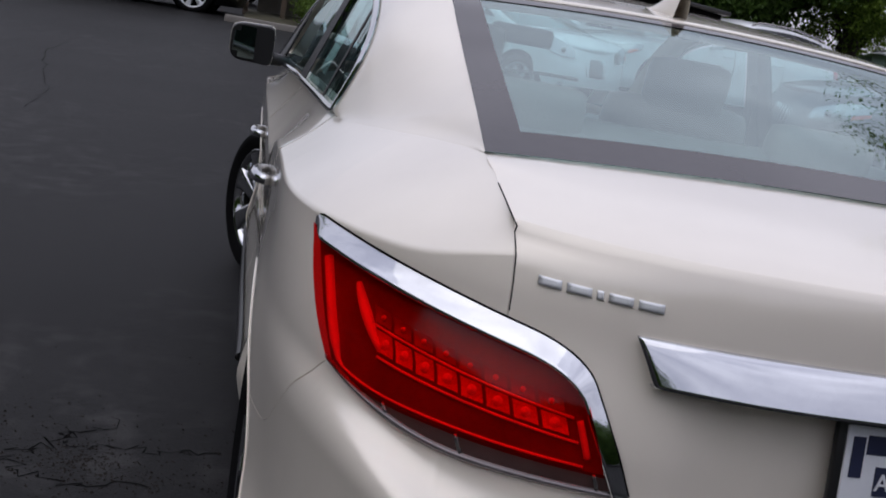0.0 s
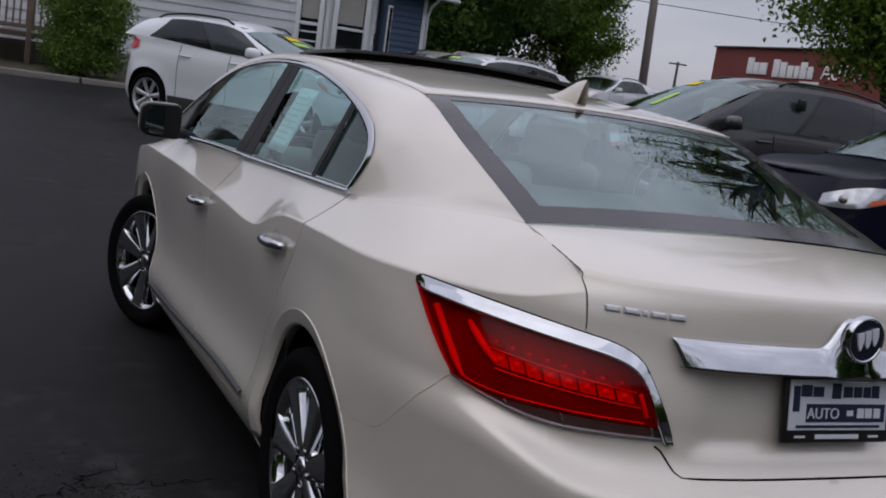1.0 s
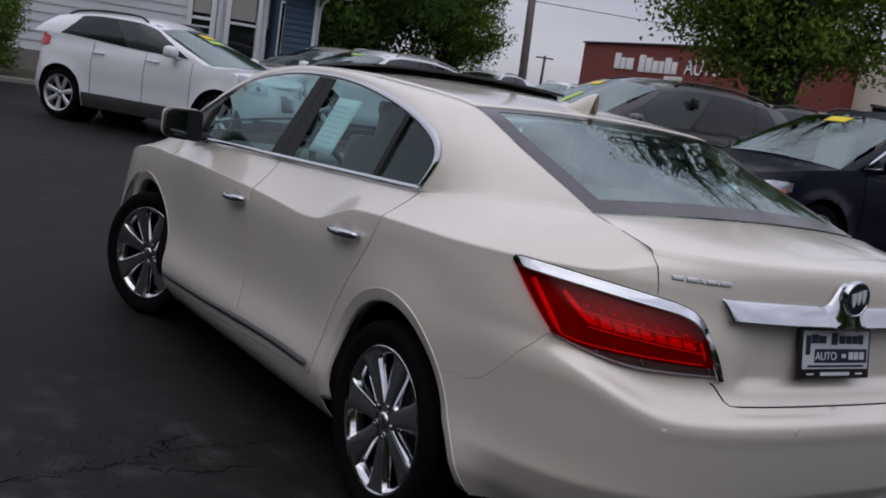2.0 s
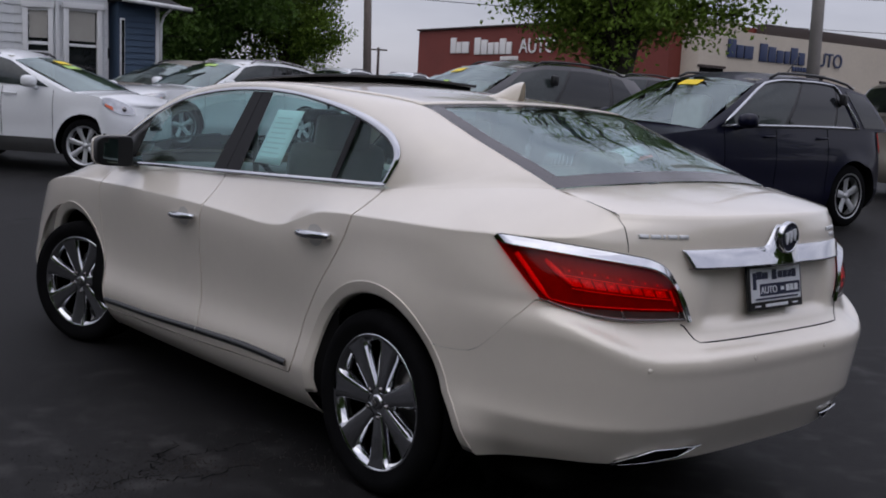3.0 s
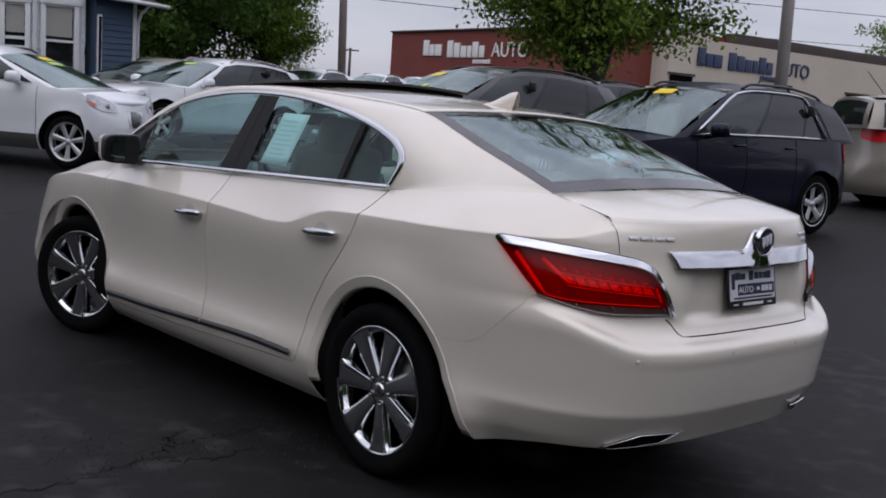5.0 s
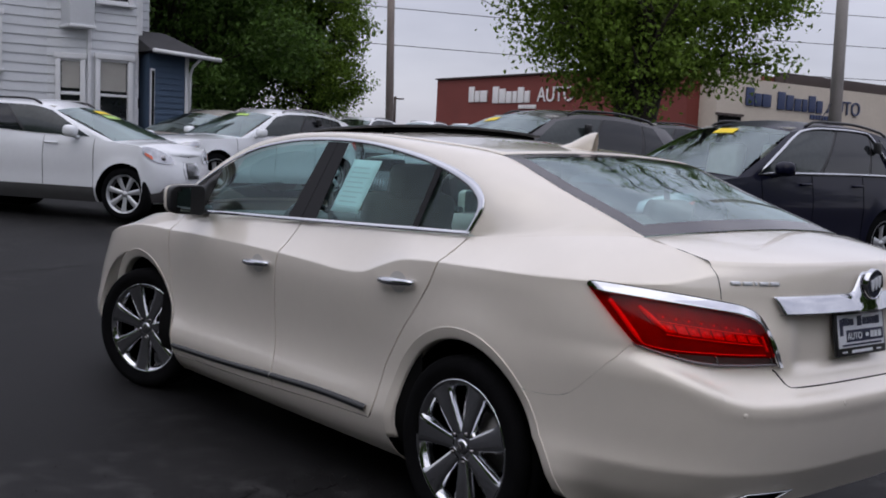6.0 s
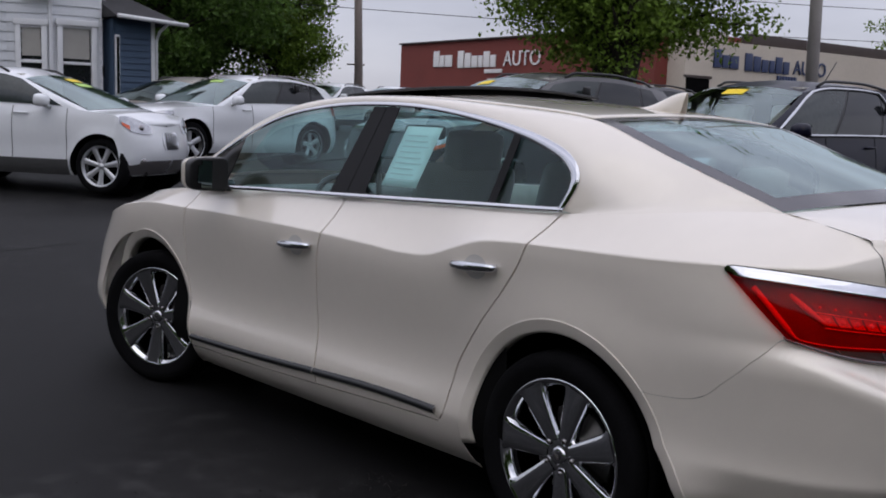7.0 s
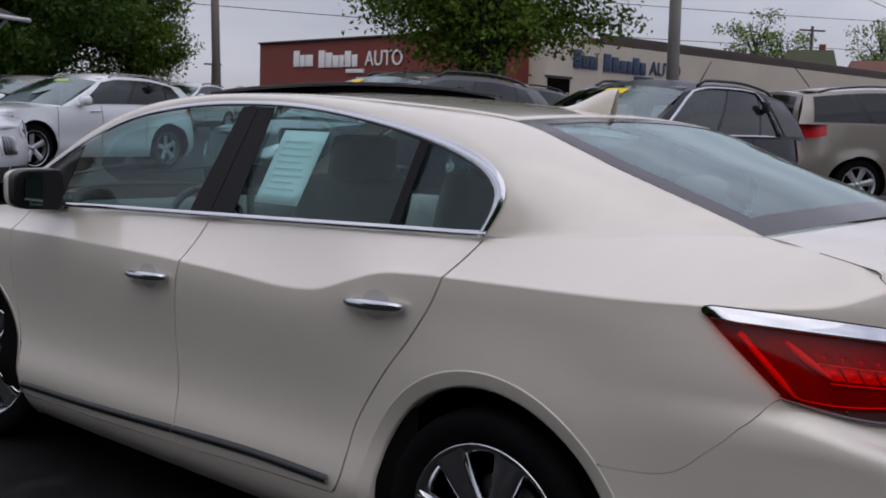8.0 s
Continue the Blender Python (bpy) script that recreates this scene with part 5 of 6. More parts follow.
                    hw = (lerp(0.040, 0.032, v) + 0.026 * v ** 2) * d.get("spoke", 1.0)
                    return Vector((s * (lerp(0.07, 0.092, v) - 0.012 * t * t), r * math.cos(a) - hw * t * math.sin(a), r * math.sin(a) + hw * t * math.cos(a)))
                sheet("spoke", spoke, 4, 5, ALLOY, w, centre=(-s * 2, 0, 0))
            lathe("hub_cap", [(0.0, 0.088 * s), (0.035, 0.084 * s), (0.04, 0.06 * s)], ALLOY, w, sides=16)
        # upper body
        rf, rr = d["roof_front"], d["roof_rear"]

        def flank(u, v):
            yb, yt = lerp(rear_y(belt) + 0.03, cowl + 0.25, u), lerp(rr, rf, u)
            zb = top(yb) - 0.004
            zt = hgt - 0.07 - 0.05 * abs(2 * u - 1) ** 3 - 0.05 * step(0.75, 1.0, u) - slope * (1 - step(0.0, 0.5, u))
            bend = 0.03 * math.sin(math.pi * v)
            return Vector((s * (lerp(skin2(min(max(yb, y0), y1), zb).x - 0.012 if 0.02 < u < 0.98 else wd * 0.90, wd * 0.735, v) + bend), lerp(yb, yt, v), lerp(zb, zt, v)))
        sheet("upper_side", flank, 36, 10, paint, car)
        (_, (p0, _), (q0, _)), (_, (_, p1), (_, q1)) = d["panes"][1 if d.get("chrome") else 0], d["panes"][-1]
        band = lambda u, v: flank(lerp(lerp(p0, q0, v), lerp(p1, q1, v), u), lerp(0.07, 0.90, v))
        sheet("pillar_trim", out(band, 0.004), 24, 6, BLACK, car, "black trim between the windows")
        for nm, (a0, a1), (b0, b1) in d["panes"]:
            pane = lambda u, v: flank(lerp(lerp(a0, b0, v), lerp(a1, b1, v), u), lerp(0.07, 0.90, v))
            sheet(nm, out(pane, 0.007), 10, 6, FRONT_TINT if nm == "front_window" else DARK_GLASS, car, "tinted side window")
        if d.get("chrome"):
            c0, c1 = d["chrome"]
            arc = [(lerp(c0, c1, k / 12), 0.045) for k in range(13)] + [(c1 + 0.005, 0.25), (c1 + 0.008, 0.55), (c1 + 0.004, 0.80)]
            arc += [(lerp(c1 - 0.02, c0 + 0.13, k / 12), 0.93) for k in range(13)] + [(c0 + 0.10, 0.86), (c0 + 0.065, 0.66), (c0 + 0.03, 0.40), (c0 + 0.006, 0.17), (c0, 0.045)]
            ring = [out(flank, 0.012)(*q) for q in arc]
            tube("window_trim", ring, 0.019, CHROME, car, "bright trim round the windows")
        for dy in d["doors"]:
            pts = [skin2(dy, lerp(0.32, top(dy), i / 8)) for i in range(9)]
            tube("door_gap", [(s * (k.x + 0.001), k.y, k.z) for k in pts], 0.004, SEAM, car, sides=4)
        for dy in d["handles"]:
            k = skin2(dy, belt - 0.11)
            tube("door_handle", [(s * (k.x + 0.004), dy + 0.10, belt - 0.11), (s * (k.x + 0.03), dy + 0.07, belt - 0.108), (s * (k.x + 0.03), dy - 0.07, belt - 0.104), (s * (k.x + 0.004), dy - 0.10, belt - 0.104)], 0.013, d.get("handle", paint), car)
        my = cowl - d.get("mirror_back", 0.30)
        mir = empty("door_mirror")
        mir.parent = car
        bm = bmesh.new()
        bmesh.ops.create_uvsphere(bm, u_segments=18, v_segments=12, radius=1)
        for v in bm.verts:
            v.co = Vector((s * (wd + 0.085) + 0.105 * math.copysign(abs(v.co.x) ** 0.7, v.co.x), my + max(-0.045, 0.095 * v.co.y), belt + 0.05 + 0.078 * math.copysign(abs(v.co.z) ** 0.7, v.co.z)))
        part("mirror_shell", bm, d.get("mirror", paint), mir)
        tube("mirror_arm", [(s * (wd - 0.06), my + 0.04, belt - 0.03), (s * (wd + 0.06), my + 0.01, belt + 0.0)], 0.03, d.get("mirror", paint), mir)
        box("mirror_pane", (0.18, 0.006, 0.12), (s * (wd + 0.085), my - 0.047, belt + 0.05), MIRROR, mir, bevel=0.002)
        if d.get("tag") and s == d["tag"][0]:
            c = out(flank, 0.06)(d["tag"][1], 0.62)
            box("lock_box", (0.06, 0.10, 0.13), (s * c.x if c.x * s < 0 else c.x, c.y, c.z), BLACK, car, "small black lock box hung on the window", bevel=0.02)
        if d.get("rails"):
            pts = [flank(lerp(0.10, 0.86, i / 12), 1.0) + Vector((-s * 0.03, 0, 0.015 + 0.03 * min(1, 4 * math.sin(math.pi * i / 12)))) for i in range(13)]
            tube("roof_rail", pts, 0.016, d["rails"], car, "roof rail")
        # lamps
        lz = d.get("lamp", 0.74)
        head = lambda u, v: skin2(lerp(base + 0.42, base + 1.25, u), lz + lerp(0.10, -0.02, u) + lerp(-0.088, 0.088, v) * (0.25 + 0.75 * math.sin(math.pi * min(1.0, 0.08 + u * 0.8))))
        sheet("headlamp", half(out(head, 0.012), s), 16, 6, HEADLAMP, car, "clear headlamp")
        mark = lambda u, v: head(lerp(0.10, 0.36, u), lerp(0.06, 0.34, v))
        sheet("side_marker", half(out(mark, 0.018), s), 8, 3, AMBER, car, "amber strip in the headlamp")
        bulb = head(0.72, 0.45)
        lathe("projector", [(0.0, 0.016), (0.028, 0.014), (0.040, 0.0)], SILVER, car, sides=16, m=pose(s * (bulb.x + 0.006), bulb.y + 0.01, bulb.z, 0, 0, 60 if s > 0 else 120))
        for dz, r in ((0.40, 0.05),):
            fg = skin2(base + 1.0, dz)
            lathe("fog_lamp", [(0.0, 0.003), (r * 0.8, 0.003), (r, -0.004)], SILVER, car, sides=14, m=pose(s * (fg.x + 0.004), fg.y + 0.006, fg.z, 0, 0, 60 if s > 0 else 120))
        tz = d["tail_lamp"]
        rear_lamp = lambda u, v: skin2(lerp(y0 - d.get("lamp_from", 0.30), y0 - d.get("lamp_from", 0.30) - 0.68, u), (tz[0] + tz[1]) / 2 + (tz[1] - tz[0]) * (v - 0.5) * (0.45 + 0.55 * math.sin(math.pi * lerp(0.12, 0.92, u))))
        sheet("tail_lamp", half(out(rear_lamp, 0.014), s), 12, 6, TAIL_RED, car, "red tail lamp")
    rf, rr = d["roof_front"], d["roof_rear"]
    box("underbody", (wd * 1.05, base + 0.7, 0.2), (0, base / 2, 0.32), CAVITY, car)
    roof = lambda u, v: Vector(((2 * u - 1) * wd * 0.735, lerp(rr, rf, v) + 0.06 * (1 - (2 * u - 1) ** 2) * (2 * v - 1), hgt - 0.07 - 0.05 * abs(2 * v - 1) ** 3 - 0.05 * step(0.75, 1.0, v) - slope * (1 - step(0.0, 0.5, v)) + 0.06 * (1 - (2 * u - 1) ** 2)))
    sheet("roof", roof, 16, 24, paint, car)
    low_f = lambda u: Vector(((2 * u - 1) * wd * 0.90, cowl + 0.25 + 0.16 * (1 - (2 * u - 1) ** 2), top(cowl + 0.25) - 0.004))
    shield = lambda u, v: low_f(u).lerp(roof(u, 1.0), v) + Vector((0, 0.02, 0.015)) * math.sin(math.pi * v)
    sheet("windshield", shield, 14, 10, SUV_SHIELD, car, "clear windshield").visible_shadow = False
    box("dashboard", (wd * 1.6, 0.5, 0.2), (0, cowl + 0.05, belt - 0.18), CABIN, car, bevel=0.06)
    for x in (-0.38, 0.38):
        box("front_seat", (0.46, 0.16, 0.75), (x, cowl - 1.0, belt - 0.05), LEATHER, car, bevel=0.06, rot=(10, 0, 0))
    box("headliner", (wd * 1.3, rf - rr - 0.2, 0.02), (0, (rf + rr) / 2, hgt - 0.12), LEATHER, car)
    if d.get("aerial"):
        tube("aerial", [(0.25, rr + 0.35, hgt - 0.05), (0.25, rr + 0.05, hgt + 0.28)], 0.007, BLACK, car)
    low_r = lambda u: Vector(((2 * u - 1) * wd * 0.90, rear_y(belt) + 0.03 - 0.05 * (1 - (2 * u - 1) ** 2), top(rear_y(belt)) - 0.004))
    gate = lambda u, v: low_r(u).lerp(roof(u, 0.0), v) + Vector((0, -0.03, 0.0)) * math.sin(math.pi * v)
    sheet("tailgate_frame", gate, 14, 10, paint, car)
    pane = lambda u, v: gate(lerp(0.08, 0.92, u), lerp(0.12, 0.90, v))
    sheet("rear_window", out(pane, 0.008), 10, 6, DARK_GLASS, car, "dark rear window")

    def hood(u, v):
        w = 2 * u - 1
        p = lerp(cowl + 0.22, y1 + 1.49, v)
        k = skin2(p, top(p))
        z = k.z + 0.055 * (1 - w * w) * (1 - 0.6 * v)
        yy = lerp(low_f(u).y, k.y, min(1, v * 5)) if v < 0.2 else k.y + (nose_y(0.8) - k.y) * (1 - w * w) * step(0.2, 1.0, v) * 0.9
        return Vector((k.x * w, yy, z))
    sheet("hood", hood, 16, 24, paint, car)
    gz = d.get("grille", (0.54, 0.75))
    gr = lambda u, v: Vector((lerp(-0.28, 0.28, u) * (0.75 + 0.25 * math.sin(math.pi * lerp(0.1, 0.9, v))), nose_y(lerp(gz[0], gz[1], v)) + 0.012 - 0.06 * (2 * u - 1) ** 2, lerp(gz[0], gz[1], v)))
    sheet("grille", gr, 12, 6, BLACK, car, "dark grille")
    for k in range(11):
        tube("grille_bar", [gr(0.04 + 0.92 * k / 10, v / 4) + Vector((0, 0.012, 0)) for v in range(5)], 0.006, CHROME, car, sides=5)
    for mat, (u0, u1), (v0, v1) in d.get("stickers", ()):
        st = lambda u, v: shield(lerp(u0, u1, u), lerp(v0, v1, v))
        sheet("price_sticker", out(st, 0.006), 6, 3, mat, car, "bright price sticker on the windshield")
    return car


CLADDING = material("grey_cladding", (0.07, 0.07, 0.07), 0.6, 0.0, 5.0, 0.1)
THREE = (("quarter_window", (0.06, 0.30), (0.06, 0.27)), ("rear_window", (0.325, 0.585), (0.30, 0.58)), ("front_window", (0.605, 0.90), (0.60, 0.93)))
TWO = (("quarter_window", (0.10, 0.26), (0.14, 0.24)), ("rear_window", (0.28, 0.565), (0.26, 0.56)), ("front_window", (0.585, 0.90), (0.58, 0.93)))
NAVY_PANES = (("rear_quarter_glass", (0.03, 0.16), (0.05, 0.22)), ("quarter_window", (0.225, 0.330), (0.302, 0.312)), ("rear_window", (0.345, 0.60), (0.325, 0.595)), ("front_window", (0.62, 0.91), (0.615, 0.93)))
WEDGE = (("rear_window", (0.16, 0.56), (0.26, 0.555)), ("front_window", (0.575, 0.90), (0.57, 0.93)))
COMPACT = dict(base=2.555, width=1.72, height=1.53, radius=0.335, tail=0.70, nose=0.50, corners=(2.5, 2.05), belt=1.05, cowl=0.42, hood=0.98, roof_front=1.42, roof_rear=-0.30, panes=WEDGE, slope=0.05,
               doors=(0.52, 1.38, 2.12), handles=(0.62, 1.50), tail_lamp=(0.93, 1.10), lamp_from=0.03, rise=0.10, clad=0.40, clad_paint=CLADDING, lamp=0.80, rails=BLACK, handle=WHITE_PAINT, spokes=7, spoke=0.72,
               stickers=((YELLOW, (0.34, 0.56), (0.80, 0.90)), (LIME, (0.34, 0.58), (0.66, 0.76))))
MIDSIZE = dict(base=2.857, width=1.84, height=1.70, radius=0.36, tail=0.95, nose=0.95, belt=1.12, cowl=0.46, hood=1.05, roof_front=1.62, roof_rear=-0.48, panes=TWO,
               doors=(0.50, 1.45, 2.32), handles=(0.62, 1.58), tail_lamp=(0.86, 1.12), rails=BLACK, spokes=5, stickers=((YELLOW, (0.42, 0.62), (0.82, 0.93)),))
LARGE = dict(base=3.02, width=1.98, height=1.77, radius=0.37, tail=1.12, nose=0.98, belt=1.12, cowl=0.5, hood=1.05, roof_front=1.72, roof_rear=-0.86, panes=THREE,
             doors=(0.55, 1.50, 2.42), handles=(0.66, 1.62), tail_lamp=(0.98, 1.18), rails=BLACK, spokes=6)


def axle(hub, heading, side_sign, d, along=0.0):
    """The rear axle's middle for a wheel hub seen at hub, on the side side_sign, `along` metres ahead of that axle."""
    h = Vector((heading[0], heading[1])).normalized()
    right = Vector((h.y, -h.x))
    c = Vector(hub) - right * side_sign * (d["width"] / 2 - 0.02) - h * along
    return (c.x, c.y)


def lot():
    h = (0.58, -0.815)
    suv("compact_suv", "white compact crossover with yellow and green windshield stickers", WHITE_PAINT, axle((2.13, 10.15), h, 1, COMPACT, COMPACT["base"]), h, COMPACT)
    h = (-0.98, -0.201)
    white = {**MIDSIZE, "base": 2.75, "width": 1.80, "height": 1.57, "nose": 0.80, "tail": 0.95, "cowl": 0.80, "mirror_back": 0.08, "roof_front": 1.35, "roof_rear": -0.50, "belt": 1.04, "hood": 0.97, "tag": (-1, 0.42), "rails": SILVER, "handle": WHITE_PAINT, "stickers": ((LIME, (0.34, 0.56), (0.84, 0.93)),)}
    suv("white_suv", "white crossover with silver roof rails parked at an angle", WHITE_PAINT, axle((5.08, 13.32), h, -1, white, white["base"]), h, white)
    suv("beige_suv", "beige wagon standing behind the white crossover", BEIGE_PAINT, (8.05, 17.48), h, {**MIDSIZE, "base": 2.75, "height": 1.50, "belt": 0.98, "hood": 0.90, "cowl": 0.70, "roof_front": 1.40, "stickers": ()})
    h = (-0.997, 0.06)
    suv("navy_suv", "dark navy crossover with bright window trim and a yellow sticker", NAVY_PAINT, axle((8.55, 3.45), h, -1, MIDSIZE), h, {**MIDSIZE, "height": 1.74, "chrome": (0.20, 0.93), "panes": NAVY_PANES, "tag": (-1, 0.30), "aerial": True})
    suv("grey_suv", "dark grey crossover with a yellow windshield sticker", GREY_PAINT, (7.96, 7.36), h, {**MIDSIZE, "height": 1.74, "tag": (-1, 0.66), "stickers": ((YELLOW, (0.60, 0.80), (0.83, 0.93)), (LIME, (0.50, 0.58), (0.30, 0.60)))})
    suv("silver_suv", "grey wagon partly hidden behind the dark grey crossover", GREY_PAINT, (13.24, 10.38), h, {**MIDSIZE, "stickers": ()})
    h = (0.777, -0.63)
    suv("champagne_suv", "champagne large crossover with red tail lamps seen from behind", TAN_PAINT, axle((13.15, 4.18), h, 1, LARGE), h, {**LARGE, "aerial": True, "height": 1.86, "belt": 1.25, "hood": 1.12, "tail_lamp": (1.04, 1.29), "corners": (2.7, 2.6), "lamp_from": 0.30})
    h = (1.0, -0.06)
    suv("black_suv", "glossy black large wagon with chrome wheels by the kerb", BLACK_PAINT, axle((-2.1, 19.25), h, 1, LARGE, LARGE["base"]), h, {**LARGE, "handle": CHROME})
    for x, y, h, pt, nm, lb in ((17.5, 26.0, (-0.9, -0.4), WHITE_PAINT, "far_car", "white car far across the lot"), (22.0, 24.5, (-0.9, -0.4), GREY_PAINT, "far_car", "grey car far across the lot"), (-1.6, 25.5, (-0.8, 0.6), GREY_PAINT, "far_car", "dark car behind the deck rail"), (28.0, 36.0, (-0.9, -0.4), WHITE_PAINT, "far_car", "white car far across the lot"), (33.0, 37.5, (-0.95, 0.3), GREY_PAINT, "far_car", "grey car far across the lot"), (38.0, 45.0, (-0.9, -0.4), WHITE_PAINT, "far_car", "white car far across the lot")):
        suv(nm, lb, pt, (x, y), h, {**COMPACT, "stickers": ()})


# ---- buildings ----
def clapboard(name, x0, x1, z0, z1, mat, parent, at, turn=0.0, pitch=0.205):
    """A wall of overlapping boards in its own plane: each board is a tilted strip with a lip."""
    verts, faces = [], []
    n = int((z1 - z0) / pitch)
    for k in range(n + 1):
        za, zb = z0 + k * pitch, min(z1, z0 + (k + 1) * pitch)
        i = len(verts)
        verts += [(x0, -0.030, za), (x1, -0.030, za), (x1, -0.004, zb), (x0, -0.004, zb), (x0, 0.0, za), (x1, 0.0, za)]
        faces += [(i, i + 1, i + 2, i + 3), (i + 4, i + 5, i + 1, i)]
    return link_mesh(name, verts, faces, mat, parent, smooth=False, m=pose(*at, 0, 0, turn))


def sash_window(parent, at, w, h, turn=0.0, shade=0.45):
    """A double-hung window: casing, two sashes, dark panes and a shade."""
    win = empty("window", pose(*at, 0, 0, turn))
    win.parent = parent
    for nm, size, pos in (("casing", (0.11, 0.06, h + 0.2), (-w / 2 - 0.055, -0.03, 0)), ("casing", (0.11, 0.06, h + 0.2), (w / 2 + 0.055, -0.03, 0)), ("head_casing", (w + 0.28, 0.08, 0.13), (0, -0.04, h / 2 + 0.065)),
                          ("sill", (w + 0.28, 0.11, 0.06), (0, -0.055, -h / 2 - 0.03)), ("meeting_rail", (w, 0.04, 0.06), (0, 0.0, 0.0)), ("top_rail", (w, 0.04, 0.05), (0, 0.0, h / 2 - 0.025)), ("bottom_rail", (w, 0.04, 0.06), (0, 0.0, -h / 2 + 0.03))):
        box(nm, size, pos, WHITE_TRIM, win, bevel=0.006)
    box("pane", (w, 0.01, h), (0, 0.03, 0), DARK_GLASS, win)
    if shade:
        box("shade", (w * 0.92, 0.008, h * shade), (0, 0.018, h / 2 - h * shade / 2 - 0.03), CURTAIN, win)
    return win


def house():
    gz = ground_height(4, 21.5)
    ho = empty("white_house", pose(0.29, -0.09, gz + 0.15, -0.55, -0.55, 0))
    tagged(ho, "two-storey white clapboard house with bay windows", "house")
    y = 21.7
    box("core", (8.2, 8.0, 6.6), (3.0, y + 4.03, 3.3), WHITE_TRIM, ho)
    clapboard("front_siding", -1.1, 7.1, 0.5, 6.5, SIDING, ho, (0, y, 0))
    box("foundation", (8.3, 0.1, 0.5), (3.0, y - 0.03, 0.25), CONCRETE, ho)
    box("corner_board", (0.14, 0.06, 6.1), (7.05, y - 0.02, 3.5), WHITE_TRIM, ho, bevel=0.01)
    # bay: an angled face and a front face
    turn = -math.degrees(math.atan2(0.38, 0.80))
    clapboard("bay_siding", 0, math.hypot(0.80, 0.38), 0.5, 6.4, SIDING, ho, (4.90, y, 0), turn)
    clapboard("bay_siding", 0, 1.15, 0.5, 6.4, SIDING, ho, (5.70, y - 0.38, 0))
    box("bay_corner", (0.09, 0.09, 5.9), (5.70, y - 0.39, 3.45), WHITE_TRIM, ho, bevel=0.01)
    box("bay_side", (0.06, 0.42, 5.9), (6.84, y - 0.19, 3.45), WHITE_TRIM, ho)
    sash_window(ho, (6.26, y - 0.44, 1.72), 0.66, 1.62, 0, 0.42)
    sash_window(ho, (6.26, y - 0.44, 4.62), 0.66, 1.62, 0, 0.42)
    sash_window(ho, (5.33, y - 0.26, 1.72), 0.42, 1.55, turn, 0.4)
    box("upper_bay", (0.56, 0.55, 3.1), (5.42, y - 0.45, 4.75), SIDING, ho, bevel=0.02)
    box("upper_bay_trim", (0.62, 0.60, 0.06), (5.42, y - 0.45, 3.2), WHITE_TRIM, ho, bevel=0.01)
    sash_window(ho, (3.2, y - 0.055, 2.75), 1.15, 1.15, 0, 0)
    sash_window(ho, (0.6, y - 0.055, 2.3), 0.8, 1.5, 0, 0.4)
    verts = [(-1.6, y - 0.6, 6.5), (7.6, y - 0.6, 6.5), (7.6, y + 8.6, 6.5), (-1.6, y + 8.6, 6.5), (-1.6, y + 4, 9.3), (7.6, y + 4, 9.3)]
    link_mesh("roof", verts, [(0, 1, 5, 4), (2, 3, 4, 5), (1, 2, 5), (3, 0, 4), (3, 2, 1, 0)], SHINGLE, ho, smooth=False)
    tube("conduit", [(6.96, y - 0.08, 0.6), (6.96, y - 0.08, 2.2), (6.98, y - 0.08, 4.6), (6.93, y - 0.08, 5.6)], 0.028, SILVER, ho)
    box("meter_box", (0.16, 0.12, 0.24), (6.97, y - 0.08, 1.6), SILVER, ho, bevel=0.02)
    clapboard("wing_siding", 7.0, 8.2, 3.2, 6.5, SIDING, ho, (0, y + 2.0, 0))
    box("wing_core", (1.2, 4.0, 3.4), (7.6, y + 4.03, 4.8), SIDING, ho)

    an = empty("blue_annex", pose(0.09, -0.09, gz + 0.15, -0.55, -0.55, 0))
    tagged(an, "low dark blue side building with shingle roof and gutter", "house")
    box("core", (0.95, 5.0, 2.75), (7.72, y + 1.9, 1.38), BLUE_WALL, an)
    clapboard("front_siding", 7.26, 8.18, 0.1, 2.72, BLUE_WALL, an, (0, y - 0.62, 0), 0, 0.14)
    box("corner_board", (0.09, 0.05, 2.7), (8.18, y - 0.64, 1.38), WHITE_TRIM, an, bevel=0.01)
    verts = [(7.1, y - 1.1, 2.78), (8.75, y - 1.1, 2.70), (8.75, y + 4.6, 2.70), (7.1, y + 4.6, 2.78), (7.1, y + 0.3, 3.35), (8.2, y + 0.6, 3.35), (8.2, y + 4.6, 3.35), (7.1, y + 4.6, 3.35)]
    link_mesh("roof", verts, [(0, 1, 5, 4), (1, 2, 6, 5), (4, 5, 6, 7), (3, 2, 1, 0), (0, 4, 7, 3), (2, 3, 7, 6)], SHINGLE, an, smooth=False)
    tube("gutter", [(7.1, y - 1.15, 2.78), (8.80, y - 1.15, 2.68)], 0.05, WHITE_TRIM, an)
    tube("downspout", [(8.36, y - 1.1, 2.72), (8.26, y - 0.8, 2.5), (8.24, y - 0.70, 2.3), (8.24, y - 0.70, 0.15)], 0.038, WHITE_TRIM, an)
    box("window_frame", (0.11, 0.04, 1.60), (7.32, y - 0.63, 1.60), WHITE_TRIM, an, bevel=0.006)
    box("pane", (0.06, 0.02, 1.50), (7.325, y - 0.655, 1.60), DARK_GLASS, an)


def letters_bar(parent, x0, widths, gap, z, heights, mat, yy):
    x = x0
    for w, hh in zip(widths, heights):
        box("name_bar", (w, 0.08, hh), (x + w / 2, yy, z + hh / 2), mat, parent, bevel=0.015)
        x += w + gap
    return x


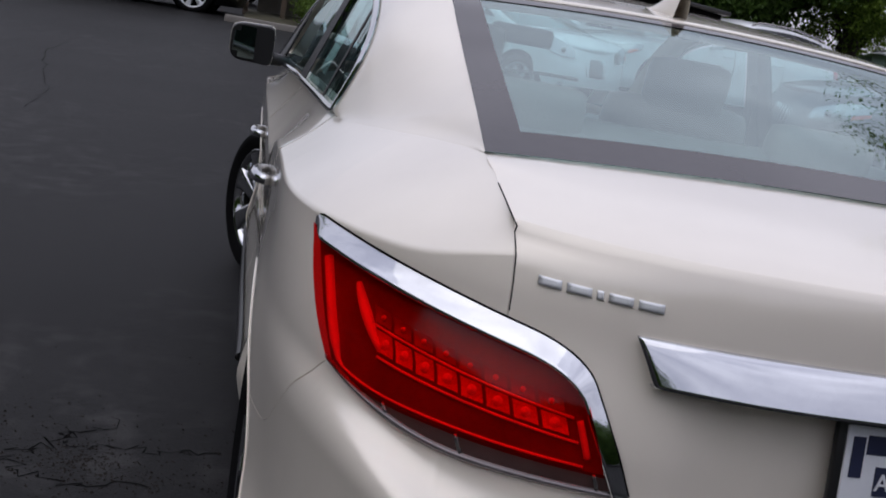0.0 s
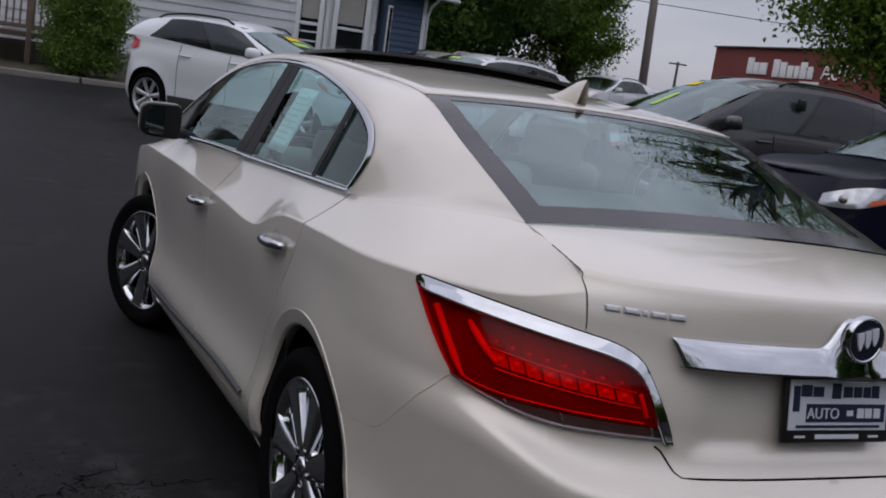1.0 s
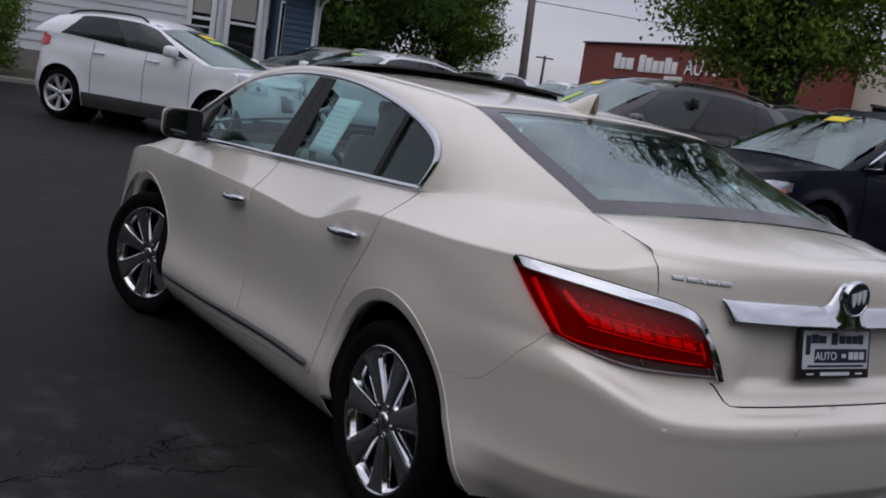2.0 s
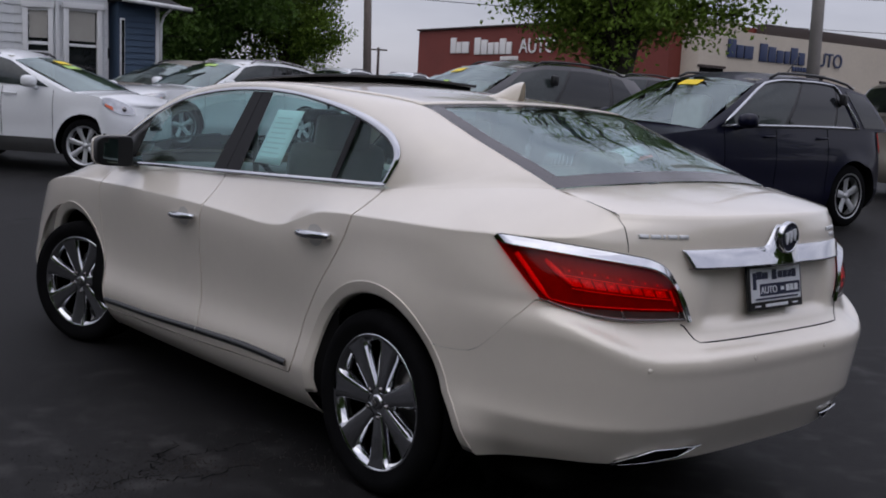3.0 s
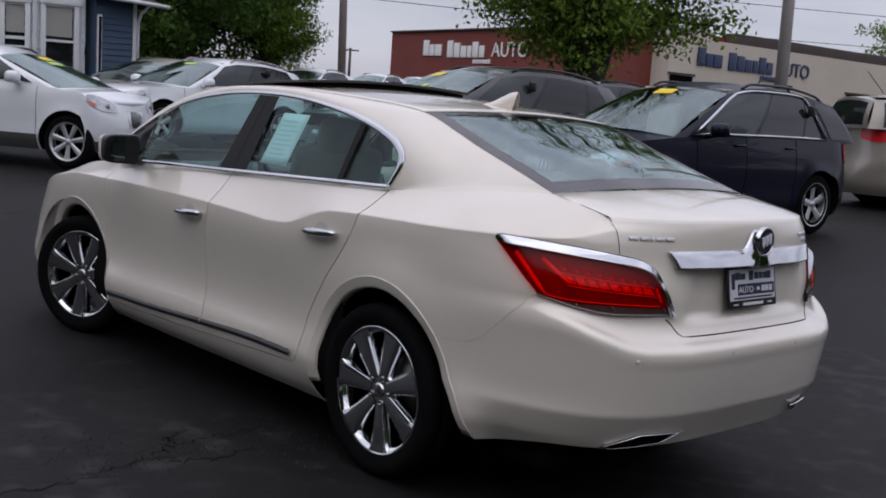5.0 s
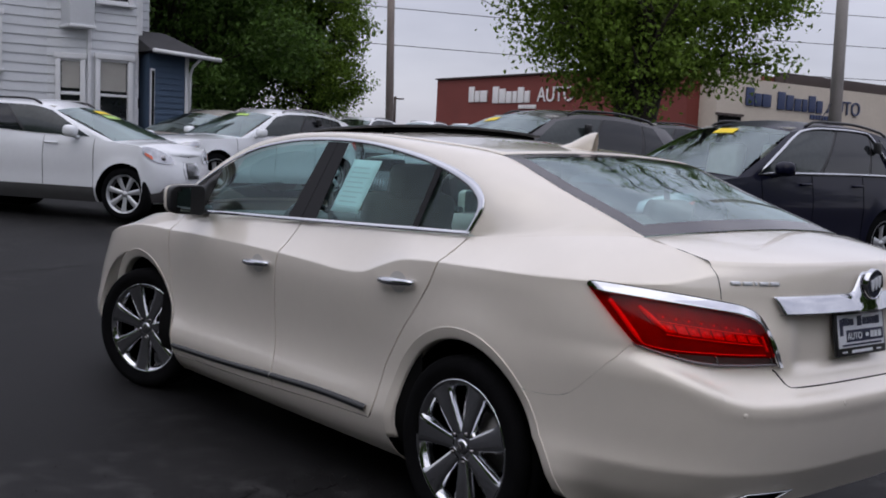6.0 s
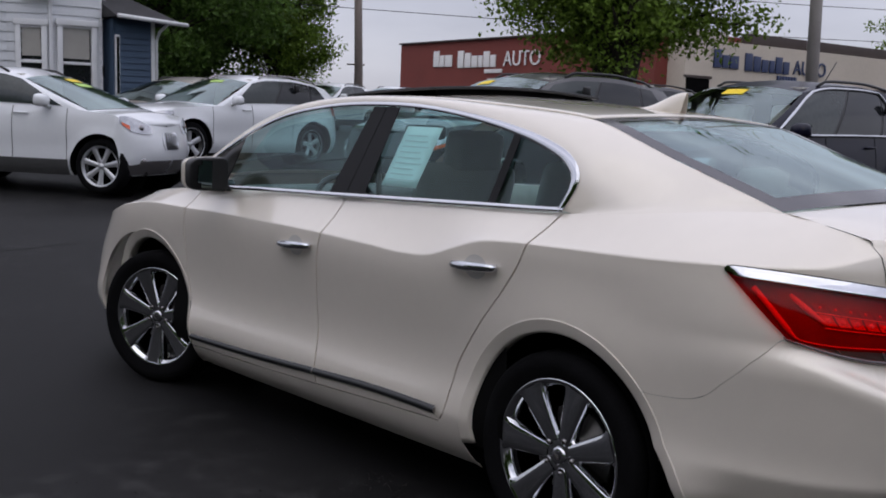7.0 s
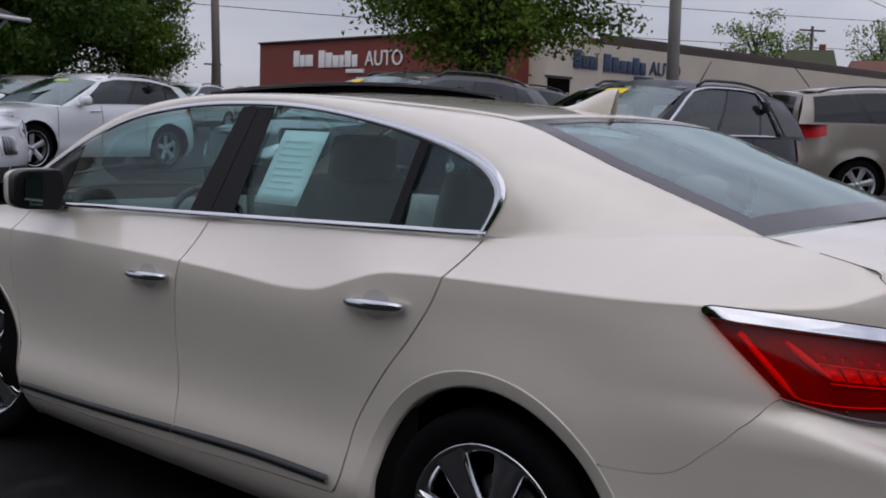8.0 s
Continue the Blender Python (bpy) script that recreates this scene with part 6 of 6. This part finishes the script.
def shops():
    a, b = Vector((43.87, 55.5)), Vector((40.73, 30.72))
    L, az = (b - a).length, math.degrees(math.atan2(b.y - a.y, b.x - a.x))
    gz = 1.60
    red = empty("red_brick_building", pose(a.x, a.y, gz, 0, 0, az))
    tagged(red, "long red brick building with white sign lettering", "building")
    box("wall", (L - 1.0, 10, 4.7), (L / 2 - 0.5, 5.0, 2.35), BRICK, red)
    box("coping", (L - 0.8, 0.4, 0.10), (L / 2 - 0.4, 0.0, 4.76), BROWN, red, bevel=0.02)
    # sign: the name as plain bars, then the readable word
    end = letters_bar(red, 4.1, (0.62, 0.52, 0.76), 0.10, 3.15, (1.0, 0.72, 0.72), SIGN_WHITE, -0.05)
    end = letters_bar(red, end + 0.55, (0.62, 0.62, 0.58, 0.42, 0.58, 0.5), 0.12, 3.05, (1.05, 0.9, 0.72, 0.72, 0.95, 0.72), SIGN_WHITE, -0.05)
    write("AUTO", 1.25, (end + 2.4, -0.06, 3.1), SIGN_WHITE, red, 0.03)
    letters_bar(red, end - 1.2, (0.2,) * 7, 0.06, 2.68, (0.24,) * 7, SIGN_WHITE, -0.05)

    gz = 1.42
    c, e = Vector((40.93, 30.52)), Vector((60.5, 28.81))
    d = (e - c).normalized()
    az = math.degrees(math.atan2(d.y, d.x))
    cream = empty("cream_building", pose(c.x, c.y, gz, 0, 0, az))
    tagged(cream, "long low cream building with navy sign lettering", "building")
    box("wall", (45, 8, 4.5), (23.2, 4.0, 2.25), CREAM, cream)
    box("fascia", (40, 0.7, 0.55), (26.0, 0.5, 4.80), BROWN, cream, bevel=0.04)
    box("parapet", (3.2, 8, 0.45), (2.3, 4.0, 4.72), CREAM, cream)
    for x, w in ((1.7, 1.7), (10.2, 1.3), (17.5, 2.2), (24.0, 1.6), (31, 2.0)):
        box("window", (w, 0.12, 0.75), (x, 0.0, 2.15), CAVITY, cream)
        box("lintel", (w + 0.3, 0.16, 0.12), (x, -0.02, 2.6), BROWN, cream)
    end = letters_bar(cream, 2.8, (0.58, 0.50, 0.68), 0.10, 3.15, (0.92, 0.66, 0.66), SIGN_NAVY, -0.06)
    end = letters_bar(cream, end + 0.45, (0.58, 0.56, 0.52, 0.4, 0.54, 0.5), 0.13, 3.1, (0.92, 0.80, 0.66, 0.66, 0.88, 0.66), SIGN_NAVY, -0.06)
    write("AUTO", 1.08, (end + 1.75, -0.08, 3.14), SIGN_NAVY, cream, 0.03)
    letters_bar(cream, end - 1.1, (0.19,) * 7, 0.06, 2.75, (0.24,) * 7, SIGN_NAVY, -0.06)


def far_house(label, at, turn, wide, deep, eave, ridge, roof_mat):
    ho = empty("far_house", pose(at[0], at[1], ground_height(*at), 0, 0, turn))
    tagged(ho, label, "house")
    box("wall", (wide, deep, eave), (0, 0, eave / 2), CREAM, ho)
    w, d = wide / 2 + 0.3, deep / 2 + 0.3
    link_mesh("roof", [(-w, -d, eave), (w, -d, eave), (w, d, eave), (-w, d, eave), (-w * 0.8, 0, ridge), (w * 0.8, 0, ridge)], [(0, 1, 5, 4), (2, 3, 4, 5), (1, 2, 5), (3, 0, 4), (3, 2, 1, 0)], roof_mat, ho, smooth=False)
    box("chimney", (0.6, 0.6, 1.2), (w * 0.4, 0.3, ridge - 0.1), BRICK, ho)
    for x in (-0.25, 0.25):
        box("window", (0.9, 0.08, 1.2), (wide * x, -deep / 2, eave * 0.55), DARK_GLASS, ho)
    return ho


def leaf_cloud(name, blobs, count, size, mat, parent, seed, label="", clump=55, thin=None, bare=None):
    """A crown of many small bent leaves, gathered in clumps with gaps."""
    rng = np.random.default_rng(seed)
    verts, faces = [], []
    blobs = np.array(blobs, float)
    wts = blobs[:, 3] ** 2.2
    pick = rng.choice(len(blobs), count, p=wts / wts.sum())
    dirs = rng.normal(size=(count, 3))
    dirs /= np.linalg.norm(dirs, axis=1)[:, None]
    rad = rng.random(count) ** 0.42
    pos = blobs[pick, :3] + dirs * (rad * blobs[pick, 3])[:, None] * np.array([1, 1, 0.8])
    # gather the leaves into sprays of uneven size, flattened and drooping a little
    sprays = max(1, count // clump)
    lot_of = rng.random(sprays) ** 1.6 + 0.08
    own = rng.choice(sprays, count, p=lot_of / lot_of.sum())
    off = np.clip(rng.normal(size=(count, 3)), -1.7, 1.7) * np.array([1, 1, 0.62])
    off *= (0.55 + 0.6 * lot_of[own])[:, None] * size * 4.6 * (clump / 55) ** 0.4
    off[:, 2] -= 0.10 * np.hypot(off[:, 0], off[:, 1])
    pos = pos[own] + off
    if thin:
        # towards the top only a few young leaves on the twigs
        pos = pos[(pos[:, 2] < thin) | (rng.random(count) < 0.12)]
        count = len(pos)
    if bare:
        # a sector with few leaves, where the stems show
        turn = (np.degrees(np.arctan2(pos[:, 1], pos[:, 0])) - bare[0] + 180) % 360 - 180
        pos = pos[(np.abs(turn) > bare[1]) | (pos[:, 2] < 2.9) | (rng.random(count) < 0.25)]
        count = len(pos)
    ax = rng.normal(size=(count, 3))
    ax /= np.linalg.norm(ax, axis=1)[:, None]
    bx = np.cross(ax, rng.normal(size=(count, 3)))
    bx /= np.linalg.norm(bx, axis=1)[:, None]
    cx = np.cross(ax, bx)
    ln = size * rng.uniform(0.7, 1.4, count)
    for k in range(count):
        p, a, b, c, s = pos[k], ax[k], bx[k], cx[k], ln[k]
        i = len(verts)
        verts += [p - a * s, p + b * s * 0.55 + c * s * 0.15, p + a * s, p - b * s * 0.55 + c * s * 0.15]
        faces += [(i, i + 1, i + 2), (i, i + 2, i + 3)]
    ob = link_mesh(name, verts, faces, mat, parent, label, smooth=False)
    ob["kind"] = "stuff"
    return ob


def tree(name, label, at, height, spread, trunk_r, crown_from, leaf_mat, seed, leaves, leaf_size, z=None, lean=(0, 0), forks=(), stout=1.0, clump=55, thin=None, bare=None):
    rnd = random.Random(seed)
    gz = ground_height(*at) if z is None else z
    tr = empty(name, pose(at[0], at[1], gz))
    tagged(tr, label, "tree")
    fork = crown_from + 0.25 * (height - crown_from)
    tube("trunk", [(0, 0, -0.1), (0.03, 0, fork * 0.5), (lean[0] * 0.4, lean[1] * 0.4, fork), (lean[0], lean[1], height * 0.75)], [trunk_r * 1.25, trunk_r, trunk_r * 0.8, trunk_r * 0.2], BARK, tr, sides=12)
    blobs = []
    for fx, fy, fz in forks:
        tube("stem", [(0, 0, 0.2), (fx * 0.18, fy * 0.18, 1.9), (fx * 0.6, fy * 0.6, fz * 0.6), (fx, fy, fz)], [trunk_r, trunk_r * 0.82, trunk_r * 0.6, trunk_r * 0.25], BARK, tr, sides=12)
        blobs += [(fx * t, fy * t, lerp(2.4, fz, t), spread * 0.34) for t in (0.15, 0.4, 0.7, 1.0)]
    mid_z, half_z = (crown_from + height) / 2, (height - crown_from) / 2
    for k in range(34):
        a = 2.399963 * k + rnd.uniform(-0.3, 0.3)
        t = 1 - 2 * (k + 0.5) / 34
        r = math.sqrt(1 - t * t) ** 0.8 * rnd.uniform(0.62, 1.0)
        tip = (spread * r * math.cos(a), spread * r * math.sin(a), mid_z + half_z * t * rnd.uniform(0.8, 0.98))
        z0 = min(max(crown_from * 0.75, tip[2] - spread * 0.9), height * 0.66)
        midp = (tip[0] * 0.45 + rnd.uniform(-0.3, 0.3), tip[1] * 0.45 + rnd.uniform(-0.3, 0.3), lerp(z0, tip[2], 0.62) + 0.15)
        tube("limb", [(0, 0, z0), midp, tip], [trunk_r * 0.36 * stout, trunk_r * 0.20 * stout, trunk_r * 0.05 * stout], BARK, tr, sides=6)
        for j in range(2):
            t2 = (tip[0] + rnd.uniform(-1, 1) * spread * 0.3, tip[1] + rnd.uniform(-1, 1) * spread * 0.3, tip[2] + rnd.uniform(-0.6, 0.8) * spread * 0.2)
            tube("branch", [midp, ((midp[0] + t2[0]) / 2, (midp[1] + t2[1]) / 2, (midp[2] + t2[2]) / 2 + 0.2), t2], [trunk_r * 0.14 * stout, trunk_r * 0.08 * stout, trunk_r * 0.03 * stout], BARK, tr, sides=5)
            blobs.append((*t2, spread * rnd.uniform(0.16, 0.30)))
        blobs.append((*tip, spread * rnd.uniform(0.22, 0.36)))
        blobs.append((tip[0] * 0.6, tip[1] * 0.6, lerp(mid_z, tip[2], 0.7), spread * rnd.uniform(0.15, 0.28)))
    leaf_cloud("crown", blobs, leaves, leaf_size, leaf_mat, tr, seed, clump=clump, thin=thin, bare=bare)
    return tr


def greenery():
    tree("street_tree", "leafy young maple in front of the shops", (17.4, 14.95), 14.0, 4.2, 0.36, 2.3, LEAF, 5, 130000, 0.066, stout=1.7, clump=170, thin=6.8, bare=(222, 15), forks=((-0.75, 0.95, 9.0), (0.45, -1.5, 9.0), (0.1, 0.1, 10.5)))
    for i, (x, y, h, sp, sd) in enumerate(((12.0, 31.5, 9.6, 4.6, 11), (14.6, 33.5, 10.2, 4.6, 12), (8.5, 36.0, 10.5, 5.5, 13), (18.0, 30.6, 7.6, 1.75, 14))):
        tree("shade_tree", "dense dark green shade tree behind the house", (x, y), h, sp, 0.32, 0.8 if h > 9 else 1.0, LEAF_DARK if h > 9 else LEAF, sd, 80000 if h > 9 else 30000, 0.085 if h > 9 else 0.06)
    for x, y, h, sp, sd, n in ((101.0, 47.3, 11.4, 3.2, 21, 2600), (103.7, 45.4, 9.6, 2.8, 22, 1800), (105.6, 36.4, 11.0, 3.0, 23, 2600), (103.0, 61.0, 8.0, 2.6, 24, 700), (112, 34, 10.0, 3.4, 25, 2200)):
        tree("far_tree", "thinly leaved tree beyond the shops", (x, y), h, sp, 0.2, 2.5, LEAF, sd, n, 0.15)
    cedar = empty("cedar", pose(87.4, 41.15, ground_height(87, 42)))
    tagged(cedar, "dark conical evergreen beyond the shops", "tree")
    tube("trunk", [(0, 0, 0), (0, 0, 5.5)], [0.2, 0.05], BARK, cedar)
    leaf_cloud("crown", [(0.15 * math.cos(k), 0.15 * math.sin(k), 1.2 + 0.35 * k, 1.75 * (1 - k / 18.5)) for k in range(18)], 9000, 0.10, CEDAR_LEAF, cedar, 9)
    # unseen trees added behind and beside the camera, to darken mirror and paint
    for i, (x, y) in enumerate(((-17, 12), (-17, 6.5), (-17, 1), (-17, -4.5), (-18, -10), (-16, -18), (-9, -23), (-2, -24), (5, -24), (12, -23), (19, -21), (26, -17))):
        tree("unseen_border_tree", "dense green tree added out of view to darken light and reflections", (x, y), (8.6 if y > -12 else 7.2) + (i * 37 % 5) * 0.5, 3.7, 0.26, 0.7, LEAF_DARK, 40 + i, 6400, 0.28)
    bush = empty("round_bush", pose(0.57, 19.3, ground_height(0, 19.3) + 0.1))
    tagged(bush, "clipped round green bush at the kerb", "bush")
    tube("stem", [(0, 0, 0), (0, 0, 0.6)], [0.06, 0.03], BARK, bush)
    rnd = random.Random(4)
    blobs = [(rnd.uniform(-0.48, 0.48), rnd.uniform(-0.4, 0.4), rnd.uniform(0.22, 1.38), rnd.uniform(0.28, 0.42)) for _ in range(44)]
    leaf_cloud("crown", blobs, 46000, 0.030, BUSH_LEAF, bush, 3)


def kerb_and_deck():
    z = ground_height(0, 17.9)
    bed = [(-1.1, 18.25, z + 0.08), (4.2, 17.85, z + 0.08), (4.2, 21.7, z + 0.16), (-1.1, 21.7, z + 0.16)]
    tagged(link_mesh("planting_bed", bed, [(0, 1, 2, 3)], SOIL, smooth=False), "strip of soil and grass before the house", "ground", kind="structure")
    k = empty("kerb", pose(-2.4, 18.28, z + 0.03, 0, 0, -4.3))
    tagged(k, "pale concrete kerb along the lot", "kerb", kind="structure")
    for i in range(4, 8):
        box("kerb_stone", (1.86, 0.16, 0.16), (-5.7 + 1.9 * i, 0, 0), CONCRETE, k, bevel=0.02)
    dk = empty("deck_rail", pose(-0.35, 20.5, z + 0.08))
    tagged(dk, "grey wooden deck with a slatted railing", "railing")
    box("deck", (1.6, 1.0, 0.10), (0, 0.45, 0.62), RAIL_WOOD, dk)
    for x in (-0.75, 0.0, 0.75):
        box("post", (0.10, 0.10, 1.65), (x, -0.1, 0.82), RAIL_WOOD, dk, bevel=0.008)
    for zz in (0.78, 1.55):
        box("rail", (1.6, 0.06, 0.09), (0, -0.1, zz), RAIL_WOOD, dk, bevel=0.006)
    for i in range(12):
        box("baluster", (0.04, 0.04, 0.72), (-0.70 + 0.128 * i, -0.1, 1.16), RAIL_WOOD, dk)


def poles():
    p = empty("utility_pole", pose(19.52, 27.95, ground_height(19, 28)))
    tagged(p, "weathered wooden utility pole", "pole")
    tube("shaft", [(0, 0, -0.2), (-0.26, 0.24, 11)], [0.15, 0.11], POLE_WOOD, p, sides=14)
    box("crossarm", (2.4, 0.10, 0.12), (-0.25, 0.23, 10.3), POLE_WOOD, p, rot=(0, 0, 30))
    p2 = empty("street_light", pose(25.23, 14.1, ground_height(25, 14)))
    tagged(p2, "weathered pole carrying a small lamp arm", "pole")
    tube("shaft", [(0, 0, -0.2), (-0.14, 0.13, 12)], [0.19, 0.14], POLE_GREY, p2, sides=14)
    tube("lamp_arm", [(0, 0, 6.6), (-0.8, 0.8, 6.75), (-1.3, 1.3, 6.7)], 0.03, SILVER, p2)
    box("lamp_head", (0.5, 0.22, 0.14), (-1.5, 1.5, 6.68), SILVER, p2, bevel=0.05, rot=(0, 0, -45))
    far = empty("utility_pole", pose(98.6, 40.55, ground_height(98, 40)))
    tagged(far, "far utility pole with a crossarm", "pole")
    tube("shaft", [(0, 0, 0), (0, 0, 9.6)], [0.18, 0.14], BROWN, far)
    box("crossarm", (2.6, 0.14, 0.16), (0, 0, 9.2), BROWN, far, rot=(0, 0, -40))
    far2 = empty("utility_pole", pose(87.1, 118.05, 3.1))
    tagged(far2, "thin far utility pole", "pole")
    tube("shaft", [(0, 0, 0), (0, 0, 5.6)], [0.22, 0.18], BROWN, far2)
    box("crossarm", (2.4, 0.2, 0.2), (0, 0, 5.3), BROWN, far2, rot=(0, 0, -40))
    for i, (a, b, sag) in enumerate((((-14, 42, 8.8), (60, 12, 8.8), 1.2), ((-14, 42, 7.4), (60, 12, 7.4), 1.0), ((-14, 42, 6.0), (60, 12, 6.0), 0.9), ((19.4, 28.1, 8.3), (60, 44, 6.5), 0.7), ((25.06, 14.5, 8.2), (80, 18, 8.0), 0.8), ((25.06, 14.5, 9.2), (80, 18, 9.0), 0.8))):
        pts = [(lerp(a[0], b[0], t / 20), lerp(a[1], b[1], t / 20), lerp(a[2], b[2], t / 20) - sag * 4 * (t / 20) * (1 - t / 20)) for t in range(21)]
        tagged(tube("overhead_wire", pts, 0.016, CABLE, sides=4), "thin black overhead wire against the sky", "wire", "overhead wires")


sedan()
lot()
house()
far_house("far house under a mossy green-brown roof", (93.97, 38.65), -67, 4.4, 8, 4.4, 7.1, MOSS_ROOF)
far_house("far house under a red-brown roof", (97.1, 32.6), -70, 7.5, 8, 4.2, 6.3, ROOF_BROWN)
shops()
greenery()
kerb_and_deck()
poles()
crack([(-2.6, 0.53), (-2.3, 0.52), (-2.2, 0.50), (-2.05, 0.50), (-1.9, 0.50), (-1.7, 0.55), (-1.5, 0.62), (-1.43, 0.52), (-1.26, 0.46), (-1.1, 0.51)], 0.0045)
crack([(-1.36, 0.71), (-1.26, 0.71), (-1.16, 0.72), (-1.05, 0.72), (-0.90, 0.75)], 0.004)
crack([(-1.5, 0.62), (-1.40, 0.67), (-1.36, 0.75), (-1.32, 0.79), (-1.2, 0.93)], 0.004)
crack([(4.6, 1.44), (5.3, 1.44), (5.89, 1.42), (6.87, 1.47), (7.6, 1.40)], 0.010)
crumbs()
crack([(-2.6, 6.5), (-2.6, 7.5), (-3.05, 9.75), (-3.0, 11.3)], 0.004)
crack([(-0.24, 6.98), (0.65, 7.12)], 0.010)
